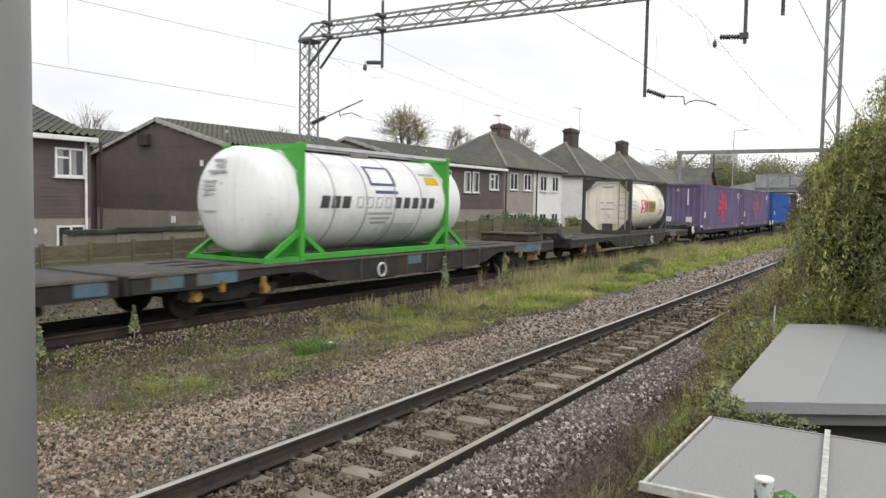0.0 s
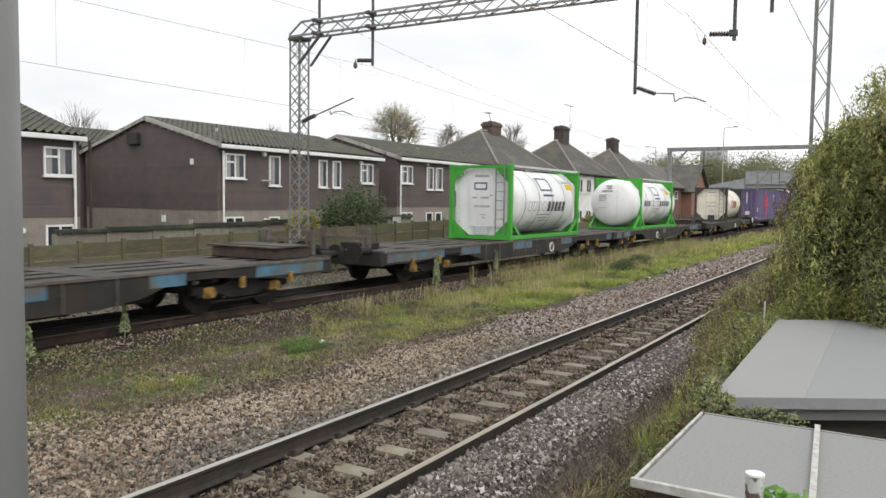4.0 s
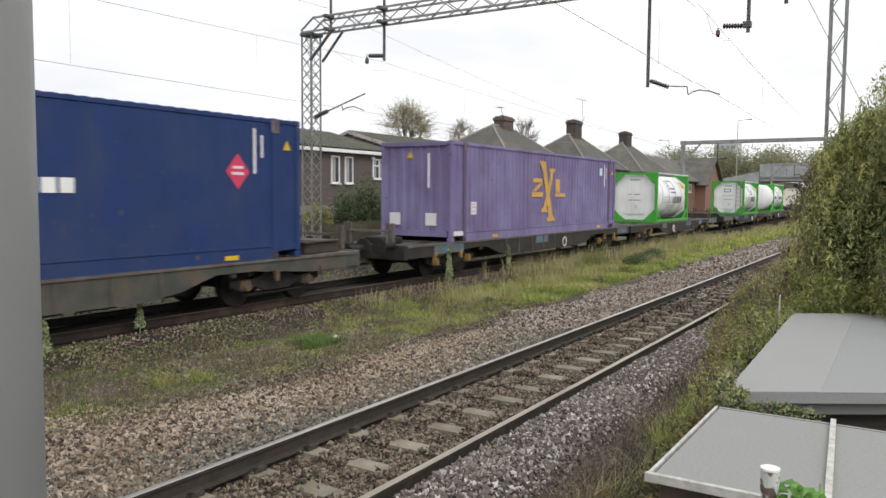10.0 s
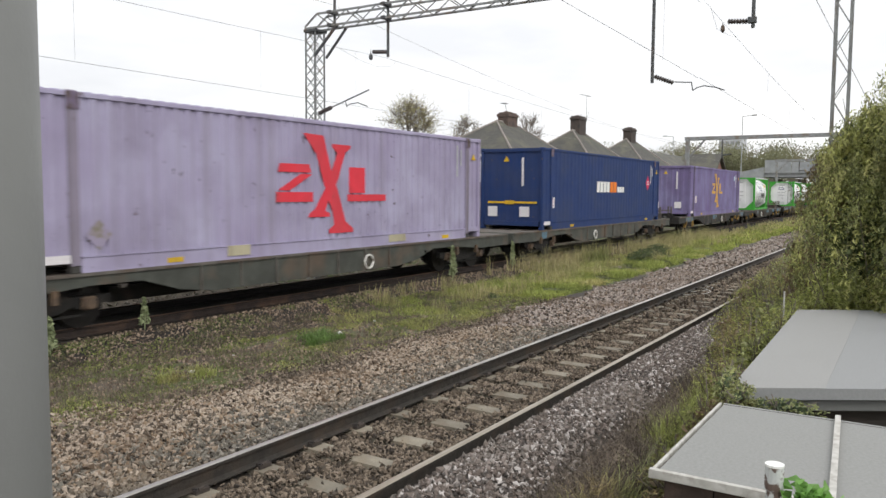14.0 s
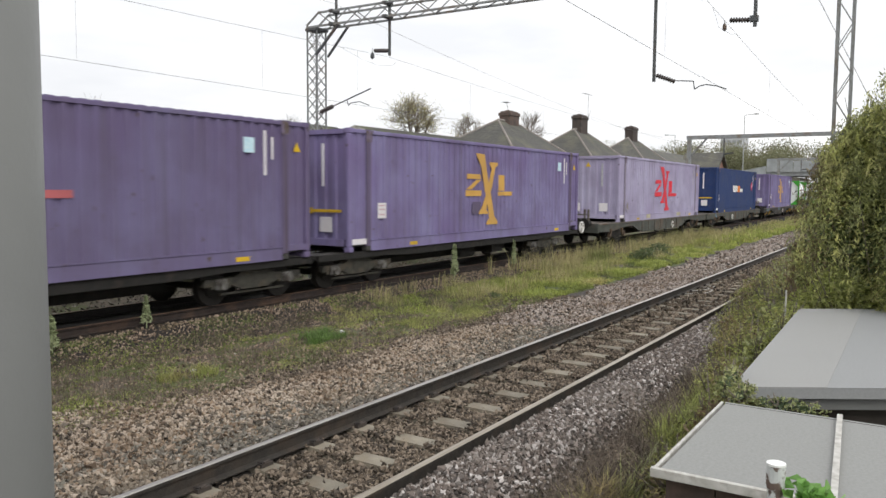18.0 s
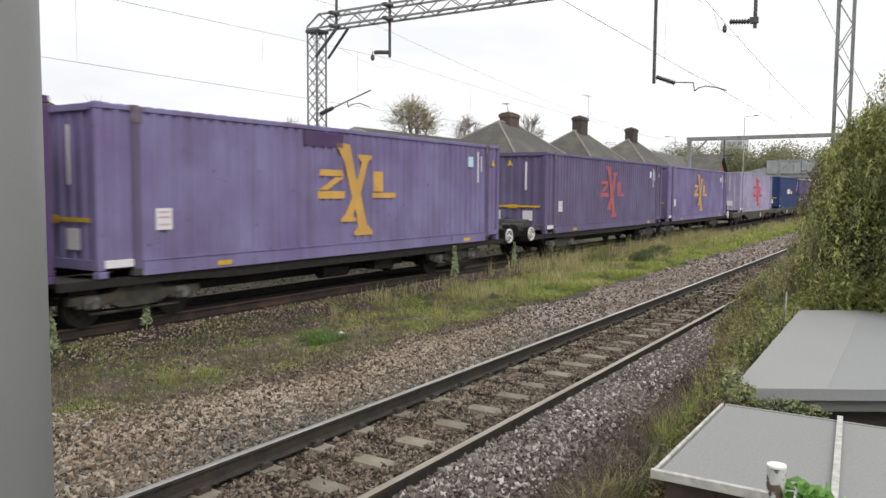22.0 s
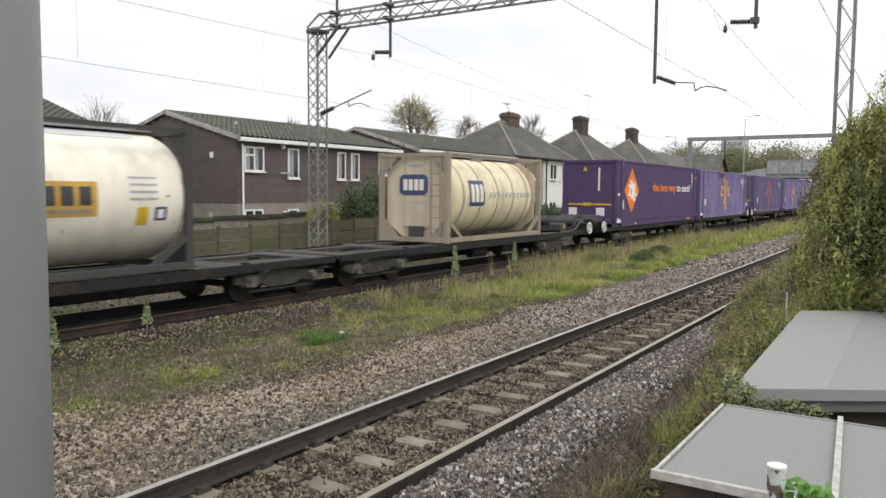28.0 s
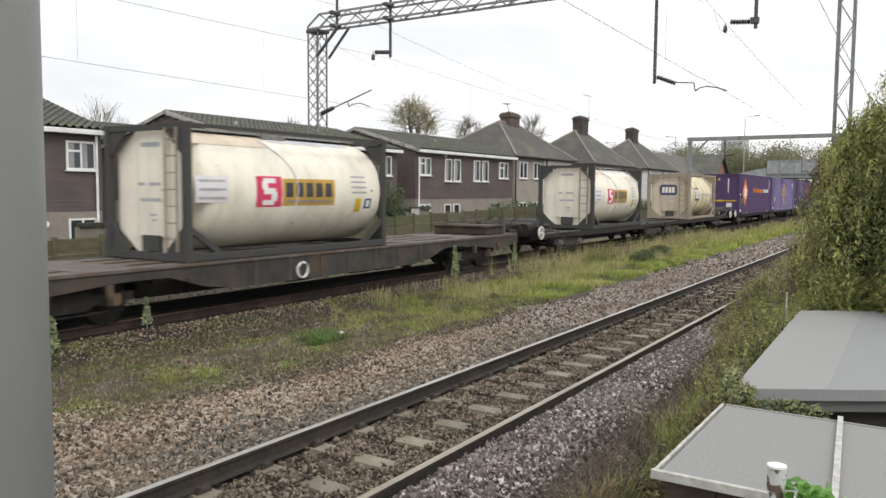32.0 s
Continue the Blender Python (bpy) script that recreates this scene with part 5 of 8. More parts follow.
def rosettes(name, x0, x1, w0, w1, n, size, material, label, thr, seed, scale=1.2, lift=0.02):
    """Low creeping leaves that lie close to the ground."""
    x, w = RNG.uniform(x0, x1, n), RNG.uniform(w0, w1, n)
    k = patchy(x, w, scale, seed) > thr
    x, w = x[k], w[k]
    z = np.where(w > 9.9, np.maximum(ground_z(x, w), bed_z(w)), ground_z(x, w)) + np.abs(RNG.normal(size=len(x))) * lift
    return stuff(name, leaf_cards(np.stack([x, w + bend(x), z], 1), size, 0.45, 0.6), material, label, "moss")


rosettes("moss", 3, 15, 7.65, 11.55, 80000, 0.025, "moss", "brownish green moss and tiny weeds between the tracks", -0.08, 1.0, 1.1)
rosettes("moss", 3, 16, 7.8, 10.7, 50000, 0.026, "weed_leaf", "bright yellow-green moss cushions between the tracks", 0.24, 2.5, 1.5)
turf("grass", 3, 15, 7.8, 10.8, 34000, 0.045, 1.1, 0.003, "moss", "short thin grass in patches between the tracks", 0.0, 1.0, 1.2)
turf("grass", 3, 15, 7.9, 10.6, 30000, 0.06, 1.1, 0.003, "grass", "green grass tufts between the tracks", 0.2, 2.5, 1.5)
turf("grass", 12, 22, 7.9, 10.9, 46000, 0.09, 0.9, 0.004, "grass", "green grass between the tracks", 0.0, 2.0, 0.9)
rosettes("moss", 14, 30, 7.8, 10.9, 50000, 0.04, "moss", "green moss and low weeds between the tracks", -0.2, 3.0, 0.8, 0.03)
turf("grass", 17, 40, 7.8, 10.8, 42000, 0.16, 0.7, 0.007, "grass", "green grass between the tracks", -0.12, 3.0, 0.6)
turf("grass", 40, 130, 7.9, 10.6, 30000, 0.25, 0.5, 0.03, "grass", "green grass between the tracks", -0.4, 3.0, 0.3)
turf("dry_grass", 14, 40, 8.8, 11.2, 13000, 0.36, 0.5, 0.005, "grass_dry", "tall straw-coloured grass between the tracks", 0.05, 4.0, 0.5)
turf("dry_grass", 20, 48, 10.2, 11.3, 6000, 0.6, 0.4, 0.006, "grass_dry", "tall straw-coloured grass beside the train", -0.05, 4.6, 0.5)
turf("dry_grass", 40, 110, 8.6, 11.0, 9000, 0.4, 0.35, 0.02, "grass_dry", "tall straw-coloured grass between the tracks", -0.1, 4.0, 0.3)
turf("grass", 9.8, 10.7, 8.85, 9.45, 1500, 0.17, 0.9, 0.005, "tuft_green", "dense bright green tuft of grass", -0.15, 5.0, 2.2)
turf("grass", 6.7, 7.5, 8.6, 9.05, 700, 0.15, 0.9, 0.004, "weed_leaf", "upright tuft of grass", -0.2, 5.0, 2.2)
turf("weed_stalk", 3.5, 18, 7.9, 10.9, 36000, 0.12, 0.8, 0.0024, "stalk", "thin brown weed stalks between the tracks", -0.1, 6.0, 0.9)


def weed(x, w, h, size=0.13, name="tall_weed"):
    z = float(np.maximum(ground_z(np.array(x), np.array(w)), bed_z(np.array(w)) if w > 10 else -9))
    t = thing(name, pose(x, w + float(bend(x)), z), "tall pale green weed growing beside the rail", "weed", "weeds beside the train's track")
    part("stem", rod(bmesh.new(), (0, 0, -0.02), (0.02, 0, h), 0.012, 6, 0.006), "mullein", t)
    c = np.array([(0.09 * (1 - q) * math.cos(7 * q * 9), 0.09 * (1 - q) * math.sin(7 * q * 9), h * (0.15 + 0.85 * q)) for q in np.linspace(0, 1, 120)])
    put("leaves", mesh_of("leaves", *leaf_cards(c, size, 0.8, 0.5, (0, 0, 0.6))), "mullein", t)
    return t


weed(8.57, 11.72, 0.56, 0.09)
weed(18.4, 11.35, 0.95)
weed(18.7, 11.5, 0.9)
weed(22.2, 11.4, 0.85)
weed(6.55, 11.25, 0.55)


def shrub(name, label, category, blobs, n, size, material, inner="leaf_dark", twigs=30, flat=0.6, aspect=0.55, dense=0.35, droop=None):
    """A bush of many leaves in uneven clumps over a heart, mostly coloured dark for inner shade, with some twigs."""
    base = blobs[0]
    t = thing(name, pose(base[0], base[1], min(b[2] - b[5] for b in blobs)), label, category)
    inv = t.matrix_basis.inverted()
    off = np.array(inv.translation)
    vol = np.array([b[3] * b[4] * b[5] for b in blobs]) ** 0.7
    cs, ci = [], []
    for b, q in zip(blobs, vol / vol.sum()):
        k = int(n * q)
        d = RNG.normal(size=(k, 3))
        d /= np.linalg.norm(d, axis=1, keepdims=True)
        lump = np.array([0.22 * noise.noise(Vector(v) * 2.2 + Vector((b[0], b[1], 0))) + 0.14 * noise.noise(Vector(v) * 6 + Vector((b[0], 0, 3))) for v in d])
        r = (RNG.uniform(dense, 1.0, k) ** 0.5 + lump)[:, None]
        p = np.array(b[:3]) + d * r * np.array(b[3:6])
        cs.append(p)
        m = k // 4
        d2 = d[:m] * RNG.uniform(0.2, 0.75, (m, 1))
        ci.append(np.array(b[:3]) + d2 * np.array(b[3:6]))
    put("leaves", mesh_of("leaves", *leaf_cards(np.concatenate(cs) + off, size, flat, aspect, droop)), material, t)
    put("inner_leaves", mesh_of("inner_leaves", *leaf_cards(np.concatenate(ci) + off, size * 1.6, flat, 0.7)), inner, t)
    bm = bmesh.new()
    for i in range(twigs):
        b = blobs[i % len(blobs)]
        p = Vector(b[:3]) + Vector((random.uniform(-1, 1) * b[3] * 0.8, random.uniform(-1, 1) * b[4] * 0.8, random.uniform(0.3, 1.12) * b[5]))
        q = Vector((b[0] + random.uniform(-0.3, 0.3) * b[3], b[1] + random.uniform(-0.3, 0.3) * b[4], b[2] - b[5]))
        rod(bm, Vector(off) + q, Vector(off) + p, 0.018, 5, 0.004)
    tagged(part("twig", bm, "twig", t), kind="stuff")
    return t


# large willow-leaved bush beside the empty track
BUSH = [(15.2, 0.95, 1.5, 1.5, 1.15, 1.5), (15.4, 0.72, 2.8, 1.3, 1.0, 1.1), (15.0, -0.1, 3.6, 1.5, 1.1, 1.25), (15.2, 1.35, 0.1, 1.6, 0.7, 0.8), (16.6, 1.35, 1.7, 1.5, 0.85, 1.2), (14.4, -0.9, 2.4, 1.7, 1.2, 1.9),
        (15.6, 0.9, 0.3, 1.8, 0.85, 0.9), (14.0, 0.1, 0.7, 1.1, 0.7, 1.1), (19.5, 1.5, 0.6, 1.8, 0.6, 0.8), (15.5, 1.15, 2.85, 0.8, 0.62, 0.62), (15.4, 0.75, 3.35, 0.8, 0.6, 0.5)]
# leaf_dark heart puts the shade deep in the foliage into colour
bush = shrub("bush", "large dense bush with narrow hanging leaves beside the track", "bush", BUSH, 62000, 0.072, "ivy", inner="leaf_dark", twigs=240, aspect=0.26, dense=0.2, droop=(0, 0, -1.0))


def strands(blobs, each, reach, size, material, label, lean=(0.18, 0.12), tight=0.02):
    """Drooping sprays of narrow leaves over the outside of the bush, facing the line."""
    out = []
    for b in blobs:
        for _ in range(each):
            d = RNG.normal(size=3)
            d[0] = -abs(d[0]) * 0.9
            d /= np.linalg.norm(d)
            top = np.array(b[:3]) + d * np.array(b[3:6]) * RNG.uniform(0.78, 1.02)
            k = int(RNG.integers(10, 26))
            q = np.linspace(0, 1, k)[:, None]
            fall = RNG.uniform(*reach)
            out.append(top + np.concatenate([d[0] * lean[0] * q ** 0.5, d[1] * lean[1] * q ** 0.5, -fall * q + 0.1 * q ** 0.5], 1) + RNG.normal(size=(k, 3)) * tight)
    c = np.concatenate(out) - np.array(bush.matrix_basis.translation)
    put("hanging_leaves", mesh_of("hanging_leaves", *leaf_cards(c, size, 0.6, 0.24, (0, 0, -1.3))), material, bush, label)


strands(BUSH[:3] + BUSH[5:6] + BUSH[9:], 120, (0.25, 0.7), 0.095, "willow_pale", "paler hanging leaves", tight=0.03)
strands(BUSH[:3] + BUSH[5:6], 110, (0.2, 0.5), 0.09, "willow_olive", "olive hanging leaves", tight=0.04)
# dry brown growth on the flank towards the line
strands([(15.6, 1.55, 1.6, 1.0, 0.62, 1.5), (16.2, 1.75, 0.7, 1.2, 0.55, 0.8), (15.9, 1.45, 2.5, 0.7, 0.5, 0.6)], 130, (0.15, 0.45), 0.085, "willow_dry", "dry brown leaves", tight=0.05)
shrub("bramble", "tangled green weeds behind the garage", "bramble",
      [(14.2, 1.3, 0.6, 0.45, 0.5, 0.5), (14.2, 0.35, 0.6, 0.4, 0.7, 0.45), (14.3, -0.6, 0.6, 0.4, 0.6, 0.4), (14.2, 1.75, 0.1, 0.7, 0.4, 0.6)], 9000, 0.075, "bank_leaf", inner="ivy", twigs=70, aspect=0.26, dense=0.1)
# weeds and brambles on the bank
shrub("bramble", "leafy green brambles on the bank", "bramble",
      [(12.0, 2.1, -0.1, 1.5, 0.45, 0.45), (14.3, 2.3, 0.0, 1.5, 0.55, 0.55), (16.5, 2.55, 0.0, 1.5, 0.5, 0.6), (13.0, 1.95, 0.05, 1.4, 0.3, 0.5), (19.0, 2.7, -0.05, 1.8, 0.55, 0.55), (22, 2.9, 0.0, 2.2, 0.55, 0.65)],
      13000, 0.08, "bank_leaf", inner="willow_olive", twigs=260, dense=0.05, aspect=0.24)
shrub("bramble", "bright green nettles and grass beside the shed", "bramble",
      [(8.8, 2.05, -0.3, 1.2, 0.32, 0.36), (7.2, 1.95, -0.4, 1.0, 0.26, 0.34), (10.4, 2.2, -0.2, 1.0, 0.35, 0.36), (12.2, 2.35, -0.1, 1.2, 0.4, 0.42), (14.2, 2.6, -0.1, 1.3, 0.4, 0.42), (16.5, 2.85, -0.1, 1.4, 0.4, 0.42), (18.8, 3.05, -0.1, 1.4, 0.35, 0.42), (21.5, 3.2, -0.05, 1.8, 0.35, 0.5), (25, 3.3, 0.0, 2.4, 0.35, 0.5), (30, 3.3, 0.1, 3.4, 0.4, 0.6)],
      20000, 0.06, "bank_leaf", inner="willow_dry", twigs=260, aspect=0.22, dense=0.0)
turf("bank_grass", 3.5, 14, 1.5, 2.45, 32000, 0.24, 1.1, 0.004, "bank_leaf", "long grass on the bank", -0.2, 8.0, 0.9)
turf("bank_grass", 6.5, 22, 1.6, 2.3, 9000, 0.34, 0.9, 0.0045, "willow_olive", "long dull green grass on the bank", -0.05, 8.2, 1.2)
turf("dry_grass", 9.5, 24, 1.7, 2.5, 7000, 0.42, 0.8, 0.0035, "grass_dry", "dry straw and stalks on the bank", 0.0, 8.6, 1.1)
turf("dead_stalk", 8.0, 22, 1.8, 2.8, 7000, 0.45, 0.7, 0.0035, "stalk", "dead brown stalks on the bank", 0.05, 8.9, 1.0)
turf("dead_stalk", 3.6, 12.5, 2.12, 2.98, 36000, 0.22, 0.95, 0.0026, "stalk", "dead brown stalks at the edge of the ballast", -0.9, 9.0)
rosettes("dead_stalk", 3.6, 12, 2.15, 2.92, 17000, 0.03, "stalk", "withered brown weeds at the edge of the ballast", -0.9, 9.0, 0.8, 0.11)
turf("bank_grass", 8, 16, 1.8, 2.4, 12000, 0.36, 0.7, 0.005, "bank_leaf", "long yellow-green grass on the bank", -0.3, 8.4)
turf("bank_grass", 13, 24, 1.9, 3.1, 20000, 0.42, 0.5, 0.007, "bank_leaf", "long yellow-green grass on the bank", -0.3, 8.8)
turf("dead_stalk", 9, 24, 2.4, 3.4, 11000, 0.26, 0.35, 0.005, "stalk", "dead brown stalks at the edge of the ballast", -0.25, 9.0)
shrub("bramble", "yellow-green weeds spreading over the stones", "bramble",
      [(10.8, 2.42, -0.28, 1.0, 0.30, 0.28), (12.5, 2.62, -0.22, 1.1, 0.36, 0.34), (14.0, 2.92, -0.18, 1.1, 0.38, 0.38), (15.5, 3.12, -0.15, 1.1, 0.36, 0.40), (17.2, 3.32, -0.12, 1.2, 0.36, 0.42), (19.2, 3.45, -0.08, 1.4, 0.36, 0.45), (21.6, 3.55, -0.05, 1.6, 0.36, 0.48), (24.5, 3.6, 0.0, 2.0, 0.40, 0.52), (28.0, 3.7, 0.05, 2.6, 0.40, 0.6)],
      24000, 0.058, "bank_leaf", inner="willow_dry", twigs=300, aspect=0.24, dense=0.0)
shrub("bramble", "tangled olive weeds leaning over the rail", "bramble",
      [(19.5, 3.0, -0.05, 1.6, 0.45, 0.55), (22.0, 3.2, 0.0, 1.8, 0.45, 0.6), (25.0, 3.3, 0.05, 2.2, 0.5, 0.7), (17.2, 2.75, -0.05, 1.4, 0.42, 0.48), (28.5, 3.5, 0.1, 2.4, 0.5, 0.75)],
      9000, 0.09, "willow_olive", inner="willow_dry", twigs=160, aspect=0.24, dense=0.0)
shrub("creeper", "green creeper over the shed roof", "creeper",
      [(7.35, 1.42, 0.46, 0.3, 0.12, 0.10), (7.4, 1.05, 0.38, 0.16, 0.34, 0.09), (7.7, 1.62, 0.48, 0.5, 0.08, 0.14)], 900, 0.042, "willow_olive", inner="shrub_green", twigs=24)
shrub("conifer", "blue-green garden shrub behind the shed", "shrub", [(15.2, -0.2, 0.1, 0.8, 0.6, 0.5), (14.6, -0.9, 0.0, 0.8, 0.6, 0.5)], 1800, 0.06, "leaf_teal", twigs=12)
# dark heart paints inner shade between the yellow leaves
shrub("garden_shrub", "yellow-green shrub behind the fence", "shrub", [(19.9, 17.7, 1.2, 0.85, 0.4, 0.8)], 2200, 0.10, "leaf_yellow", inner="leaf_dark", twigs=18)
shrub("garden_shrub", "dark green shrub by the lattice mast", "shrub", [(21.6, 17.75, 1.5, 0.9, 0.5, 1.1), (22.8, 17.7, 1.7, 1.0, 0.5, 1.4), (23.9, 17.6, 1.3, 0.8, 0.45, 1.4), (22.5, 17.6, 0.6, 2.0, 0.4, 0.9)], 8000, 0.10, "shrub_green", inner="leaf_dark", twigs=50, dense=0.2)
shrub("low_shrub", "dark green bramble clump between the tracks", "shrub", [(29.5, 9.55, -0.2, 1.3, 0.4, 0.32), (31.8, 9.7, -0.2, 1.5, 0.4, 0.36)], 2600, 0.07, "leaf_dark", inner="leaf_dark", twigs=30)
shrub("low_shrub", "small dark weed clump between the tracks", "shrub", [(16.4, 9.0, -0.32, 0.22, 0.2, 0.16)], 320, 0.05, "leaf_dark", twigs=10)
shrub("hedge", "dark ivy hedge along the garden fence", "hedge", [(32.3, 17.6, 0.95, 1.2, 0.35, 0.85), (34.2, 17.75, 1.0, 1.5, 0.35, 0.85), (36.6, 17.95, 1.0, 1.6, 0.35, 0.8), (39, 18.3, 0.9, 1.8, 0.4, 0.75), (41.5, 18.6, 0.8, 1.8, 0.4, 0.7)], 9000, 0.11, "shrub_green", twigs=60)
# default dark heart again colours in the shade behind pale leaves
shrub("hedge", "pale green climber behind the fence", "hedge", [(46.0, 18.9, 0.9, 1.4, 0.4, 0.7), (52, 19.2, 0.8, 3.0, 0.5, 0.7), (60, 19.6, 0.9, 3.5, 0.5, 0.9), (70, 20, 0.9, 5, 0.6, 0.9)], 4500, 0.18, "leaf", twigs=30)


def crown_tree(x, y, top, r, deep, label, leaves=0, leafmat="leaf_pale", seed=1, forks=(7, 7, 7), upward=0.35):
    """A tree with a trunk, limbs, branches and fine twigs that fill an oval crown of radius r and depth deep, under the height top."""
    rnd = random.Random(seed)
    z0 = -0.3
    t = thing("tree", pose(x, y, z0), label, "tree")
    mid, tall = top - z0 - deep / 2, top - z0
    bm, twigs = bmesh.new(), []

    def spot(k, near=None, reach=1.0):
        while True:
            p = Vector((rnd.uniform(-1, 1), rnd.uniform(-1, 1), rnd.uniform(-1, 1)))
            if p.length > 1:
                continue
            p = p.normalized() * k * rnd.uniform(0.75, 1.0)
            q = Vector((p.x * r, p.y * r, mid + p.z * deep / 2))
            if near is None or (q - near).length < reach:
                return q
    fork = Vector((0, 0, mid - deep * 0.42))
    rod(bm, (0, 0, -0.2), fork, 0.015 * tall, 8, 0.010 * tall, caps=False)
    tube(bm, [fork, Vector((0, 0, mid)), Vector((0.1 * r, 0, mid + deep * 0.3))], 0.005 * tall, 5)
    for _ in range(forks[0]):
        a = spot(0.5)
        s = fork.lerp(Vector((0, 0, mid)), rnd.uniform(0, 0.8))
        rod(bm, s, a, 0.0055 * tall, 5, 0.0035 * tall, caps=False)
        for _ in range(forks[1]):
            b = spot(0.8, a, 0.55 * max(r, deep / 2))
            rod(bm, s.lerp(a, rnd.uniform(0.5, 1.0)), b, 0.0027 * tall, 4, 0.0018 * tall, caps=False)
            for _ in range(forks[2]):
                c = b + Vector((rnd.gauss(0, 0.17) * r, rnd.gauss(0, 0.17) * r, (rnd.gauss(0, 0.10) + upward * rnd.uniform(0.1, 0.7)) * r))
                rod(bm, a.lerp(b, rnd.uniform(0.4, 1.0)), c, 0.0014 * tall, 3, 0.0008 * tall, caps=False)
                twigs.append((b, c))
    part("bough", bm, "twig", t)
    if leaves:
        c = np.array([b.lerp(e, rnd.uniform(0.3, 1.1)) for b, e in (twigs[rnd.randrange(len(twigs))] for _ in range(leaves))])
        c += RNG.normal(size=(leaves, 3)) * 0.05 * r
        put("crown", mesh_of("crown", *leaf_cards(c, 0.13, 0.7, 0.7)), leafmat, t)
    return t


crown_tree(29.6, 45, 8.0, 2.0, 4.6, "bare winter tree behind the houses", seed=3, forks=(9, 9, 8), upward=0.6)
crown_tree(64.3, 45, 12.1, 3.35, 7.6, "round tree with thin yellow-green autumn leaves", 3600, seed=11, forks=(10, 10, 8))
crown_tree(75.4, 45, 11.3, 2.3, 6.0, "small nearly bare autumn tree", 260, seed=8, forks=(7, 8, 7))
crown_tree(49.5, 47, 8.7, 1.7, 4.0, "bare winter tree behind the roofs", seed=12, upward=0.6)
crown_tree(93.6, 46, 12.9, 2.4, 5.0, "bare winter tree behind the chimneys", seed=15, forks=(7, 8, 7), upward=0.5)


def far_wood(name, x0, x1, y0, y1, n, zlo, zhi, size, material, label):
    """A distant belt of trees: overlapping uneven crowns made of many small clumps."""
    cs = []
    for i in range(n):
        x, y = RNG.uniform(x0, x1), RNG.uniform(y0, y1)
        h = RNG.uniform(zlo, zhi)
        r = h * RNG.uniform(0.22, 0.36)
        k = 1200
        d = RNG.normal(size=(k, 3))
        d /= np.linalg.norm(d, axis=1, keepdims=True)
        q = RNG.uniform(0.5, 1.12, (k, 1))
        p = np.array((x, y, h - r)) + d * q * np.array((r, r, r * 1.05))
        cs.append(p)
        low = np.stack([x + RNG.normal(size=80) * r * 0.6, y + RNG.normal(size=80) * r * 0.6, RNG.uniform(0, h - r, 80)], 1)
        cs.append(low)
    return stuff(name, leaf_cards(np.concatenate(cs), size, 0.8, 0.8), material, label, "trees")


far_wood("far_trees", 190, 235, 22, 82, 46, 10.5, 15.5, 0.36, "far_leaf", "distant belt of yellow-green autumn trees")
far_wood("far_trees", 245, 300, -30, 95, 50, 14, 20, 0.46, "far_leaf", "distant wooded rise in autumn colours")
far_wood("far_trees", 170, 186, 40, 48, 3, 6, 9.5, 0.4, "far_brown", "brown-leaved trees beside the bridge")

# ---- gardens beside the camera ----
s1 = thing("shed", pose(0, 0, 0), "shed with a grey felt flat roof and white edge trim", "shed")
ZR = 0.45
part("roof", bx(5.06, 6.96, -1.6, 1.488, ZR - 0.05, ZR, 0.008), "felt", s1, "grey mineral felt roof")
part("fascia", bx(5.015, 5.055, -1.6, 1.54, ZR - 0.055, ZR + 0.008, 0.004), "fascia_white", s1, "flaking white edge trim")
part("fascia", bx(5.06, 7.0, 1.505, 1.53, ZR - 0.055, ZR + 0.006, 0.004), "fascia_white", s1)
part("fascia", bx(6.965, 7.0, -1.6, 1.488, ZR - 0.07, ZR + 0.004), "felt", s1)
part("batten", beam(bmesh.new(), (5.06, 0.435, ZR + 0.016), (7.05, 0.59, ZR + 0.016), 0.042, 0.03), "fascia_white", s1, "flaking white roof batten")
for k in range(9):
    part("wall_board", bx(5.12, 5.15, -1.5 + 0.33 * k, -1.18 + 0.33 * k, -1.6, ZR - 0.06), "timber_brown", s1)
part("wall", bx(5.16, 6.9, -1.5, 1.46, -1.6, ZR - 0.06), "timber_dark", s1)

s2 = thing("garage", pose(0, 0, 0), "garage with a pale grey felt roof beside the track", "garage")
ZG = 0.45
seam0, seam1 = (8.10, 0.80), (14.0, 0.92)
bm = prism(bmesh.new(), [(7.95, 1.58), (7.71, 1.41), seam0, seam1, (13.39, 1.77)], "z", ZG - 0.012, ZG)
part("roof_sheet", bm, "felt_new", s2, "pale grey roof felt")
bm = prism(bmesh.new(), [seam0, (9.9, -2.0), (16.0, -2.0), seam1], "z", ZG - 0.012, ZG - 0.004)
part("roof_sheet", bm, "felt_mid", s2, "grey roof felt, a shade darker")
edge = [(7.95, 1.58), (7.71, 1.41), (9.9, -2.0)]
inner = [(7.98, 1.54), (7.76, 1.40), (9.93, -1.97)]
for a, b, c, d in zip(edge, edge[1:], inner[1:], inner):
    part("roof_edge", prism(bmesh.new(), [a, b, c, d], "z", ZG - 0.115, ZG - 0.013), "felt_mid", s2)
low = [(7.84, 1.34), (9.98, -1.98), (10.02, -1.95), (7.88, 1.37)]
part("gutter_board", prism(bmesh.new(), low, "z", ZG - 0.24, ZG - 0.14), "post_grey", s2)
bm = prism(bmesh.new(), [(8.0, 1.40), (10.1, -1.9), (15.8, -1.9), (13.3, 1.68)], "z", -1.6, ZG - 0.016)
part("wall", bm, "timber_dark", s2)

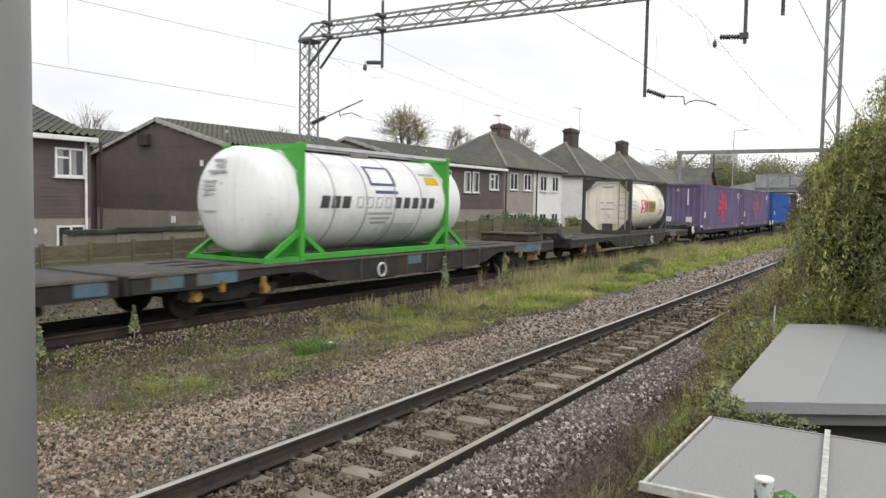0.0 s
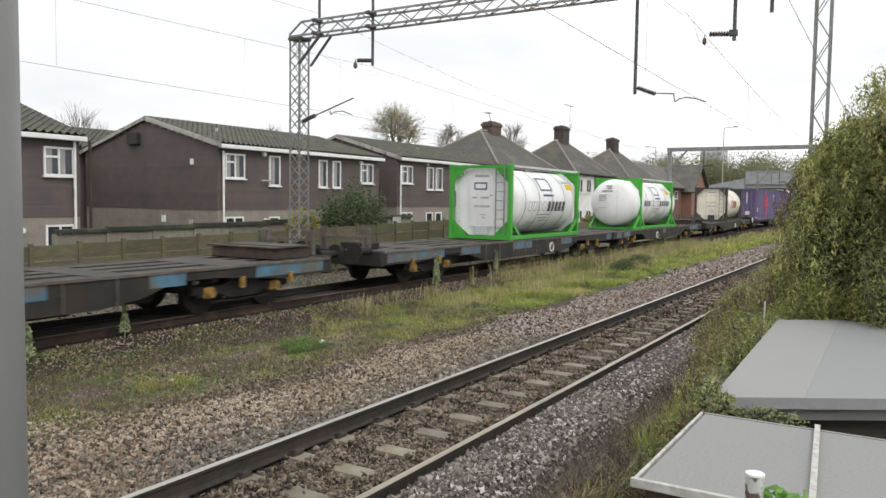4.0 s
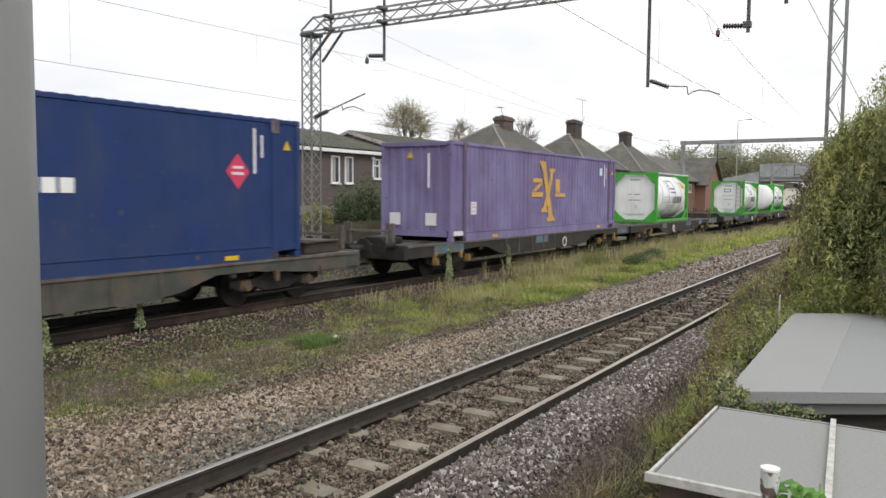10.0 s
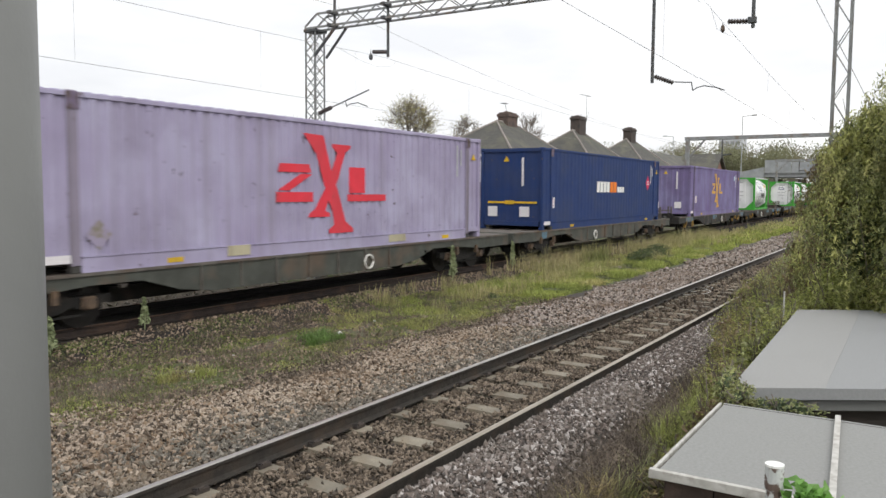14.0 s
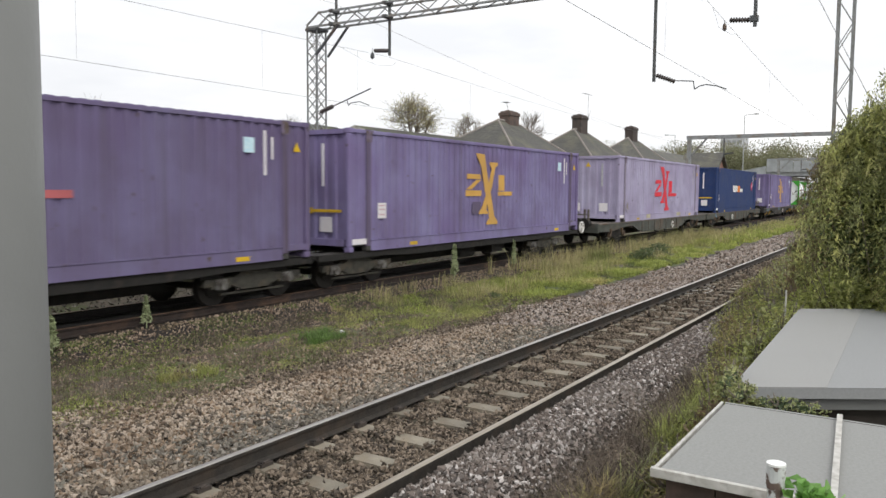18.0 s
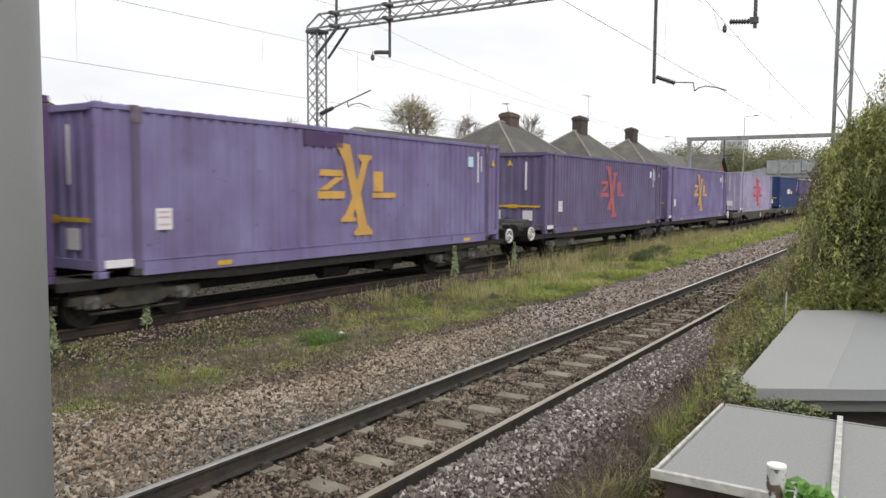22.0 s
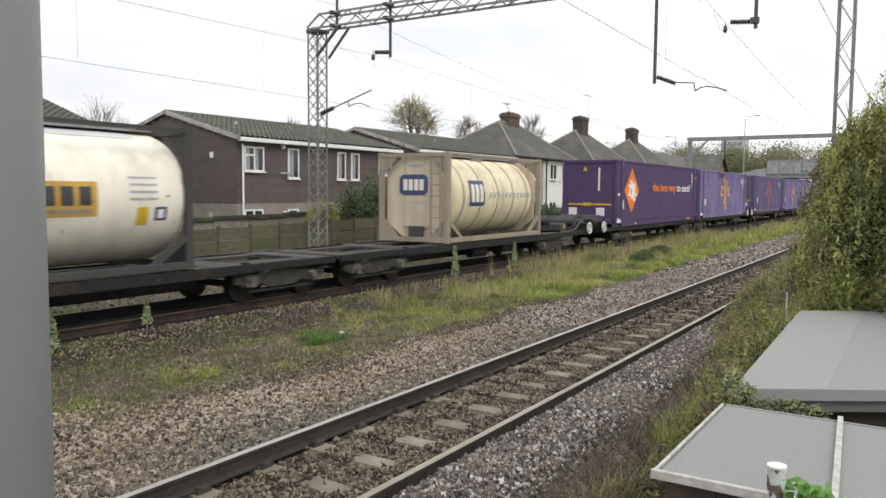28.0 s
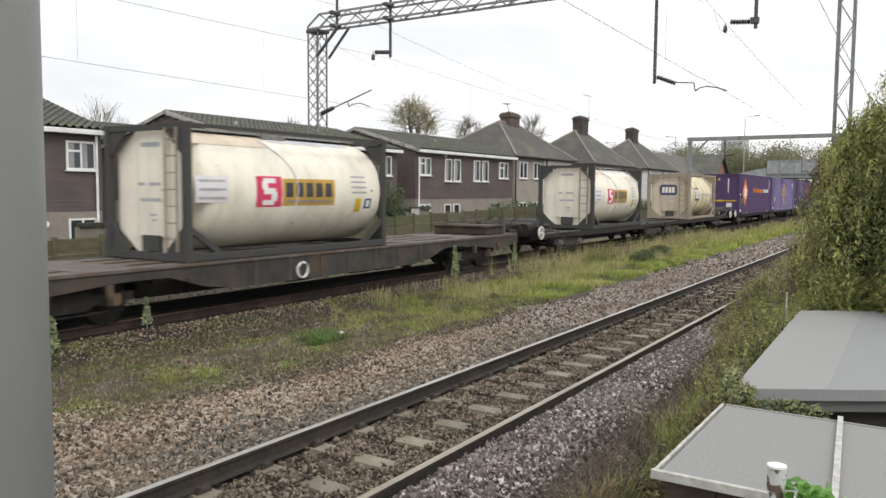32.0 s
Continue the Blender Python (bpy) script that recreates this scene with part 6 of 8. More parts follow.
pp = thing("vent_pipe", pose(4.55, 0.685, -1.6), "old vent pipe with flaking white and brown paint", "pipe")
part("pipe", rod(bmesh.new(), (0, 0, 0), (0, 0, 2.26), 0.042, 16), "pipe_paint", pp)
part("collar", rod(bmesh.new(), (0, 0, 2.26), (0, 0, 2.39), 0.051, 16), "pipe_paint", pp)
part("cap", rod(bmesh.new(), (0, 0, 2.39), (0, 0, 2.402), 0.052, 16), "white", pp, "white cap")

stake = thing("marker_stake", pose(13.2, 1.95, -0.5), "thin white marker stake beside the garage", "stake")
part("stake", rod(bmesh.new(), (0, 0, 0), (0.02, 0, 1.25), 0.013, 8), "fascia_white", stake)

pl = thing("garden_plant", pose(4.5, 0.50, -1.6), "bright green leafy plant beside the shed", "plant")
part("stem", rod(bmesh.new(), (0, 0, 0), (0, 0, 2.26), 0.012, 6), "leaf_bright", pl)
c = np.concatenate([np.array((0, 0, 2.27)) + RNG.normal(size=(60, 3)) * np.array((0.04, 0.05, 0.03))])
put("leaves", mesh_of("leaves", *leaf_cards(c, 0.105, 0.6, 0.6, (0, 0, -0.3))), "leaf_bright", pl)

post = thing("steel_column", pose(0.444, 1.006, -1.6), "smooth grey painted steel column close to the camera", "column")
part("shaft", rod(bmesh.new(), (0, 0, 0), (0, 0, 6.0), 0.12, 48), "post_grey", post, smooth=True)
part("base_plate", bx(-0.2, 0.2, -0.2, 0.2, -0.02, 0.03), "post_grey", post)

for x, w, s in ((10.9, 9.2, 0.07), (7.35, 9.0, 0.06), (12.4, 9.55, 0.05), (8.4, 9.3, 0.04), (21.5, 8.6, 0.09)):
    bm = bmesh.new()
    bmesh.ops.create_icosphere(bm, subdivisions=1, radius=s)
    for v in bm.verts:
        v.co = Vector((v.co.x * random.uniform(0.7, 1.4), v.co.y * random.uniform(0.6, 1.1), v.co.z * random.uniform(0.3, 0.7)))
    ob = part("litter", bm, "litter", None)
    ob.location = (x, w, float(ground_z(np.array(x), np.array(w))) + 0.3 * s)
    tagged(ob, "scrap of white litter on the gravel", "litter", "litter between the tracks")

gate = thing("white_gate", pose(0, 0, 0), "small white painted board panel behind the fence", "gate")
for k in range(3):
    part("board", bx(24.66 + 0.18 * k, 24.82 + 0.18 * k, 17.25, 17.28, -0.3, 1.62), "fascia_white", gate)
part("rail", bx(24.64, 25.22, 17.285, 17.32, 1.2, 1.3), "fascia_white", gate)

for pts in ([(18.6, 4.95), (18.75, 4.7), (19.2, 4.52), (19.7, 4.55), (20.1, 4.78), (20.25, 4.95)], [(19.3, 4.96), (19.45, 4.8), (19.9, 4.66), (20.5, 4.7), (20.8, 4.95)]):
    ob = part("bond_cable", tube(bmesh.new(), [(x, w + float(bend(x)), -0.135 - 0.01 * (i % 2)) for i, (x, w) in enumerate(pts)], 0.012, 6), "cable_grey", None)
    tagged(ob, "pale looped cable lying between the rails", "cable", "cables between the rails")


# ---- the train ----
SPEED = 6.456


def at_line(x, z=0.0, turned=0):
    """The pose of a vehicle on the train's track at x."""
    b = math.degrees(math.atan(BEND * max(x, 0)))
    return pose(x, FAR + float(bend(x)), z, 0, 0, b + turned)


RIDES, WHEELS = [], []


def ride(ob, u, z=0.0, turned=0):
    ob.matrix_basis = at_line(u, z, turned)
    RIDES.append((ob, u, z, turned))
    return ob


def wheelset(parent, x, r, turned):
    bm = bmesh.new()
    rod(bm, (0, -0.85, 0), (0, 0.85, 0), 0.07, 10)
    for s in (-1, 1):
        rod(bm, (0, s * 0.685, 0), (0, s * 0.72, 0), r + 0.028, 20)
        rod(bm, (0, s * 0.71, 0), (0, s * 0.82, 0), r, 20)
        rod(bm, (0, s * 0.82, 0), (0, s * 0.84, 0), r * 0.55, 8)
    ob = part("wheelset", bm, "wheel_steel", parent)
    ob.location = (x, 0, r)
    WHEELS.append((ob, x, r, turned))
    return ob


def bogie(wagon, x, r, cover, turned, frame_paint="bogie"):
    bm = bmesh.new()
    box(bm, x - 0.14, x + 0.14, -0.9, 0.9, 0.36, 0.6, 0.03)
    for s in (-1, 1):
        y = s * 1.0
        prism(bm, [(x - 1.3, 0.42), (x - 1.3, 0.56), (x - 0.55, 0.56), (x - 0.35, 0.66), (x + 0.35, 0.66), (x + 0.55, 0.56), (x + 1.3, 0.56), (x + 1.3, 0.42), (x + 0.6, 0.40), (x + 0.35, 0.30), (x - 0.35, 0.30), (x - 0.6, 0.40)], "y", y - 0.07, y + 0.07)
        for k in (-0.2, 0.0, 0.2):
            rod(bm, (x + k, y, 0.32), (x + k, y, 0.62), 0.075, 8)
        for a in (-0.9, 0.9):
            for k in (-0.2, 0.2):
                rod(bm, (x + a + k, y + 0.03 * s, 0.36), (x + a + k, y + 0.03 * s, 0.55), 0.06, 8)
        beam(bm, (x - 0.9, y, 0.24), (x + 0.9, y, 0.24), 0.03, 0.04)
    b = part("bogie", bm, frame_paint, wagon, "grimy bogie frame with coil springs")
    for a in (-0.9, 0.9):
        wheelset(b, x + a, r, turned)
        for s in (-1, 1):
            k = bmesh.new()
            box(k, x + a - 0.13, x + a + 0.13, s * 1.07 - 0.06, s * 1.07 + 0.06, 0.33, 0.55, 0.03)
            rod(k, (x + a, s * 1.12, 0.44), (x + a, s * 1.17, 0.44), 0.10, 10)
            part("axle_box", k, cover, b, "yellow axle box cover" if cover == "axle_yellow" else "dull axle box cover")
    return b


def buffers(wagon, x, z, d):
    for s in (-1, 1):
        bm = bmesh.new()
        rod(bm, (x, s * 0.87, z), (x + d * 0.42, s * 0.87, z), 0.10, 12, 0.085)
        rod(bm, (x + d * 0.42, s * 0.87, z), (x + d * 0.58, s * 0.87, z), 0.075, 12)
        rod(bm, (x + d * 0.58, s * 0.87, z), (x + d * 0.62, s * 0.87, z), 0.23, 16)
        part("buffer", bm, "bogie", wagon, "black greasy buffer")
    bm = bmesh.new()
    ring(bm, (x + d * 0.25, 0, z - 0.12), "y", 0.12, 0.03)
    beam(bm, (x, 0, z), (x + d * 0.35, 0, z - 0.02), 0.09, 0.11)
    rod(bm, (x + d * 0.35, 0.05, z), (x + d * 0.42, 0.12, z - 0.4), 0.03, 6)
    rod(bm, (x + d * 0.1, -0.4, z - 0.1), (x + d * 0.45, -0.35, z - 0.42), 0.025, 6)
    part("coupling", bm, "bogie", wagon)


def hand_wheel(wagon, x, y, z, r, spokes=6):
    bm = bmesh.new()
    ring(bm, (x, y, z), "y", r, 0.034, 24, 8)
    hw = part("hand_wheel", bm, "handwheel_white", wagon, "white painted brake hand wheel")
    for i in range(spokes):
        a = math.pi * i / spokes * 2
        part("spoke", rod(bmesh.new(), (x, y, z), (x + r * math.cos(a), y, z + r * math.sin(a)), 0.014, 6), "handwheel_white", hw)
    part("hub", rod(bmesh.new(), (x, y - 0.06, z), (x, y + 0.06, z), 0.045, 8), "handwheel_white", hw)


def wagon_high(u, turned, sole="wagon", spots=(), yellow="axle_dull", brake=-2.1):
    """Half of a flat twin: plate-girder soles, deck with openings, raised box and buffers at its outer (+x) end."""
    w = thing("flat_wagon", at_line(u), "grimy container flat wagon with open deck, on rails", "wagon", "wagons of the train")
    L0, L1 = -9.35, 8.5
    for s in (-1, 1):
        bm = bmesh.new()
        y = s * 1.2
        out = [(L0, 0.62), (L0, 0.945), (L1, 0.945), (L1, 0.62), (6.9, 0.60), (5.2, 0.74), (4.2, 0.74), (3.4, 0.50), (2.6, 0.40), (-3.4, 0.40), (-4.2, 0.50), (-5.0, 0.74), (-6.0, 0.74), (-7.7, 0.60)]
        prism(bm, out, "y", y - 0.05, y + 0.05)
        part("side_sole", bm, sole, w)
        bm = bmesh.new()
        box(bm, L0, L1, y + s * 0.055 - 0.025, y + s * 0.055 + 0.025, 0.905, 0.958)
        for k in range(-8, 9):
            a = 0.98 * k
            if abs(a) < 3.0:
                box(bm, a - 0.012, a + 0.012, y + s * 0.05 - 0.03, y + s * 0.05 + 0.03, 0.42, 0.905)
        part("flange", bm, "wagon_deck", w)
    # deck with rectangular openings
    bm = bmesh.new()
    for a, b in ((L0, -7.6), (-6.6, -5.5), (-3.3, -2.6), (-0.5, 0.5), (2.6, 3.3), (5.4, 6.5), (7.3, L1)):
        box(bm, a, b, -1.148, 1.148, 0.90, 0.952)
    for y in (-0.95, -0.3, 0.3, 0.95):
        box(bm, L0, L1, y - 0.18, y + 0.18, 0.885, 0.945)
    part("deck", bm, "wagon" if sole == "wagon_black" else "wagon_deck", w, "bare weathered deck plates")
    bm = bmesh.new()
    box(bm, L0, L1, -0.28, 0.28, 0.58, 0.88)
    box(bm, -5.1, 4.3, -0.45, 0.45, 0.30, 0.579)
    for a in (-8.2, -5.2, -2.9, 0, 2.9, 5.2, 8.0):
        box(bm, a - 0.08, a + 0.08, -1.15, 1.15, 0.64, 0.88)
    part("centre_beam", bm, "bogie", w)
    for x0, x1, y, c in spots:
        for s in (-1, 1):
            part("paint_patch", bx(x0, x1, s * 1.254 - 0.004, s * 1.254 + 0.004, 0.665, 0.90), c, w, "remnant of old blue paint" if c == "wagon_blue" else "")
    for a in (-7.3, -6.2, -4.6, 5.8, 4.6, 7.2):
        for s in (-1, 1):
            part("bracket", bx(a - 0.05, a + 0.05, s * 1.27 - 0.04, s * 1.27 + 0.04, 0.50 if abs(a) > 5 else 0.66, 0.72), yellow if abs(a) > 5.5 else "wagon", w)
    # outer end
    if not turned:
        part("end_box", bx(7.0, 8.2, -0.95, 0.95, 0.955, 1.20, 0.02), "wagon_rust", w, "rusty raised end box")
        part("end_box_lid", bx(7.3, 8.1, -1.02, 0.85, 1.202, 1.25, 0.01), "wagon", w)
        part("edge_strip", bx(6.95, 7.25, -1.05, 1.05, 1.202, 1.232), "wagon_rust", w, "rusty edge strip")
    else:
        part("brake_drum", rod(bmesh.new(), (8.30, -0.98, 0.72), (8.30, -0.86, 0.72), 0.34, 24), "bogie", w, "black greasy brake disc")
        part("brake_rim", ring(bmesh.new(), (8.30, -0.99, 0.72), "y", 0.24, 0.02, 20, 6), "wagon_deck", w)
        part("valve_block", bx(7.5, 8.1, -0.5, 0.4, 0.955, 1.14, 0.03), "bogie", w)
        part("release_lever", rod(bmesh.new(), (7.0, -1.1, 1.0), (7.0, -0.7, 1.12), 0.025, 8), "axle_yellow", w, "yellow release lever")
    part("headstock", bx(8.45, 8.62, -1.25, 1.25, 0.58, 0.98, 0.02), sole, w)
    bm = bmesh.new()
    for s in (-1, 1):
        for y in (0.62, 0.78):
            box(bm, 8.46, 8.56, s * y - 0.04, s * y + 0.04, 0.98, 1.55, 0.01)
    box(bm, 8.47, 8.55, -0.8, 0.8, 1.30, 1.36)
    part("end_post", bm, "wagon_deck", w)
    buffers(w, 8.62, 0.98, 1)
    bm = bmesh.new()
    beam(bm, (L0, 0, 0.72), (-9.55, 0, 0.72), 0.3, 0.22)
    part("inner_coupling", bm, "bogie", w)
    part("inner_headstock", bx(L0 - 0.06, L0 + 0.06, -1.25, 1.25, 0.60, 0.955, 0.015), sole, w)
    for x in (-6.9, 6.0):
        bogie(w, x, 0.42, yellow, turned)
    for s in (-1, 1):
        bm = bmesh.new()
        ring(bm, (brake, s * 1.28, 0.60), "y", 0.16, 0.028, 20, 8)
        part("brake_ring", bm, "handwheel_white", w, "white brake ring")
    for a in (-1.2, 1.0, 2.0):
        part("air_tank", rod(bmesh.new(), (a - 0.35, -0.75, 0.45), (a + 0.35, -0.75, 0.45), 0.16, 12), "bogie", w)
    return ride(w, u, 0.0, turned)


def wagon_low(u, turned):
    """Half of a low twin: shallow open frame, bogies in view, raised end with spoked hand wheels at its outer (+x) end."""
    w = thing("low_wagon", at_line(u), "dark grey low container wagon with exposed bogies", "wagon", "wagons of the train")
    L0, L1 = -7.85, 6.95
    for s in (-1, 1):
        y = s * 1.15
        bm = bmesh.new()
        prism(bm, [(L0, 0.68), (L0, 0.82), (L1, 0.82), (L1, 0.68), (5.0, 0.68), (3.8, 0.63), (-4.4, 0.63), (-5.4, 0.68)], "y", y - 0.05, y + 0.05)
        part("side_sole", bm, "bogie", w)
    bm = bmesh.new()
    for a, b in ((L0, -7.2), (-5.3, -4.5), (-1.7, -1.2), (1.2, 1.7), (3.2, 3.9), (6.3, L1)):
        box(bm, a, b, -1.098, 1.098, 0.74, 0.812)
    for y in (-0.75, 0.75):
        box(bm, L0, L1, y - 0.16, y + 0.16, 0.73, 0.805)
    part("deck", bm, "wagon", w)
    bm = bmesh.new()
    box(bm, L0, L1, -0.25, 0.25, 0.50, 0.74)
    box(bm, -4.7, 2.6, -0.35, 0.35, 0.33, 0.499)
    part("centre_beam", bm, "bogie", w)
    # raised end above the draw gear: reservoirs, valve box and pipes
    bm = bmesh.new()
    prism(bm, [(5.95, 0.82), (6.25, 0.98), (6.5, 1.06), (7.25, 1.06), (7.4, 0.98), (7.4, 0.82)], "y", -0.92, 0.92)
    part("end_hood", bm, "bogie", w, "black raised end above the buffers")
    for x, z, r, a, b in ((6.38, 1.16, 0.15, -0.95, 0.55), (6.78, 1.20, 0.17, -0.80, 0.95), (7.14, 1.12, 0.12, -0.98, 0.98)):
        bm = rod(bmesh.new(), (x, a, z), (x, b, z), r, 16)
        rod(bm, (x, a - 0.05, z), (x, a, z), r * 0.55, 12, r)
        part("reservoir", bm, "frame_dark", w, "dark grey air reservoir", smooth=False)
    bm = bmesh.new()
    for y in (-1.02, 0.15):
        tube(bm, [(5.7, y, 0.86), (6.05, y, 0.98), (6.3, y * 0.95, 1.30), (6.75, y * 0.9, 1.40), (7.2, y * 0.9, 1.28), (7.35, y * 0.85, 1.0)], 0.016, 6)
    part("pipework", bm, "bogie", w)
    part("valve_box", bx(5.3, 5.75, -0.9, -0.35, 0.82, 1.14, 0.05), "frame_dark", w)
    part("plate", bx(5.46, 5.60, -0.915, -0.905, 0.94, 1.08), "ochre", w)
    part("headstock", bx(6.95, 7.15, -1.22, 1.22, 0.62, 1.12, 0.03), "bogie", w)
    bm = bmesh.new()
    for s in (-1, 1):
        tube(bm, [(4.6, s * 1.16, 0.84), (5.5, s * 1.17, 0.85), (5.9, s * 1.18, 0.90), (6.15, s * 1.19, 1.02), (6.4, s * 1.19, 1.16), (6.75, s * 1.18, 1.18)], 0.024, 8)
    part("curved_rail", bm, "axle_grey", w, "grey curved hand rail")
    buffers(w, 7.15, 1.0, 1)
    for s in (-1, 1):
        hand_wheel(w, 7.18, s * 1.28, 0.90, 0.20)
    bm = bmesh.new()
    beam(bm, (L0, 0, 0.62), (-8.0, 0, 0.62), 0.3, 0.2)
    part("inner_coupling", bm, "bogie", w)
    for x in (-6.3, 4.2):
        bogie(w, x, 0.36, "axle_grey", turned, "bogie_grime")
    for s in (-1, 1):
        for a in (-5.2, 3.0):
            part("spigot", bx(a - 0.06, a + 0.06, s * 1.13 - 0.06, s * 1.13 + 0.06, 0.815, 0.86), "bogie", w)
    bm = bmesh.new()
    rod(bm, (-1.2, -0.7, 0.42), (-0.3, -0.7, 0.42), 0.15, 12)
    part("air_tank", bm, "bogie", w)
    bm = bmesh.new()
    box(bm, 0.6, 1.3, -0.95, -0.6, 0.35, 0.6)
    part("brake_gear", bm, "bogie", w)
    return ride(w, u, 0.0, turned)


def corrugated(x0, x1, z0, z1, y, pitch, depth, side):
    """A wall of trapezoid ribs in the plane y, outer face towards side."""
    n = max(2, round((x1 - x0) / pitch))
    p = (x1 - x0) / n
    xs, ys = [], []
    for i in range(n):
        a = x0 + i * p
        xs += [a, a + 0.30 * p, a + 0.42 * p, a + 0.88 * p]
        ys += [0, 0, 1, 1]
    xs.append(x1)
    ys.append(0)
    k = len(xs)
    ya = y - side * depth * np.array(ys, float)
    yb = ya - side * 0.004
    v = np.concatenate([np.stack([xs, q, np.full(k, z)], 1) for q in (ya, yb) for z in (z0, z1)])
    f = []
    for i in range(k - 1):
        f += [(i, i + 1, k + i + 1, k + i), (2 * k + i + 1, 2 * k + i, 3 * k + i, 3 * k + i + 1), (k + i, k + i + 1, 3 * k + i + 1, 3 * k + i), (i + 1, i, 2 * k + i, 2 * k + i + 1)]
    return v, np.array(f)


def flat_shape(name, pts, y, parent, material, label=""):
    """A thin painted shape on a container's side; pts are (x, z)."""
    bm = prism(bmesh.new(), pts, "y", y - 0.003, y + 0.003)
    return part(name, bm, material, parent, label)


def rect(x, z, w, h):
    return [(x - w / 2, z - h / 2), (x + w / 2, z - h / 2), (x + w / 2, z + h / 2), (x - w / 2, z + h / 2)]


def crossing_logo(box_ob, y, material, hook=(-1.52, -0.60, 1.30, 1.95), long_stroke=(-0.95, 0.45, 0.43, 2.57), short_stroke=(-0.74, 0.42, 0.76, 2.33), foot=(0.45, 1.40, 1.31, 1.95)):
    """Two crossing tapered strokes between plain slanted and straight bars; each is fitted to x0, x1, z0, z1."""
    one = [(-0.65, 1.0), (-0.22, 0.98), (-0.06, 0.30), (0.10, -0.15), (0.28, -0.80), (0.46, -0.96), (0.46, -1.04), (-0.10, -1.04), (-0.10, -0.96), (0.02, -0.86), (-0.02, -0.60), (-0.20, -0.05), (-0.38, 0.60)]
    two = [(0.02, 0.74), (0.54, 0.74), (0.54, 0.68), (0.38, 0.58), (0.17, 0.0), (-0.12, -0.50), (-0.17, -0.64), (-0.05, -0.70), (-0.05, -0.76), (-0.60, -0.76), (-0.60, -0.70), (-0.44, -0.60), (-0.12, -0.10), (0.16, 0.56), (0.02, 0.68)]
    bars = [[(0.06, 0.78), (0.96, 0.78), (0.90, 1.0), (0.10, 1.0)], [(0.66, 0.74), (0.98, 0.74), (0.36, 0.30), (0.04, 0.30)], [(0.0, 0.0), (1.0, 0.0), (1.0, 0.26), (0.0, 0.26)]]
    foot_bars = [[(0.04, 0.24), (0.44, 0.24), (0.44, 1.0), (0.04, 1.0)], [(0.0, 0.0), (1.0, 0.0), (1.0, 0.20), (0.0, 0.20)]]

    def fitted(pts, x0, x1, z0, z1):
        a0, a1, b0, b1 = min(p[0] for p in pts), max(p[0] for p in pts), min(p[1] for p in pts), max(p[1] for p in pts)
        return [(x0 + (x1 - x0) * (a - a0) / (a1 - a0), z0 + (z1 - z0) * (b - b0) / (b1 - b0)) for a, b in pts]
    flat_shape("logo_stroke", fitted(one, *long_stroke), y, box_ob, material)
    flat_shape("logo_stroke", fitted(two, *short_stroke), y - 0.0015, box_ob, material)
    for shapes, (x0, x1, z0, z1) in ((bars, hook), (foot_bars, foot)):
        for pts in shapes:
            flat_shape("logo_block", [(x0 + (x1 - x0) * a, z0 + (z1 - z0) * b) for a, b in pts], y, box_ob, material)



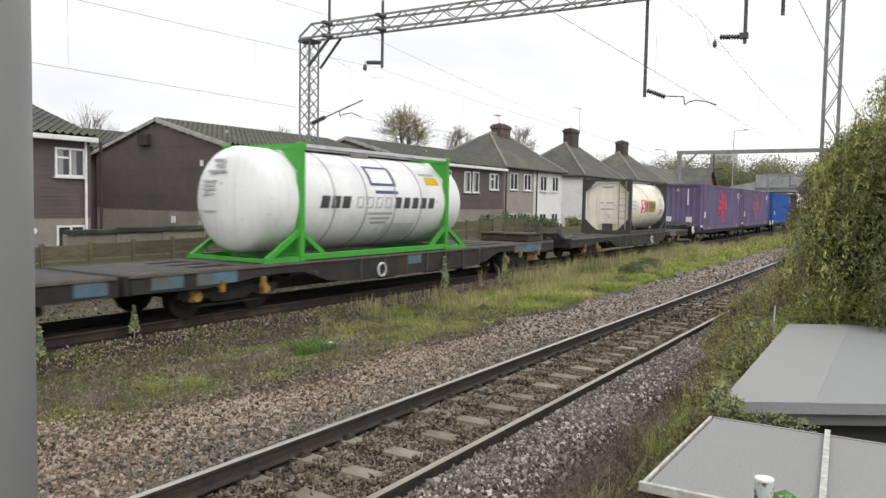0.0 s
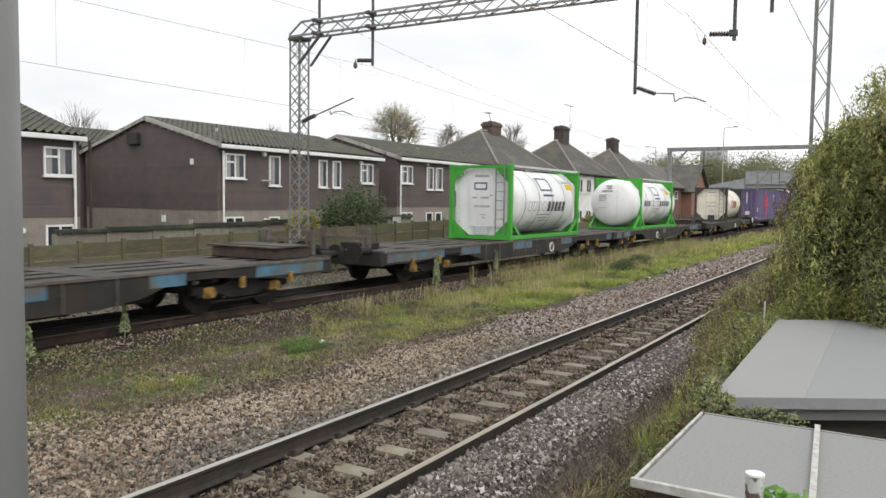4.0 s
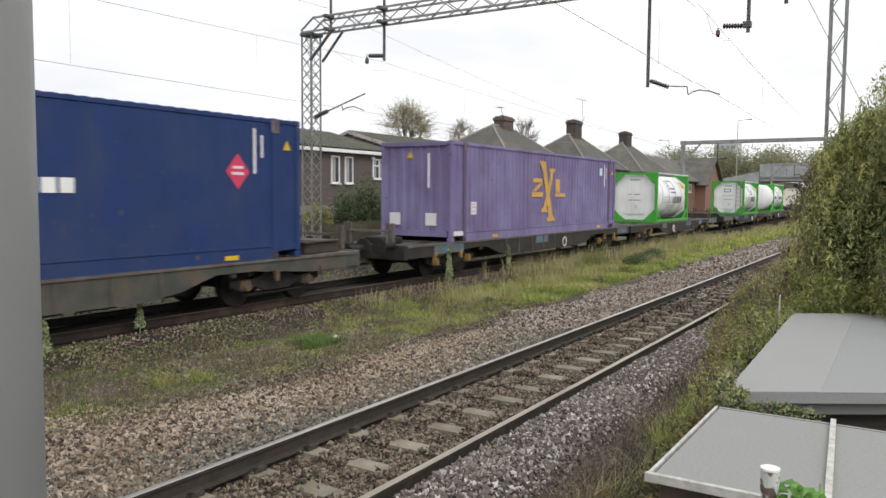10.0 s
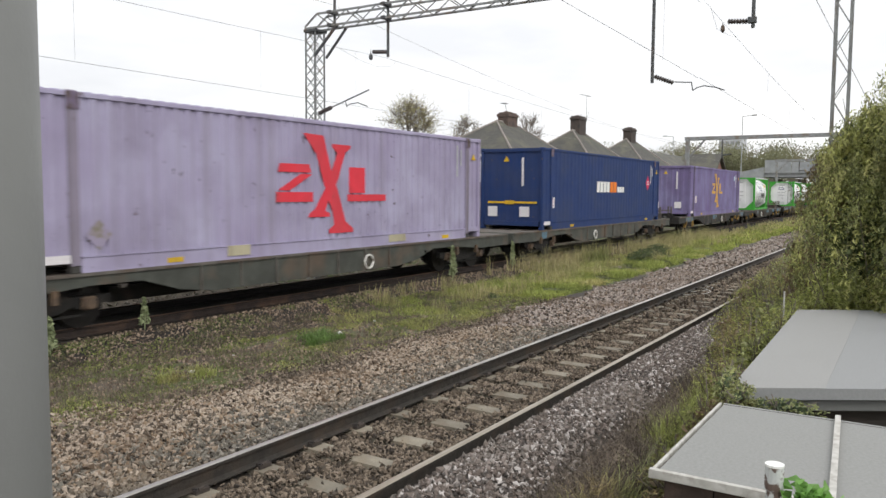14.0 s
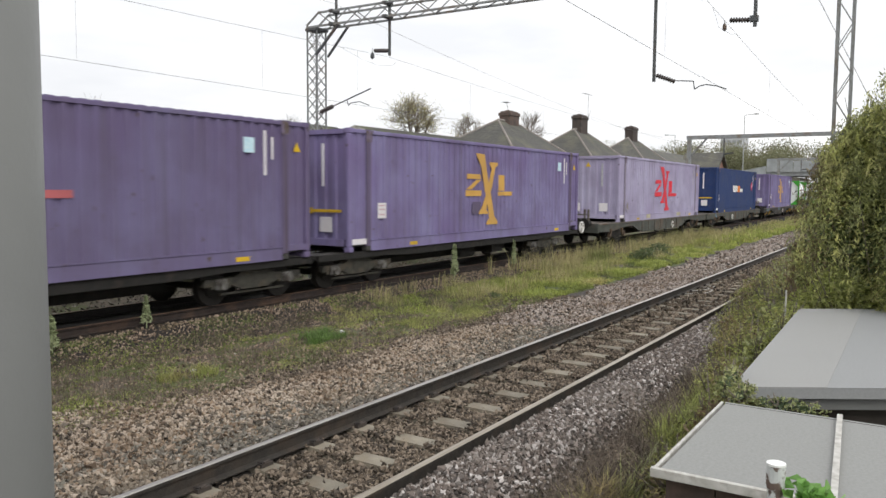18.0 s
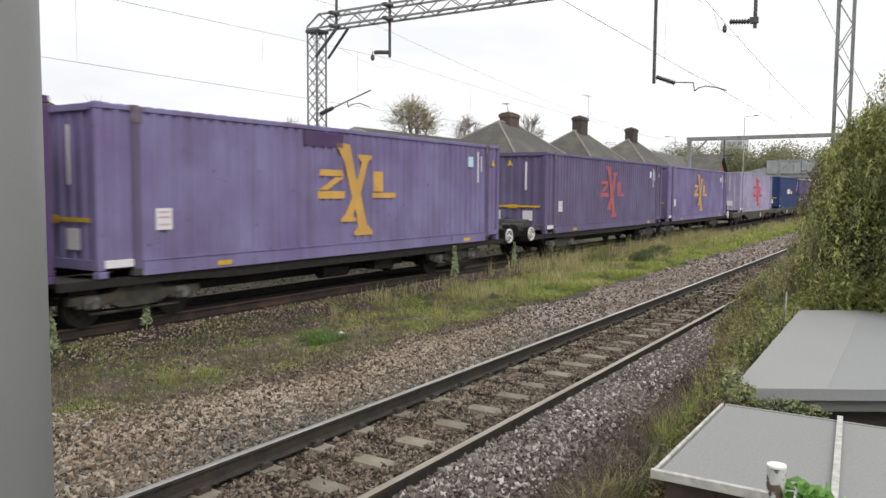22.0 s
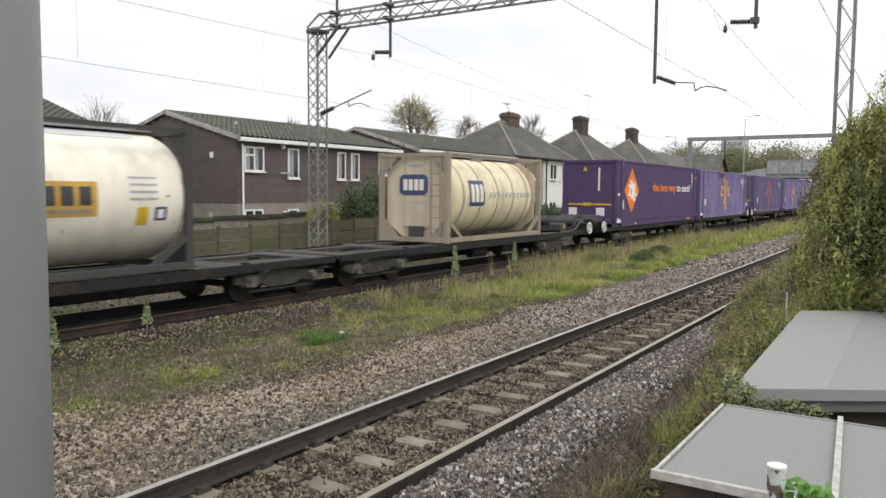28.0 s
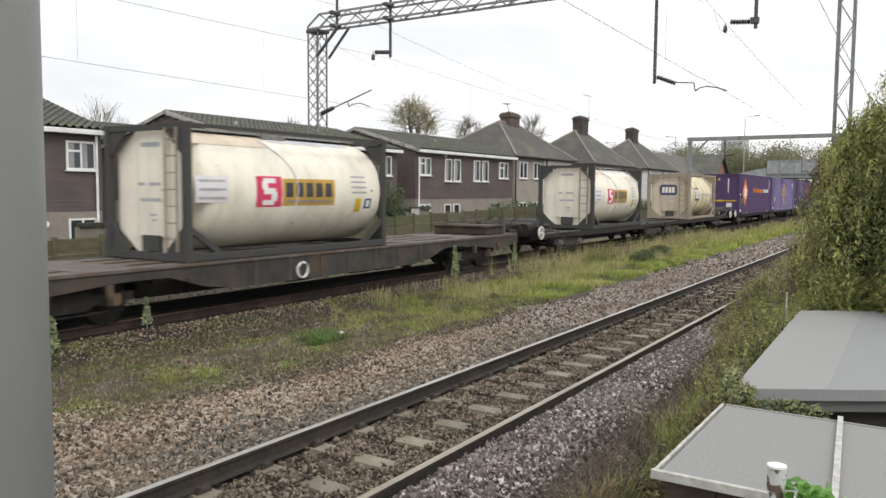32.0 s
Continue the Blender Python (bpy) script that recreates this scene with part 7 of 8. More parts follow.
def container(u, z, body, logo=None, ribs=0.28, depth=0.036, label="", smooth_end=False, bar=False, extra=(), mark=(), post="purple_post"):
    """A 45-foot high-cube container: ribbed walls, posts at the ends and at the 40-foot positions, rails, castings, labels."""
    c = thing("container", at_line(u, z), label, "container", "containers on the train")
    H, X, Y, P = 2.896, 6.858, 1.25, 6.10
    for s in (-1, 1):
        side = Y - 0.03
        pieces = [corrugated(a, b, 0.255 if a * b < 0 else 0.17, H - 0.10, s * side, ribs, depth, s) for a, b in ((-X + 0.08, -P - 0.08), (-P + 0.08, P - 0.08), (P + 0.08, X - 0.08))]
        for v, f in pieces:
            put("side_wall", mesh_of("side_wall", v, f), body, c)
        part("bottom_rail", bx(-P + 0.09, P - 0.09, s * (Y - 0.05) - 0.045, s * (Y - 0.05) + 0.032, 0.01, 0.25, 0.01), body, c)
        part("lower_flange", bx(-P + 0.09, P - 0.09, s * (Y - 0.012) - 0.022, s * (Y - 0.012) + 0.022, 0.252, 0.272), body, c)
        part("lower_flange", bx(-P + 0.09, P - 0.09, s * (Y - 0.012) - 0.022, s * (Y - 0.012) + 0.022, 0.0, 0.022), body, c)
        part("top_rail", bx(-X + 0.1, X - 0.1, s * (Y - 0.055) - 0.04, s * (Y - 0.055) + 0.04, H - 0.105, H - 0.02, 0.01), body, c)
        for a in (-1, 1):
            part("mid_post", bx(a * P - 0.085, a * P + 0.085, s * (Y - 0.05) - 0.05, s * (Y - 0.05) + 0.055, 0.12, H - 0.02, 0.01), post, c, "grimy steel post")
            part("corner_post", bx(a * (X - 0.07) - 0.07, a * (X - 0.07) + 0.07, s * (Y - 0.06) - 0.06, s * (Y - 0.06) + 0.06, 0.12, H - 0.12, 0.02), body, c)
            part("sill_plate", bx(a * (X + P) / 2 - 0.29, a * (X + P) / 2 + 0.29, s * (Y - 0.03) - 0.02, s * (Y - 0.03) + 0.02, 0.17, 0.30), "label" if a * s > 0 else body, c)
            for zc in (0.06, H - 0.06):
                part("corner_casting", bx(a * (X - 0.09) - 0.09, a * (X - 0.09) + 0.09, s * (Y - 0.08) - 0.082, s * (Y - 0.08) + 0.082, zc - 0.06, zc + 0.06, 0.015), body, c)
                part("corner_casting", bx(a * P - 0.09, a * P + 0.09, s * (Y - 0.08) - 0.08, s * (Y - 0.08) + 0.088, zc - 0.06, zc + 0.06, 0.015), "wagon" if zc < 1 else post, c)
    # closed ribbed end and door end
    v, f = corrugated(-Y + 0.13, Y - 0.13, 0.30, H - 0.12, 0, 0.30, 0.01 if smooth_end else 0.045, 1)
    end = np.stack([-X + 0.05 - v[:, 1], v[:, 0], v[:, 2]], 1)
    put("end_wall", mesh_of("end_wall", end, f[:, ::-1]), body, c)
    for s in (-1, 1):
        part("door", bx(X - 0.08, X - 0.03, s * 0.56 - 0.55, s * 0.56 + 0.55, 0.16, H - 0.13, 0.01), body, c)
        for k in (0.2, 0.8):
            rod_bm = rod(bmesh.new(), (X - 0.01, s * k, 0.12), (X - 0.01, s * k, H - 0.12), 0.02, 8)
            part("lock_rod", rod_bm, "galv", c)
    for a in (-1, 1):
        part("end_sill", bx(a * (X - 0.08) - 0.07, a * (X - 0.08) + 0.07, -Y + 0.17, Y - 0.17, 0.14 if a < 0 else 0.02, 0.30 if a < 0 else 0.16), body, c)
        part("end_header", bx(a * (X - 0.08) - 0.07, a * (X - 0.08) + 0.07, -Y + 0.17, Y - 0.17, H - 0.13, H - 0.02), body, c)
    bm = bmesh.new()
    box(bm, -X + 0.1, X - 0.1, -Y + 0.09, Y - 0.09, H - 0.055, H - 0.035)
    for k in range(-24, 25):
        box(bm, k * 0.275 - 0.08, k * 0.275 + 0.08, -Y + 0.06, Y - 0.06, H - 0.036, H - 0.004)
    part("roof", bm, body, c)
    part("floor", bx(-X + 0.1, X - 0.1, -Y + 0.1, Y - 0.1, 0.13, 0.165), "timber_dark", c)
    # markings
    lab = -5.55 if bar is False or logo else -5.98
    yl = -Y + 0.024
    flat_shape("number_bar", rect(5.55, 2.2, 0.07, 0.9), yl, c, "ink_grey" if body == "lavender" else "label", "unreadable number bar")
    flat_shape("number_bar", rect(5.75, 2.3, 0.06, 0.45), yl, c, "ink_grey" if body == "lavender" else "label")
    if body.startswith("purple"):
        flat_shape("label_plate", rect(5.12, 2.34, 0.28, 0.30), yl, c, "cyan_label", "pale blue and white label")
    if body != "lavender":
        flat_shape("label_plate", rect(lab, 0.96, 0.34, 0.38), yl, c, "label", "white label")
        for dz in (0.12, 0.03, -0.10):
            flat_shape("label_print", rect(lab, 0.96 + dz, 0.22, 0.035), yl - 0.0035, c, "label_red")
    for a in (-4.2, 4.9):
        flat_shape("fork_label", rect(a, 0.09, 0.34, 0.09), -Y - 0.001, c, "yellow", "yellow lifting mark")
    for y in (-0.52, 0.75):
        part("label_plate", bx(-X + 0.028, -X + 0.034, y - 0.19, y + 0.19, 0.46, 0.82), "label", c, "white label")
    part("number_bar", bx(-X + 0.028, -X + 0.034, -0.48, -0.40, 1.55, 2.55), "ink_grey" if body == "lavender" else "label", c)
    tri = prism(bmesh.new(), [(0.1, 2.42), (0.32, 2.42), (0.21, 2.62)], "x", -X + 0.026, -X + 0.033)
    part("warning_triangle", tri, "yellow", c, "small yellow warning triangle")
    flat_shape("warning_triangle", [(6.36, 2.26), (6.58, 2.26), (6.47, 2.46)], yl, c, "yellow")
    if bar:
        bm = bx(-X + 0.026, -X + 0.034, -1.0, 0.95, 0.93, 1.00)
        part("hook_bar", bm, "yellow", c, "yellow painted bar")
        part("hook_bar_middle", bx(-X + 0.024, -X + 0.036, -0.1, 0.25, 0.895, 1.035), "yellow", c)
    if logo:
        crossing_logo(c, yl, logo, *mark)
    for s in (-1, 1):
        for a in (-1, 1):
            part("rust_stain", bx(a * P - 0.11, a * P + 0.11, s * (Y + 0.010) - 0.002, s * (Y + 0.010) + 0.002, H - 0.30, H - 0.03), "stain_rust", c)
    for n, pts, m in extra:
        flat_shape(n, pts, yl - (0.034 if n == "lifting_plate" else 0.003 if n == "diamond_print" else 0.0), c, m)
    return ride(c, u, z)


def words(c, text, x, x1, z, size, y, material, weight=0.022):
    cu = bpy.data.curves.new("words", "FONT")
    cu.body, cu.size, cu.extrude = text, size, 0.001
    tmp = new("words", cu)
    bpy.context.view_layer.update()
    me = bpy.data.meshes.new_from_object(tmp.evaluated_get(bpy.context.evaluated_depsgraph_get()))
    bpy.data.objects.remove(tmp)
    me.materials.clear()
    co = [v.co.x for v in me.vertices]
    k = (x1 - x) / (max(co) - min(co))
    me.transform(Matrix.Translation((x, y, z)) @ pose(0, 0, 0, 90, 0, 0) @ Matrix.Diagonal((k, 1, 1, 1)) @ Matrix.Translation((-min(co), 0, 0)))
    # thicker strokes: the letters laid three times, each a little aside
    bm = bmesh.new()
    for i in (-1, 0, 1):
        one = me.copy()
        one.transform(Matrix.Translation((i * weight, -0.003 * (i + 1), abs(i) * 0.3 * weight)))
        bm.from_mesh(one)
        bpy.data.meshes.remove(one)
    bm.to_mesh(me)
    bm.free()
    return put("words", me, material, c, "painted words: " + text)


def lathe(bm, prof, axis_z, seg=40):
    """Turns (x, r) points round the lengthwise axis at height axis_z."""
    rows = []
    for x, r in prof:
        if r < 1e-4:
            rows.append([bm.verts.new((x, 0, axis_z))])
        else:
            rows.append([bm.verts.new((x, r * math.cos(2 * math.pi * i / seg), axis_z + r * math.sin(2 * math.pi * i / seg))) for i in range(seg)])
    for a, b in zip(rows, rows[1:]):
        for i in range(seg):
            j = (i + 1) % seg
            if len(a) == 1:
                bm.faces.new((a[0], b[j], b[i]))
            elif len(b) == 1:
                bm.faces.new((a[i], a[j], b[0]))
            else:
                bm.faces.new((a[i], a[j], b[j], b[i]))
    bmesh.ops.recalc_face_normals(bm, faces=bm.faces)
    return bm


def tank_patch(parent, x0, x1, a0, a1, r, zc, material, name="marking", label="", slant=0.0):
    """A thin painted patch that follows the barrel on the camera's side; a0, a1: degrees above the barrel's middle."""
    bm = bmesh.new()
    k = max(2, int(abs(a1 - a0) / 5) + 1)
    rows = []
    for rr in (r + 0.004, r + 0.001):
        for i in range(k + 1):
            a = radians(a0 + (a1 - a0) * i / k)
            rows.append([bm.verts.new((x + slant * i / k, -rr * math.cos(a), zc + rr * math.sin(a))) for x in (x0, x1)])
    for i in range(k):
        bm.faces.new((rows[i][0], rows[i][1], rows[i + 1][1], rows[i + 1][0]))
    return part(name, bm, material, parent, label)


def tank(u, z, barrel, cage, label, long=6.058, over=0.0, bands=4, kind="food", ladder=True, closed=True):
    """A tank container: barrel with domed ends, bands, corner posts, rails, gussets, walkway, ladder and markings."""
    t = thing("tank_container", at_line(u, z), label, "tank container", "tank containers on the train")
    H, Y, X = 2.591, 1.219, long / 2
    R, zc = 1.17, 1.33
    e = X - 0.12 + over - (0.2 if closed else 0.0)
    dome = [(0, 0), (0.015, 0.35), (0.05, 0.65), (0.12, 0.9), (0.22, 1.06), (0.30, 1.13), (0.42, R)]
    far = e + (0.5 if kind == "chemical" else 0.15 if kind == "food" else 0.0)
    prof = [(-e + a, b) for a, b in dome] + [(far - a, b) for a, b in reversed(dome)]
    part("barrel", lathe(bmesh.new(), prof, zc), barrel, t, smooth=True)
    for i in range(bands):
        x = -0.07 + 1.21 * (i - 1.5) if kind.startswith("food") else -e + 0.62 + (2 * e - 1.3) * i / max(1, bands - 1)
        bm = lathe(bmesh.new(), [(x - 0.02, R + 0.001), (x - 0.02, R + 0.009), (x + 0.02, R + 0.009), (x + 0.02, R + 0.001)], zc)
        part("band", bm, "band_rust" if kind == "sugar" else "band_grey", t, smooth=False)
    for a in (-1, 1):
        for s in (-1, 1):
            part("corner_post", bx(a * (X - 0.075) - 0.075, a * (X - 0.075) + 0.075, s * (Y - 0.07) - 0.07, s * (Y - 0.07) + 0.07, 0.1, H - 0.1, 0.012), cage, t)
            for zz in (0.06, H - 0.06):
                part("corner_casting", bx(a * (X - 0.09) - 0.092, a * (X - 0.09) + 0.092, s * (Y - 0.08) - 0.084, s * (Y - 0.08) + 0.084, zz - 0.06, zz + 0.06, 0.012), cage, t)
            # gussets in the end frame and along the side
            bm = bmesh.new()
            prism(bm, [(s * (Y - 0.12), 0.14), (s * (Y - 0.12), 0.72), (s * 0.52, 0.14)], "x", a * (X - 0.07) - 0.02, a * (X - 0.07) + 0.02)
            part("end_gusset", bm, cage, t)
            bm = bmesh.new()
            prism(bm, [(s * (Y - 0.12), H - 0.12), (s * (Y - 0.12), H - 0.66), (s * 0.55, H - 0.12)], "x", a * (X - 0.07) - 0.02, a * (X - 0.07) + 0.02)
            part("end_gusset", bm, cage, t)
            bm = bmesh.new()
            beam(bm, (a * (X - 0.12), s * (Y - 0.07), 0.62), (a * (X - 0.85), s * (Y - 0.07), 0.12), 0.08, 0.11)
            part("side_brace", bm, cage, t)
        part("end_sill", bx(a * (X - 0.08) - 0.06, a * (X - 0.08) + 0.06, -Y + 0.14, Y - 0.14, 0.02, 0.15), cage, t)
        part("end_header", bx(a * (X - 0.08) - 0.05, a * (X - 0.08) + 0.05, -Y + 0.14, Y - 0.14, H - 0.13, H - 0.02), cage, t)
    for s in (-1, 1):
        part("bottom_rail", bx(-X + 0.15, X - 0.15, s * (Y - 0.06) - 0.05, s * (Y - 0.06) + 0.05, 0.02, 0.16, 0.01), cage, t)
        part("top_rail", bx(-X + 0.15, X - 0.15, s * (Y - 0.05) - 0.035, s * (Y - 0.05) + 0.035, H - 0.09, H - 0.02), "tank_grey" if cage == "green" else cage, t)
    if closed:
        # flat insulated end panels with cut corners
        for a in ((-1,) if kind == "chemical" else (-1, 1)):
            o = 0.55
            pts = [(-1.06, o), (-0.5, 0.14), (0.5, 0.14), (1.06, o), (1.06, H - o), (0.5, H - 0.12), (-0.5, H - 0.12), (-1.06, H - o)]
            bm = prism(bmesh.new(), pts, "x", a * (X - 0.24) - 0.02, a * (X - 0.24) + 0.02)
            prism(bm, [(-0.48, 0.45), (0.48, 0.45), (0.48, H - 0.18), (-0.48, H - 0.18)], "x", a * (X - 0.20) - 0.03, a * (X - 0.20) + 0.03)
            part("end_panel", bm, "tank_tan" if kind == "sugar" else barrel, t)
        if ladder:
            part("valve_box", bx(-X + 0.10, -X + 0.20, -0.27, 0.22, 0.16, 0.47, 0.01), "tank_grey" if kind == "food" else "frame_dark", t, "valve recess")
        for k, (yy, zz, ww, hh) in enumerate(((0.0, 2.2, 0.56, 0.09), (-0.12, 1.45, 0.32, 0.06), (0.28, 1.45, 0.2, 0.06), (0.0, 1.15, 0.62, 0.07), (-0.05, 0.86, 0.2, 0.04), (-0.08, 0.76, 0.12, 0.05))):
            part("marking", bx(-X + 0.164, -X + 0.169, yy - ww / 2, yy + ww / 2, zz - hh / 2, zz + hh / 2), "ink_grey", t)
    bm = bmesh.new()
    box(bm, -X + 0.2, X - 0.2, -0.32, 0.32, H - 0.07, H - 0.03)
    box(bm, -0.35, 0.35, -0.4, 0.4, H - 0.16, H - 0.04)
    part("walkway", bm, "galv", t, "grey top walkway")
    if ladder:
        bm = bmesh.new()
        for y in (-0.62, -0.94):
            box(bm, -X - 0.0, -X + 0.03, y - 0.02, y + 0.02, 0.2, H - 0.1)
        for i in range(7):
            rod(bm, (-X + 0.015, -0.62, 0.42 + 0.31 * i), (-X + 0.015, -0.94, 0.42 + 0.31 * i), 0.012, 6)
        part("ladder", bm, "frame_beige" if kind != "food" else "galv", t)
    pz = lambda name, x0, x1, a0, a1, m, lab="": tank_patch(t, x0, x1, a0, a1, R, zc, m, name, lab, 0.07 if name == "word_bar" else 0.0)
    if kind in ("food", "food_open"):
        # slanted outline shape with a bar below, word bars in grey and black
        for x0, x1, a0, a1 in ((-0.46, 0.56, 45, 48.5), (-0.40, 0.64, 20, 23.5), (-0.46, -0.36, 20, 48), (0.54, 0.64, 20, 48), (-0.30, 0.66, 10, 14)):
            pz("logo_outline", x0, x1, a0, a1, "ink_blue", "dark blue outline shape")
        wide = kind == "food_open"
        low, high = (-8, 6) if wide else (-17, 1)
        grey0, grey1, dark1 = (-1.10, 0.44, 2.42) if wide else (-1.66, 0.02, 1.72)
        for i in range(4):
            a, w = grey0 + (grey1 - grey0) * i / 4, (grey1 - grey0) / 4
            for b0, b1, c0, c1 in ((0.0, 0.14, low, high), (0.58, 0.72, low, high), (0.14, 0.58, high - 2.2, high), (0.14, 0.58, low, low + 2.2)):
                pz("word_bar", a + b0 * w, a + b1 * w, c0, c1, "ink_pale")
        for i in range(5):
            a, w = grey1 + 0.04 + (dark1 - grey1) * i / 5, (dark1 - grey1) / 5
            pz("word_bar", a, a + 0.72 * w, low, high, "ink")
        if wide:
            for i in range(3):
                pz("word_bar", -2.40 + 0.38 * i, -2.10 + 0.38 * i, low, high, "ink")
        for i in range(3):
            pz("small_print", -0.60 + 0.1 * i, 0.44 - 0.1 * i, low - 8 - 6 * i, low - 5 - 6 * i, "ink_grey")
        pz("hazard_label", 2.12, 2.76, 24, 36, "yellow", "yellow label")
        pz("small_print", 1.95, 2.7, 38, 42, "ink_grey")
        if wide:
            pz("plate", 0.27, 1.59, -48, -28, "tank_grey")
        else:
            pz("plate", -1.35, -0.75, -50, -36, "tank_grey")
    elif kind == "chemical":
        pz("logo_square", -1.25, -0.53, -16, 15, "pink", "red square mark")
        for x0, x1, a0, a1 in ((-1.05, -0.72, 8, 13), (-1.10, -0.94, 2, 10), (-1.05, -0.72, -3, 3), (-0.84, -0.68, -10, -1), (-1.08, -0.75, -14, -9)):
            tank_patch(t, x0, x1, a0, a1, R + 0.003, zc, "white", "logo_wave")
        pz("logo_panel", -0.50, 1.15, -15, 13, "ochre", "ochre panel with dark bars")
        for i in range(5):
            tank_patch(t, -0.42 + 0.31 * i, -0.20 + 0.31 * i, -6, 9, R + 0.003, zc, "ink", "word_bar")
        tank_patch(t, -0.4, 1.05, -12, -9, R + 0.003, zc, "frame_beige", "word_bar")
        pz("label_plate", -2.78, -1.98, -11, 14, "label", "white label")
        for i in range(3):
            tank_patch(t, -2.70, -2.05, 8 - 8 * i, 10.5 - 8 * i, R + 0.003, zc, "ink_grey", "small_print")
        for i in range(4):
            pz("small_print", 1.75, 2.3, 16 - 6 * i, 18 - 6 * i, "ink_grey")
        pz("label_plate", 2.25, 2.5, -20, -8, "ink_blue")
        tank_patch(t, 2.31, 2.44, -18, -10, R + 0.003, zc, "white", "label_plate")
        pz("warning_triangle", 1.9, 2.12, -24, -8, "yellow", "yellow hazard label")
        hose = lambda q: -0.05 - 0.75 * max(0.0, math.sin(q)) ** 2 - 0.2 * max(0.0, -math.sin(q))
        tank_patch(t, -2.65, -0.45, 50, 78, R + 0.002, zc, "tank_tan", "spill_stain", "brown stained cladding below the hatch")
        tank_patch(t, -0.30, 2.3, 62, 80, R + 0.002, zc, "tank_grey", "top_cladding")
        bm = bmesh.new()
        for i in range(12):
            a, b = radians(62 - 8.6 * i), radians(53.4 - 8.6 * i)
            beam(bm, (hose(a), -(R + 0.012) * math.cos(a), zc + (R + 0.012) * math.sin(a)), (hose(b), -(R + 0.012) * math.cos(b), zc + (R + 0.012) * math.sin(b)), 0.02, 0.02)
        part("drain_hose", bm, "tank_grey", t)
    elif kind == "sugar":
        pz("logo_panel", -1.75, -0.85, -14, 24, "ink_blue", "dark blue badge with pale blocks")
        for i in range(3):
            tank_patch(t, -1.65 + 0.26 * i, -1.46 + 0.26 * i, -8, 18, R + 0.003, zc, "tank_cream", "logo_block")
        for i in range(11):
            pz("word_bar", -0.6 + 0.26 * i, -0.44 + 0.26 * i, -2, 6, "ink_grey")
        bm = bmesh.new()
        prism(bm, [(-0.42, 1.45), (-0.30, 1.36), (0.45, 1.36), (0.57, 1.45), (0.57, 1.87), (0.45, 1.96), (-0.30, 1.96), (-0.42, 1.87)], "x", -X + 0.160, -X + 0.168)
        part("end_badge", bm, "ink_blue", t, "dark blue badge")
        for i in range(4):
            part("badge_block", bx(-X + 0.152, -X + 0.159, -0.28 + 0.19 * i, -0.14 + 0.19 * i, 1.5, 1.82), "tank_cream", t)
    if kind == "food" and ladder:
        part("end_outline", prism(bmesh.new(), [(-0.2, 1.72), (0.3, 1.72), (0.3, 1.98), (-0.2, 1.98)], "x", -X + 0.160, -X + 0.168), "ink_blue", t)
        part("end_outline_field", prism(bmesh.new(), [(-0.15, 1.77), (0.25, 1.77), (0.25, 1.93), (-0.15, 1.93)], "x", -X + 0.153, -X + 0.159), barrel, t)
    if kind == "food_open":
        # outrigger feet beyond the end frames
        for a in (-1, 1):
            for s in (-1, 1):
                bm = bmesh.new()
                beam(bm, (a * (X - 0.05), s * (Y - 0.08), 0.66), (a * (X + 0.96), s * (Y - 0.08), 0.06), 0.09, 0.11)
                box(bm, a * X, a * (X + 1.04), s * (Y - 0.08) - 0.05, s * (Y - 0.08) + 0.05, 0.0, 0.11)
                part("outrigger", bm, cage, t)
            part("outrigger_tie", bx(a * (X + 0.98) - 0.04, a * (X + 0.98) + 0.04, -Y + 0.1, Y - 0.1, 0.02, 0.10), cage, t)
        for yy, zz, ww, hh in ((0.12, 2.16, 0.30, 0.07), (0.10, 2.05, 0.22, 0.06), (0.20, 1.93, 0.55, 0.05), (0.42, 1.72, 0.42, 0.045), (0.44, 1.63, 0.38, 0.045), (0.43, 1.54, 0.42, 0.045), (0.45, 1.45, 0.36, 0.045), (0.42, 1.08, 0.42, 0.03)):
            part("marking", bx(-e + 0.004, -e + 0.06, yy - ww / 2, yy + ww / 2, zz - hh / 2, zz + hh / 2), "ink_pale", t)
        tank_end = prism(bmesh.new(), [(-0.05, 1.50), (0.2, 1.50), (0.075, 1.74)], "x", -e - 0.006 + 0.02, -e + 0.03)
        part("warning_triangle", tank_end, "yellow", t, "yellow hazard label")
    return ride(t, u, z)


HIGH, LOW = 0.955, 0.83
B = "wagon_blue"
# coupling points of the twin wagons: outer ends and inner joints
Y = "axle_yellow"
wagon_high(36.5, 180, "wagon_black", spots=((-6.8, -5.6, 0, B),), yellow=Y)
wagon_high(17.6, 0, "wagon_black", spots=((-8.9, -8.2, 0, B), (-7.9, -6.9, 0, B), (5.4, 7.5, 0, B), (-0.9, -0.3, 0, B)), yellow=Y)
wagon_high(-1.35, 180, "wagon_black", spots=((5.5, 8.35, 0, B), (3.3, 4.5, 0, B), (-9.2, -8.6, 0, B), (-4.4, -3.3, 0, B), (-0.6, 0.9, 0, B)), yellow=Y, brake=-2.33)
wagon_high(-20.55, 0, "wagon_black", spots=((6.2, 8.3, 0, B), (3.6, 4.4, 0, B), (-4.2, -3.4, 0, B), (0.6, 1.7, 0, B)), yellow=Y)
wagon_high(-39.6, 180, "wagon_black", spots=((-9.1, -7.8, 0, B), (5.6, 7.2, 0, B), (-0.4, 0.6, 0, B)), yellow=Y, brake=-1.85)
wagon_high(-58.7, 0, "wagon_green", spots=((-7.2, -6.8, 0, B),))
wagon_high(-77.85, 180, "wagon_green")
wagon_high(-192.75, 0, "wagon", brake=-1.6)
wagon_high(-211.9, 180, "wagon")
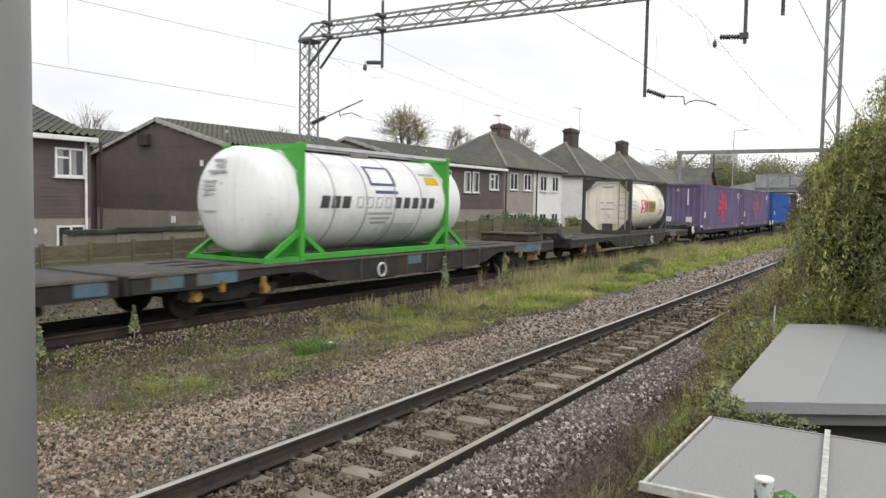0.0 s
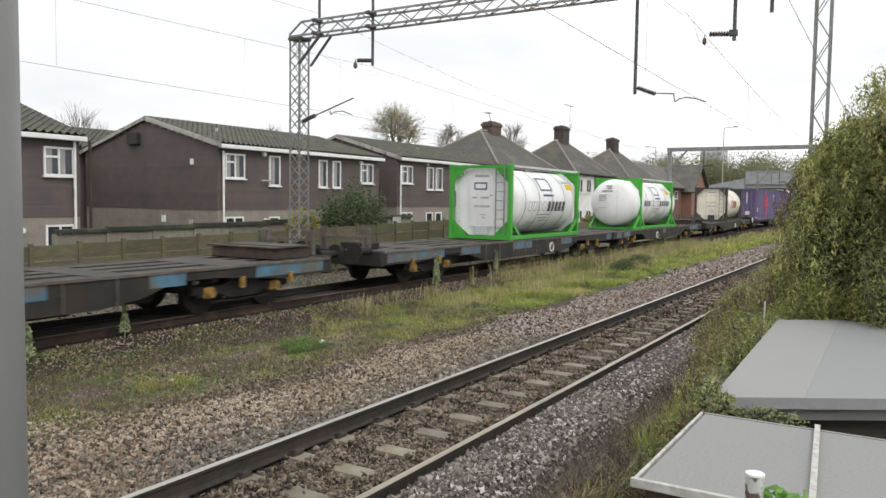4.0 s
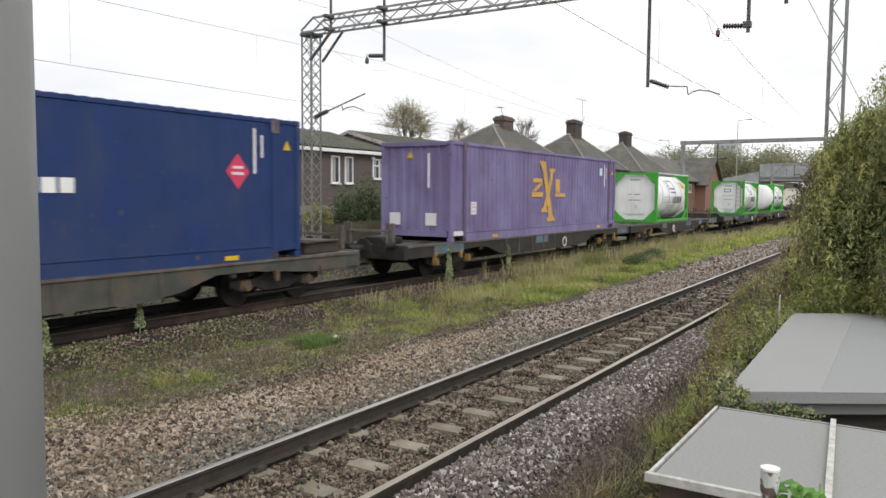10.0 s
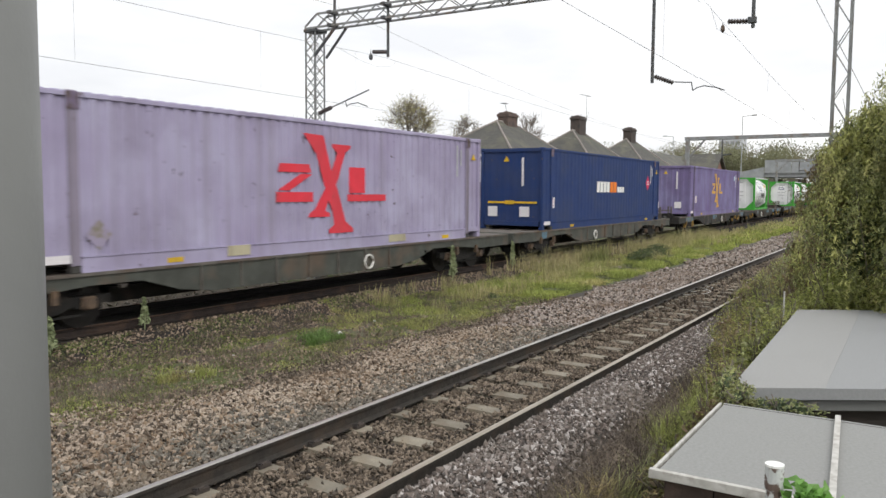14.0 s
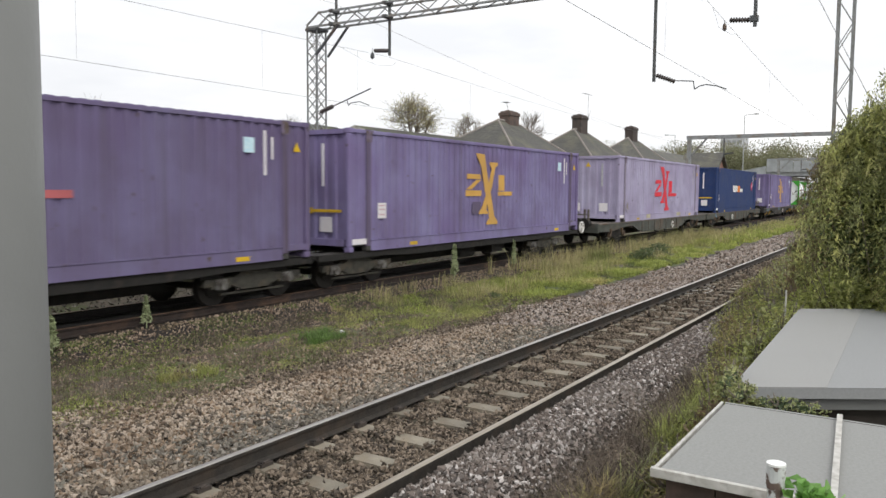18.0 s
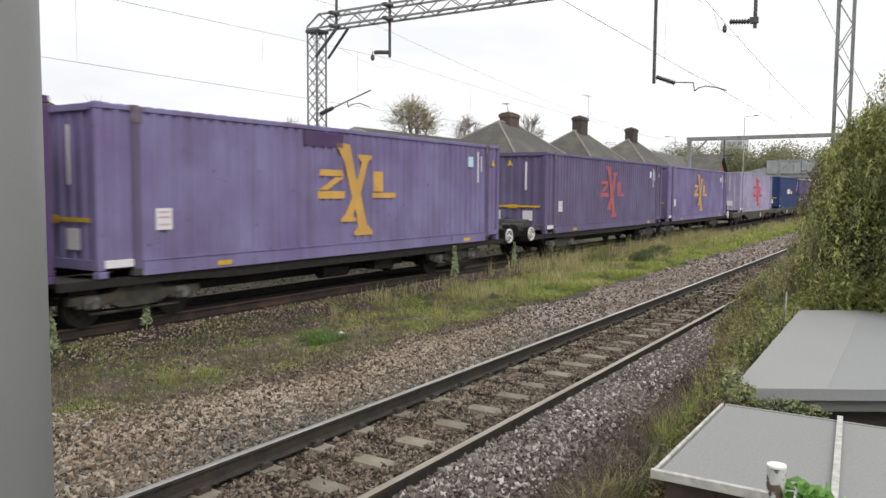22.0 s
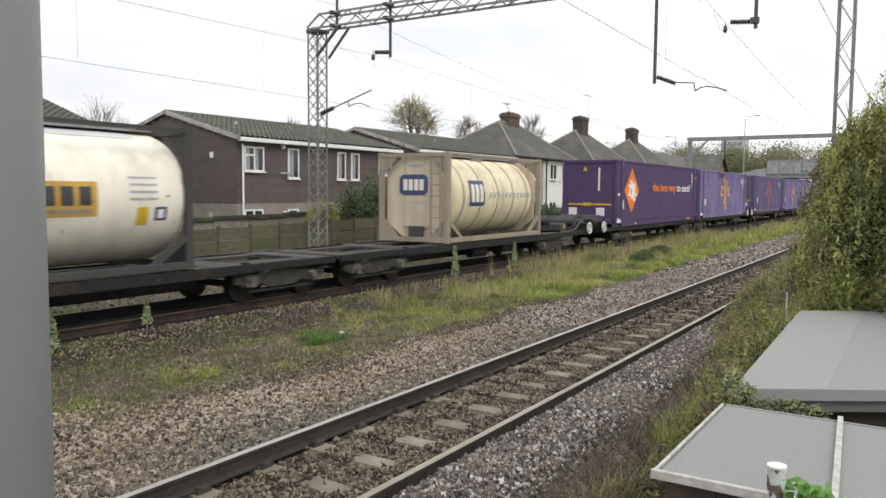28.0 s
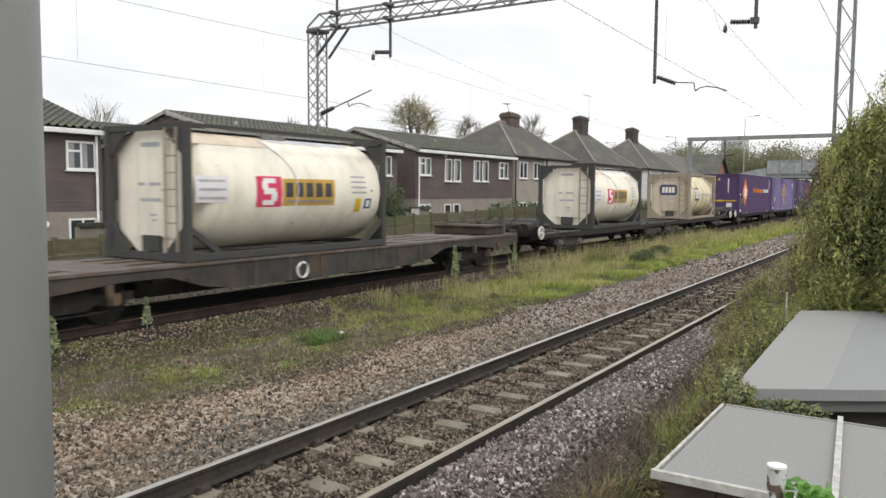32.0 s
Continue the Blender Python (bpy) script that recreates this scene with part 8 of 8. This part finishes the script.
for joint in (62.2, -103.45, -135.35, -167.25):
    wagon_low(joint - 7.97, 180)
    wagon_low(joint + 7.97, 0)
wagon_low(94.1 - 7.97, 180)

tank(15.67, HIGH, "tank_white", "green", "white tank container in a bright green open frame", over=1.2, kind="food_open", ladder=False, closed=False, bands=4, long=6.2)
tank(0.72, HIGH, "tank_white", "green", "white tank container in a bright green frame with grey end", kind="food", bands=4, ladder=True, long=6.3)
tank(-22.6, HIGH, "tank_white", "green", "white tank container in a bright green frame", kind="food", bands=4, ladder=False, long=6.2)
tank(38.3, HIGH, "tank_cream", "frame_dark", "cream tank container in a black frame", kind="chemical", bands=0)
tank(-159.52, LOW, "tank_beige", "frame_beige", "stained yellow-beige tank container in a rusty frame", kind="sugar", bands=5)
tank(-174.37, LOW, "tank_cream", "frame_dark", "grimy cream tank container in a dark grey steel frame", kind="chemical", bands=0)
tank(-194.3, HIGH, "tank_cream", "frame_dark", "grimy cream tank container in a dark grey steel frame", kind="chemical", bands=0)
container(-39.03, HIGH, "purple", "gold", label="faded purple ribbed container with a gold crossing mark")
unit = [("word_bar", [(a, 1.34), (a + 0.31, 1.34), (a + 0.33, 1.78), (a + 0.02, 1.78)], "white") for a in (-1.61, -1.23, -0.85, -0.47)]
unit += [("word_bar", [(a, 1.34), (a + 0.36, 1.34), (a + 0.38, 1.78), (a + 0.02, 1.78)], "orange") for a in (-0.07, 0.34)]
unit += [("word_bar", rect(a, 1.46, 0.24, 0.24), "white") for a in (0.95, 1.25, 1.55)]
unit += [("diamond_mark", [(5.1, 2.13), (4.80, 1.78), (5.1, 1.43), (5.40, 1.78)], "pink"), ("diamond_print", rect(5.1, 1.86, 0.26, 0.05), "label"), ("diamond_print", rect(5.1, 1.74, 0.30, 0.05), "label")]
container(-59.0, HIGH, "blue", None, 0.35, 0.008, "dark blue smooth-sided container with white and orange bars", True, True, unit, post="blue")
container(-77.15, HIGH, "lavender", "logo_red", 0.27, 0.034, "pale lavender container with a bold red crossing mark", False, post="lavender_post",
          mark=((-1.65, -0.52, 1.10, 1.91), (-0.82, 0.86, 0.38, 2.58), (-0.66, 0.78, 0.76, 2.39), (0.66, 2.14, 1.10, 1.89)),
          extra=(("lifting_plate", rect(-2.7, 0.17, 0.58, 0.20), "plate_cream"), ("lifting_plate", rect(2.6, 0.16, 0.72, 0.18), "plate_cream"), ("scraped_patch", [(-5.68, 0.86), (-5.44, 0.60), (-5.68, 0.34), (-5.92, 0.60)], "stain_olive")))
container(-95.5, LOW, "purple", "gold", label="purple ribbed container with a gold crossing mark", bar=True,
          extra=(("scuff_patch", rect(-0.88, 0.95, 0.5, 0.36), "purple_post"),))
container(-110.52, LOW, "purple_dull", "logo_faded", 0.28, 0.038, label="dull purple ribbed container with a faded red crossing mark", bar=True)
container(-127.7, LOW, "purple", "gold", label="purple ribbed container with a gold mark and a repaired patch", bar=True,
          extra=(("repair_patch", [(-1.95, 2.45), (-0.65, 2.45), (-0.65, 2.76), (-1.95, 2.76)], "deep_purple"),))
dark = container(-142.15, LOW, "deep_purple", None, 0.35, 0.008, "deep purple smooth container with an orange diamond and a slogan", True, True, post="deep_purple", extra=
                 (("diamond_mark", [(-4.78, 2.58), (-5.77, 1.58), (-4.78, 0.58), (-3.77, 1.58)], "orange"), ("panel_patch", rect(-6.5, 0.85, 0.27, 0.95), "ink"), ("panel_patch", rect(-6.5, 1.4, 0.27, 0.13), "label"), ("label_plate", rect(-6.5, 0.31, 0.27, 0.1), "label")))
for shape in ([(-5.04, 2.06), (-4.78, 2.05), (-4.28, 1.10), (-4.56, 1.10)], [(-4.56, 1.93), (-4.37, 1.93), (-4.70, 1.21), (-4.94, 1.21)]):
    flat_shape("logo_stroke", shape, -1.25 + 0.018 + 0.001 * shape[0][1], dark, "white")
for x, z, w, h in ((-5.08, 1.79, 0.32, 0.11), (-5.09, 1.38, 0.38, 0.11), (-4.38, 1.60, 0.11, 0.46), (-4.25, 1.40, 0.34, 0.11)):
    flat_shape("logo_block", rect(x, z, w, h), -1.25 + 0.0175, dark, "white")
flat_shape("logo_block", [(-5.06, 1.75), (-4.91, 1.75), (-5.11, 1.42), (-5.27, 1.42)], -1.25 + 0.0165, dark, "white")
words(dark, "the best way", -1.66, 2.34, 1.56, 0.56, -1.25 + 0.021, "orange")
words(dark, "to excel", 2.58, 5.09, 1.56, 0.56, -1.25 + 0.021, "white")
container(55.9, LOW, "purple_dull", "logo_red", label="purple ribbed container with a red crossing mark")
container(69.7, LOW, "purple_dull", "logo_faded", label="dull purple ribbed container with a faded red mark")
container(86.0, LOW, "sky_blue", None, label="bright blue ribbed container")


def motions():
    times = [2.0 * i for i in range(17)]
    for ob, u, z, turned in RIDES:
        walk(ob, [(t, at_line(u + SPEED * t, z, turned)) for t in times])
    for ob, x, r, turned in WHEELS:
        sign = -1 if turned else 1
        walk(ob, [(i / 15, pose(x, 0, r, 0, sign * math.degrees(SPEED * i / 15 / r) % 360, 0)) for i in range(481)])


motions()
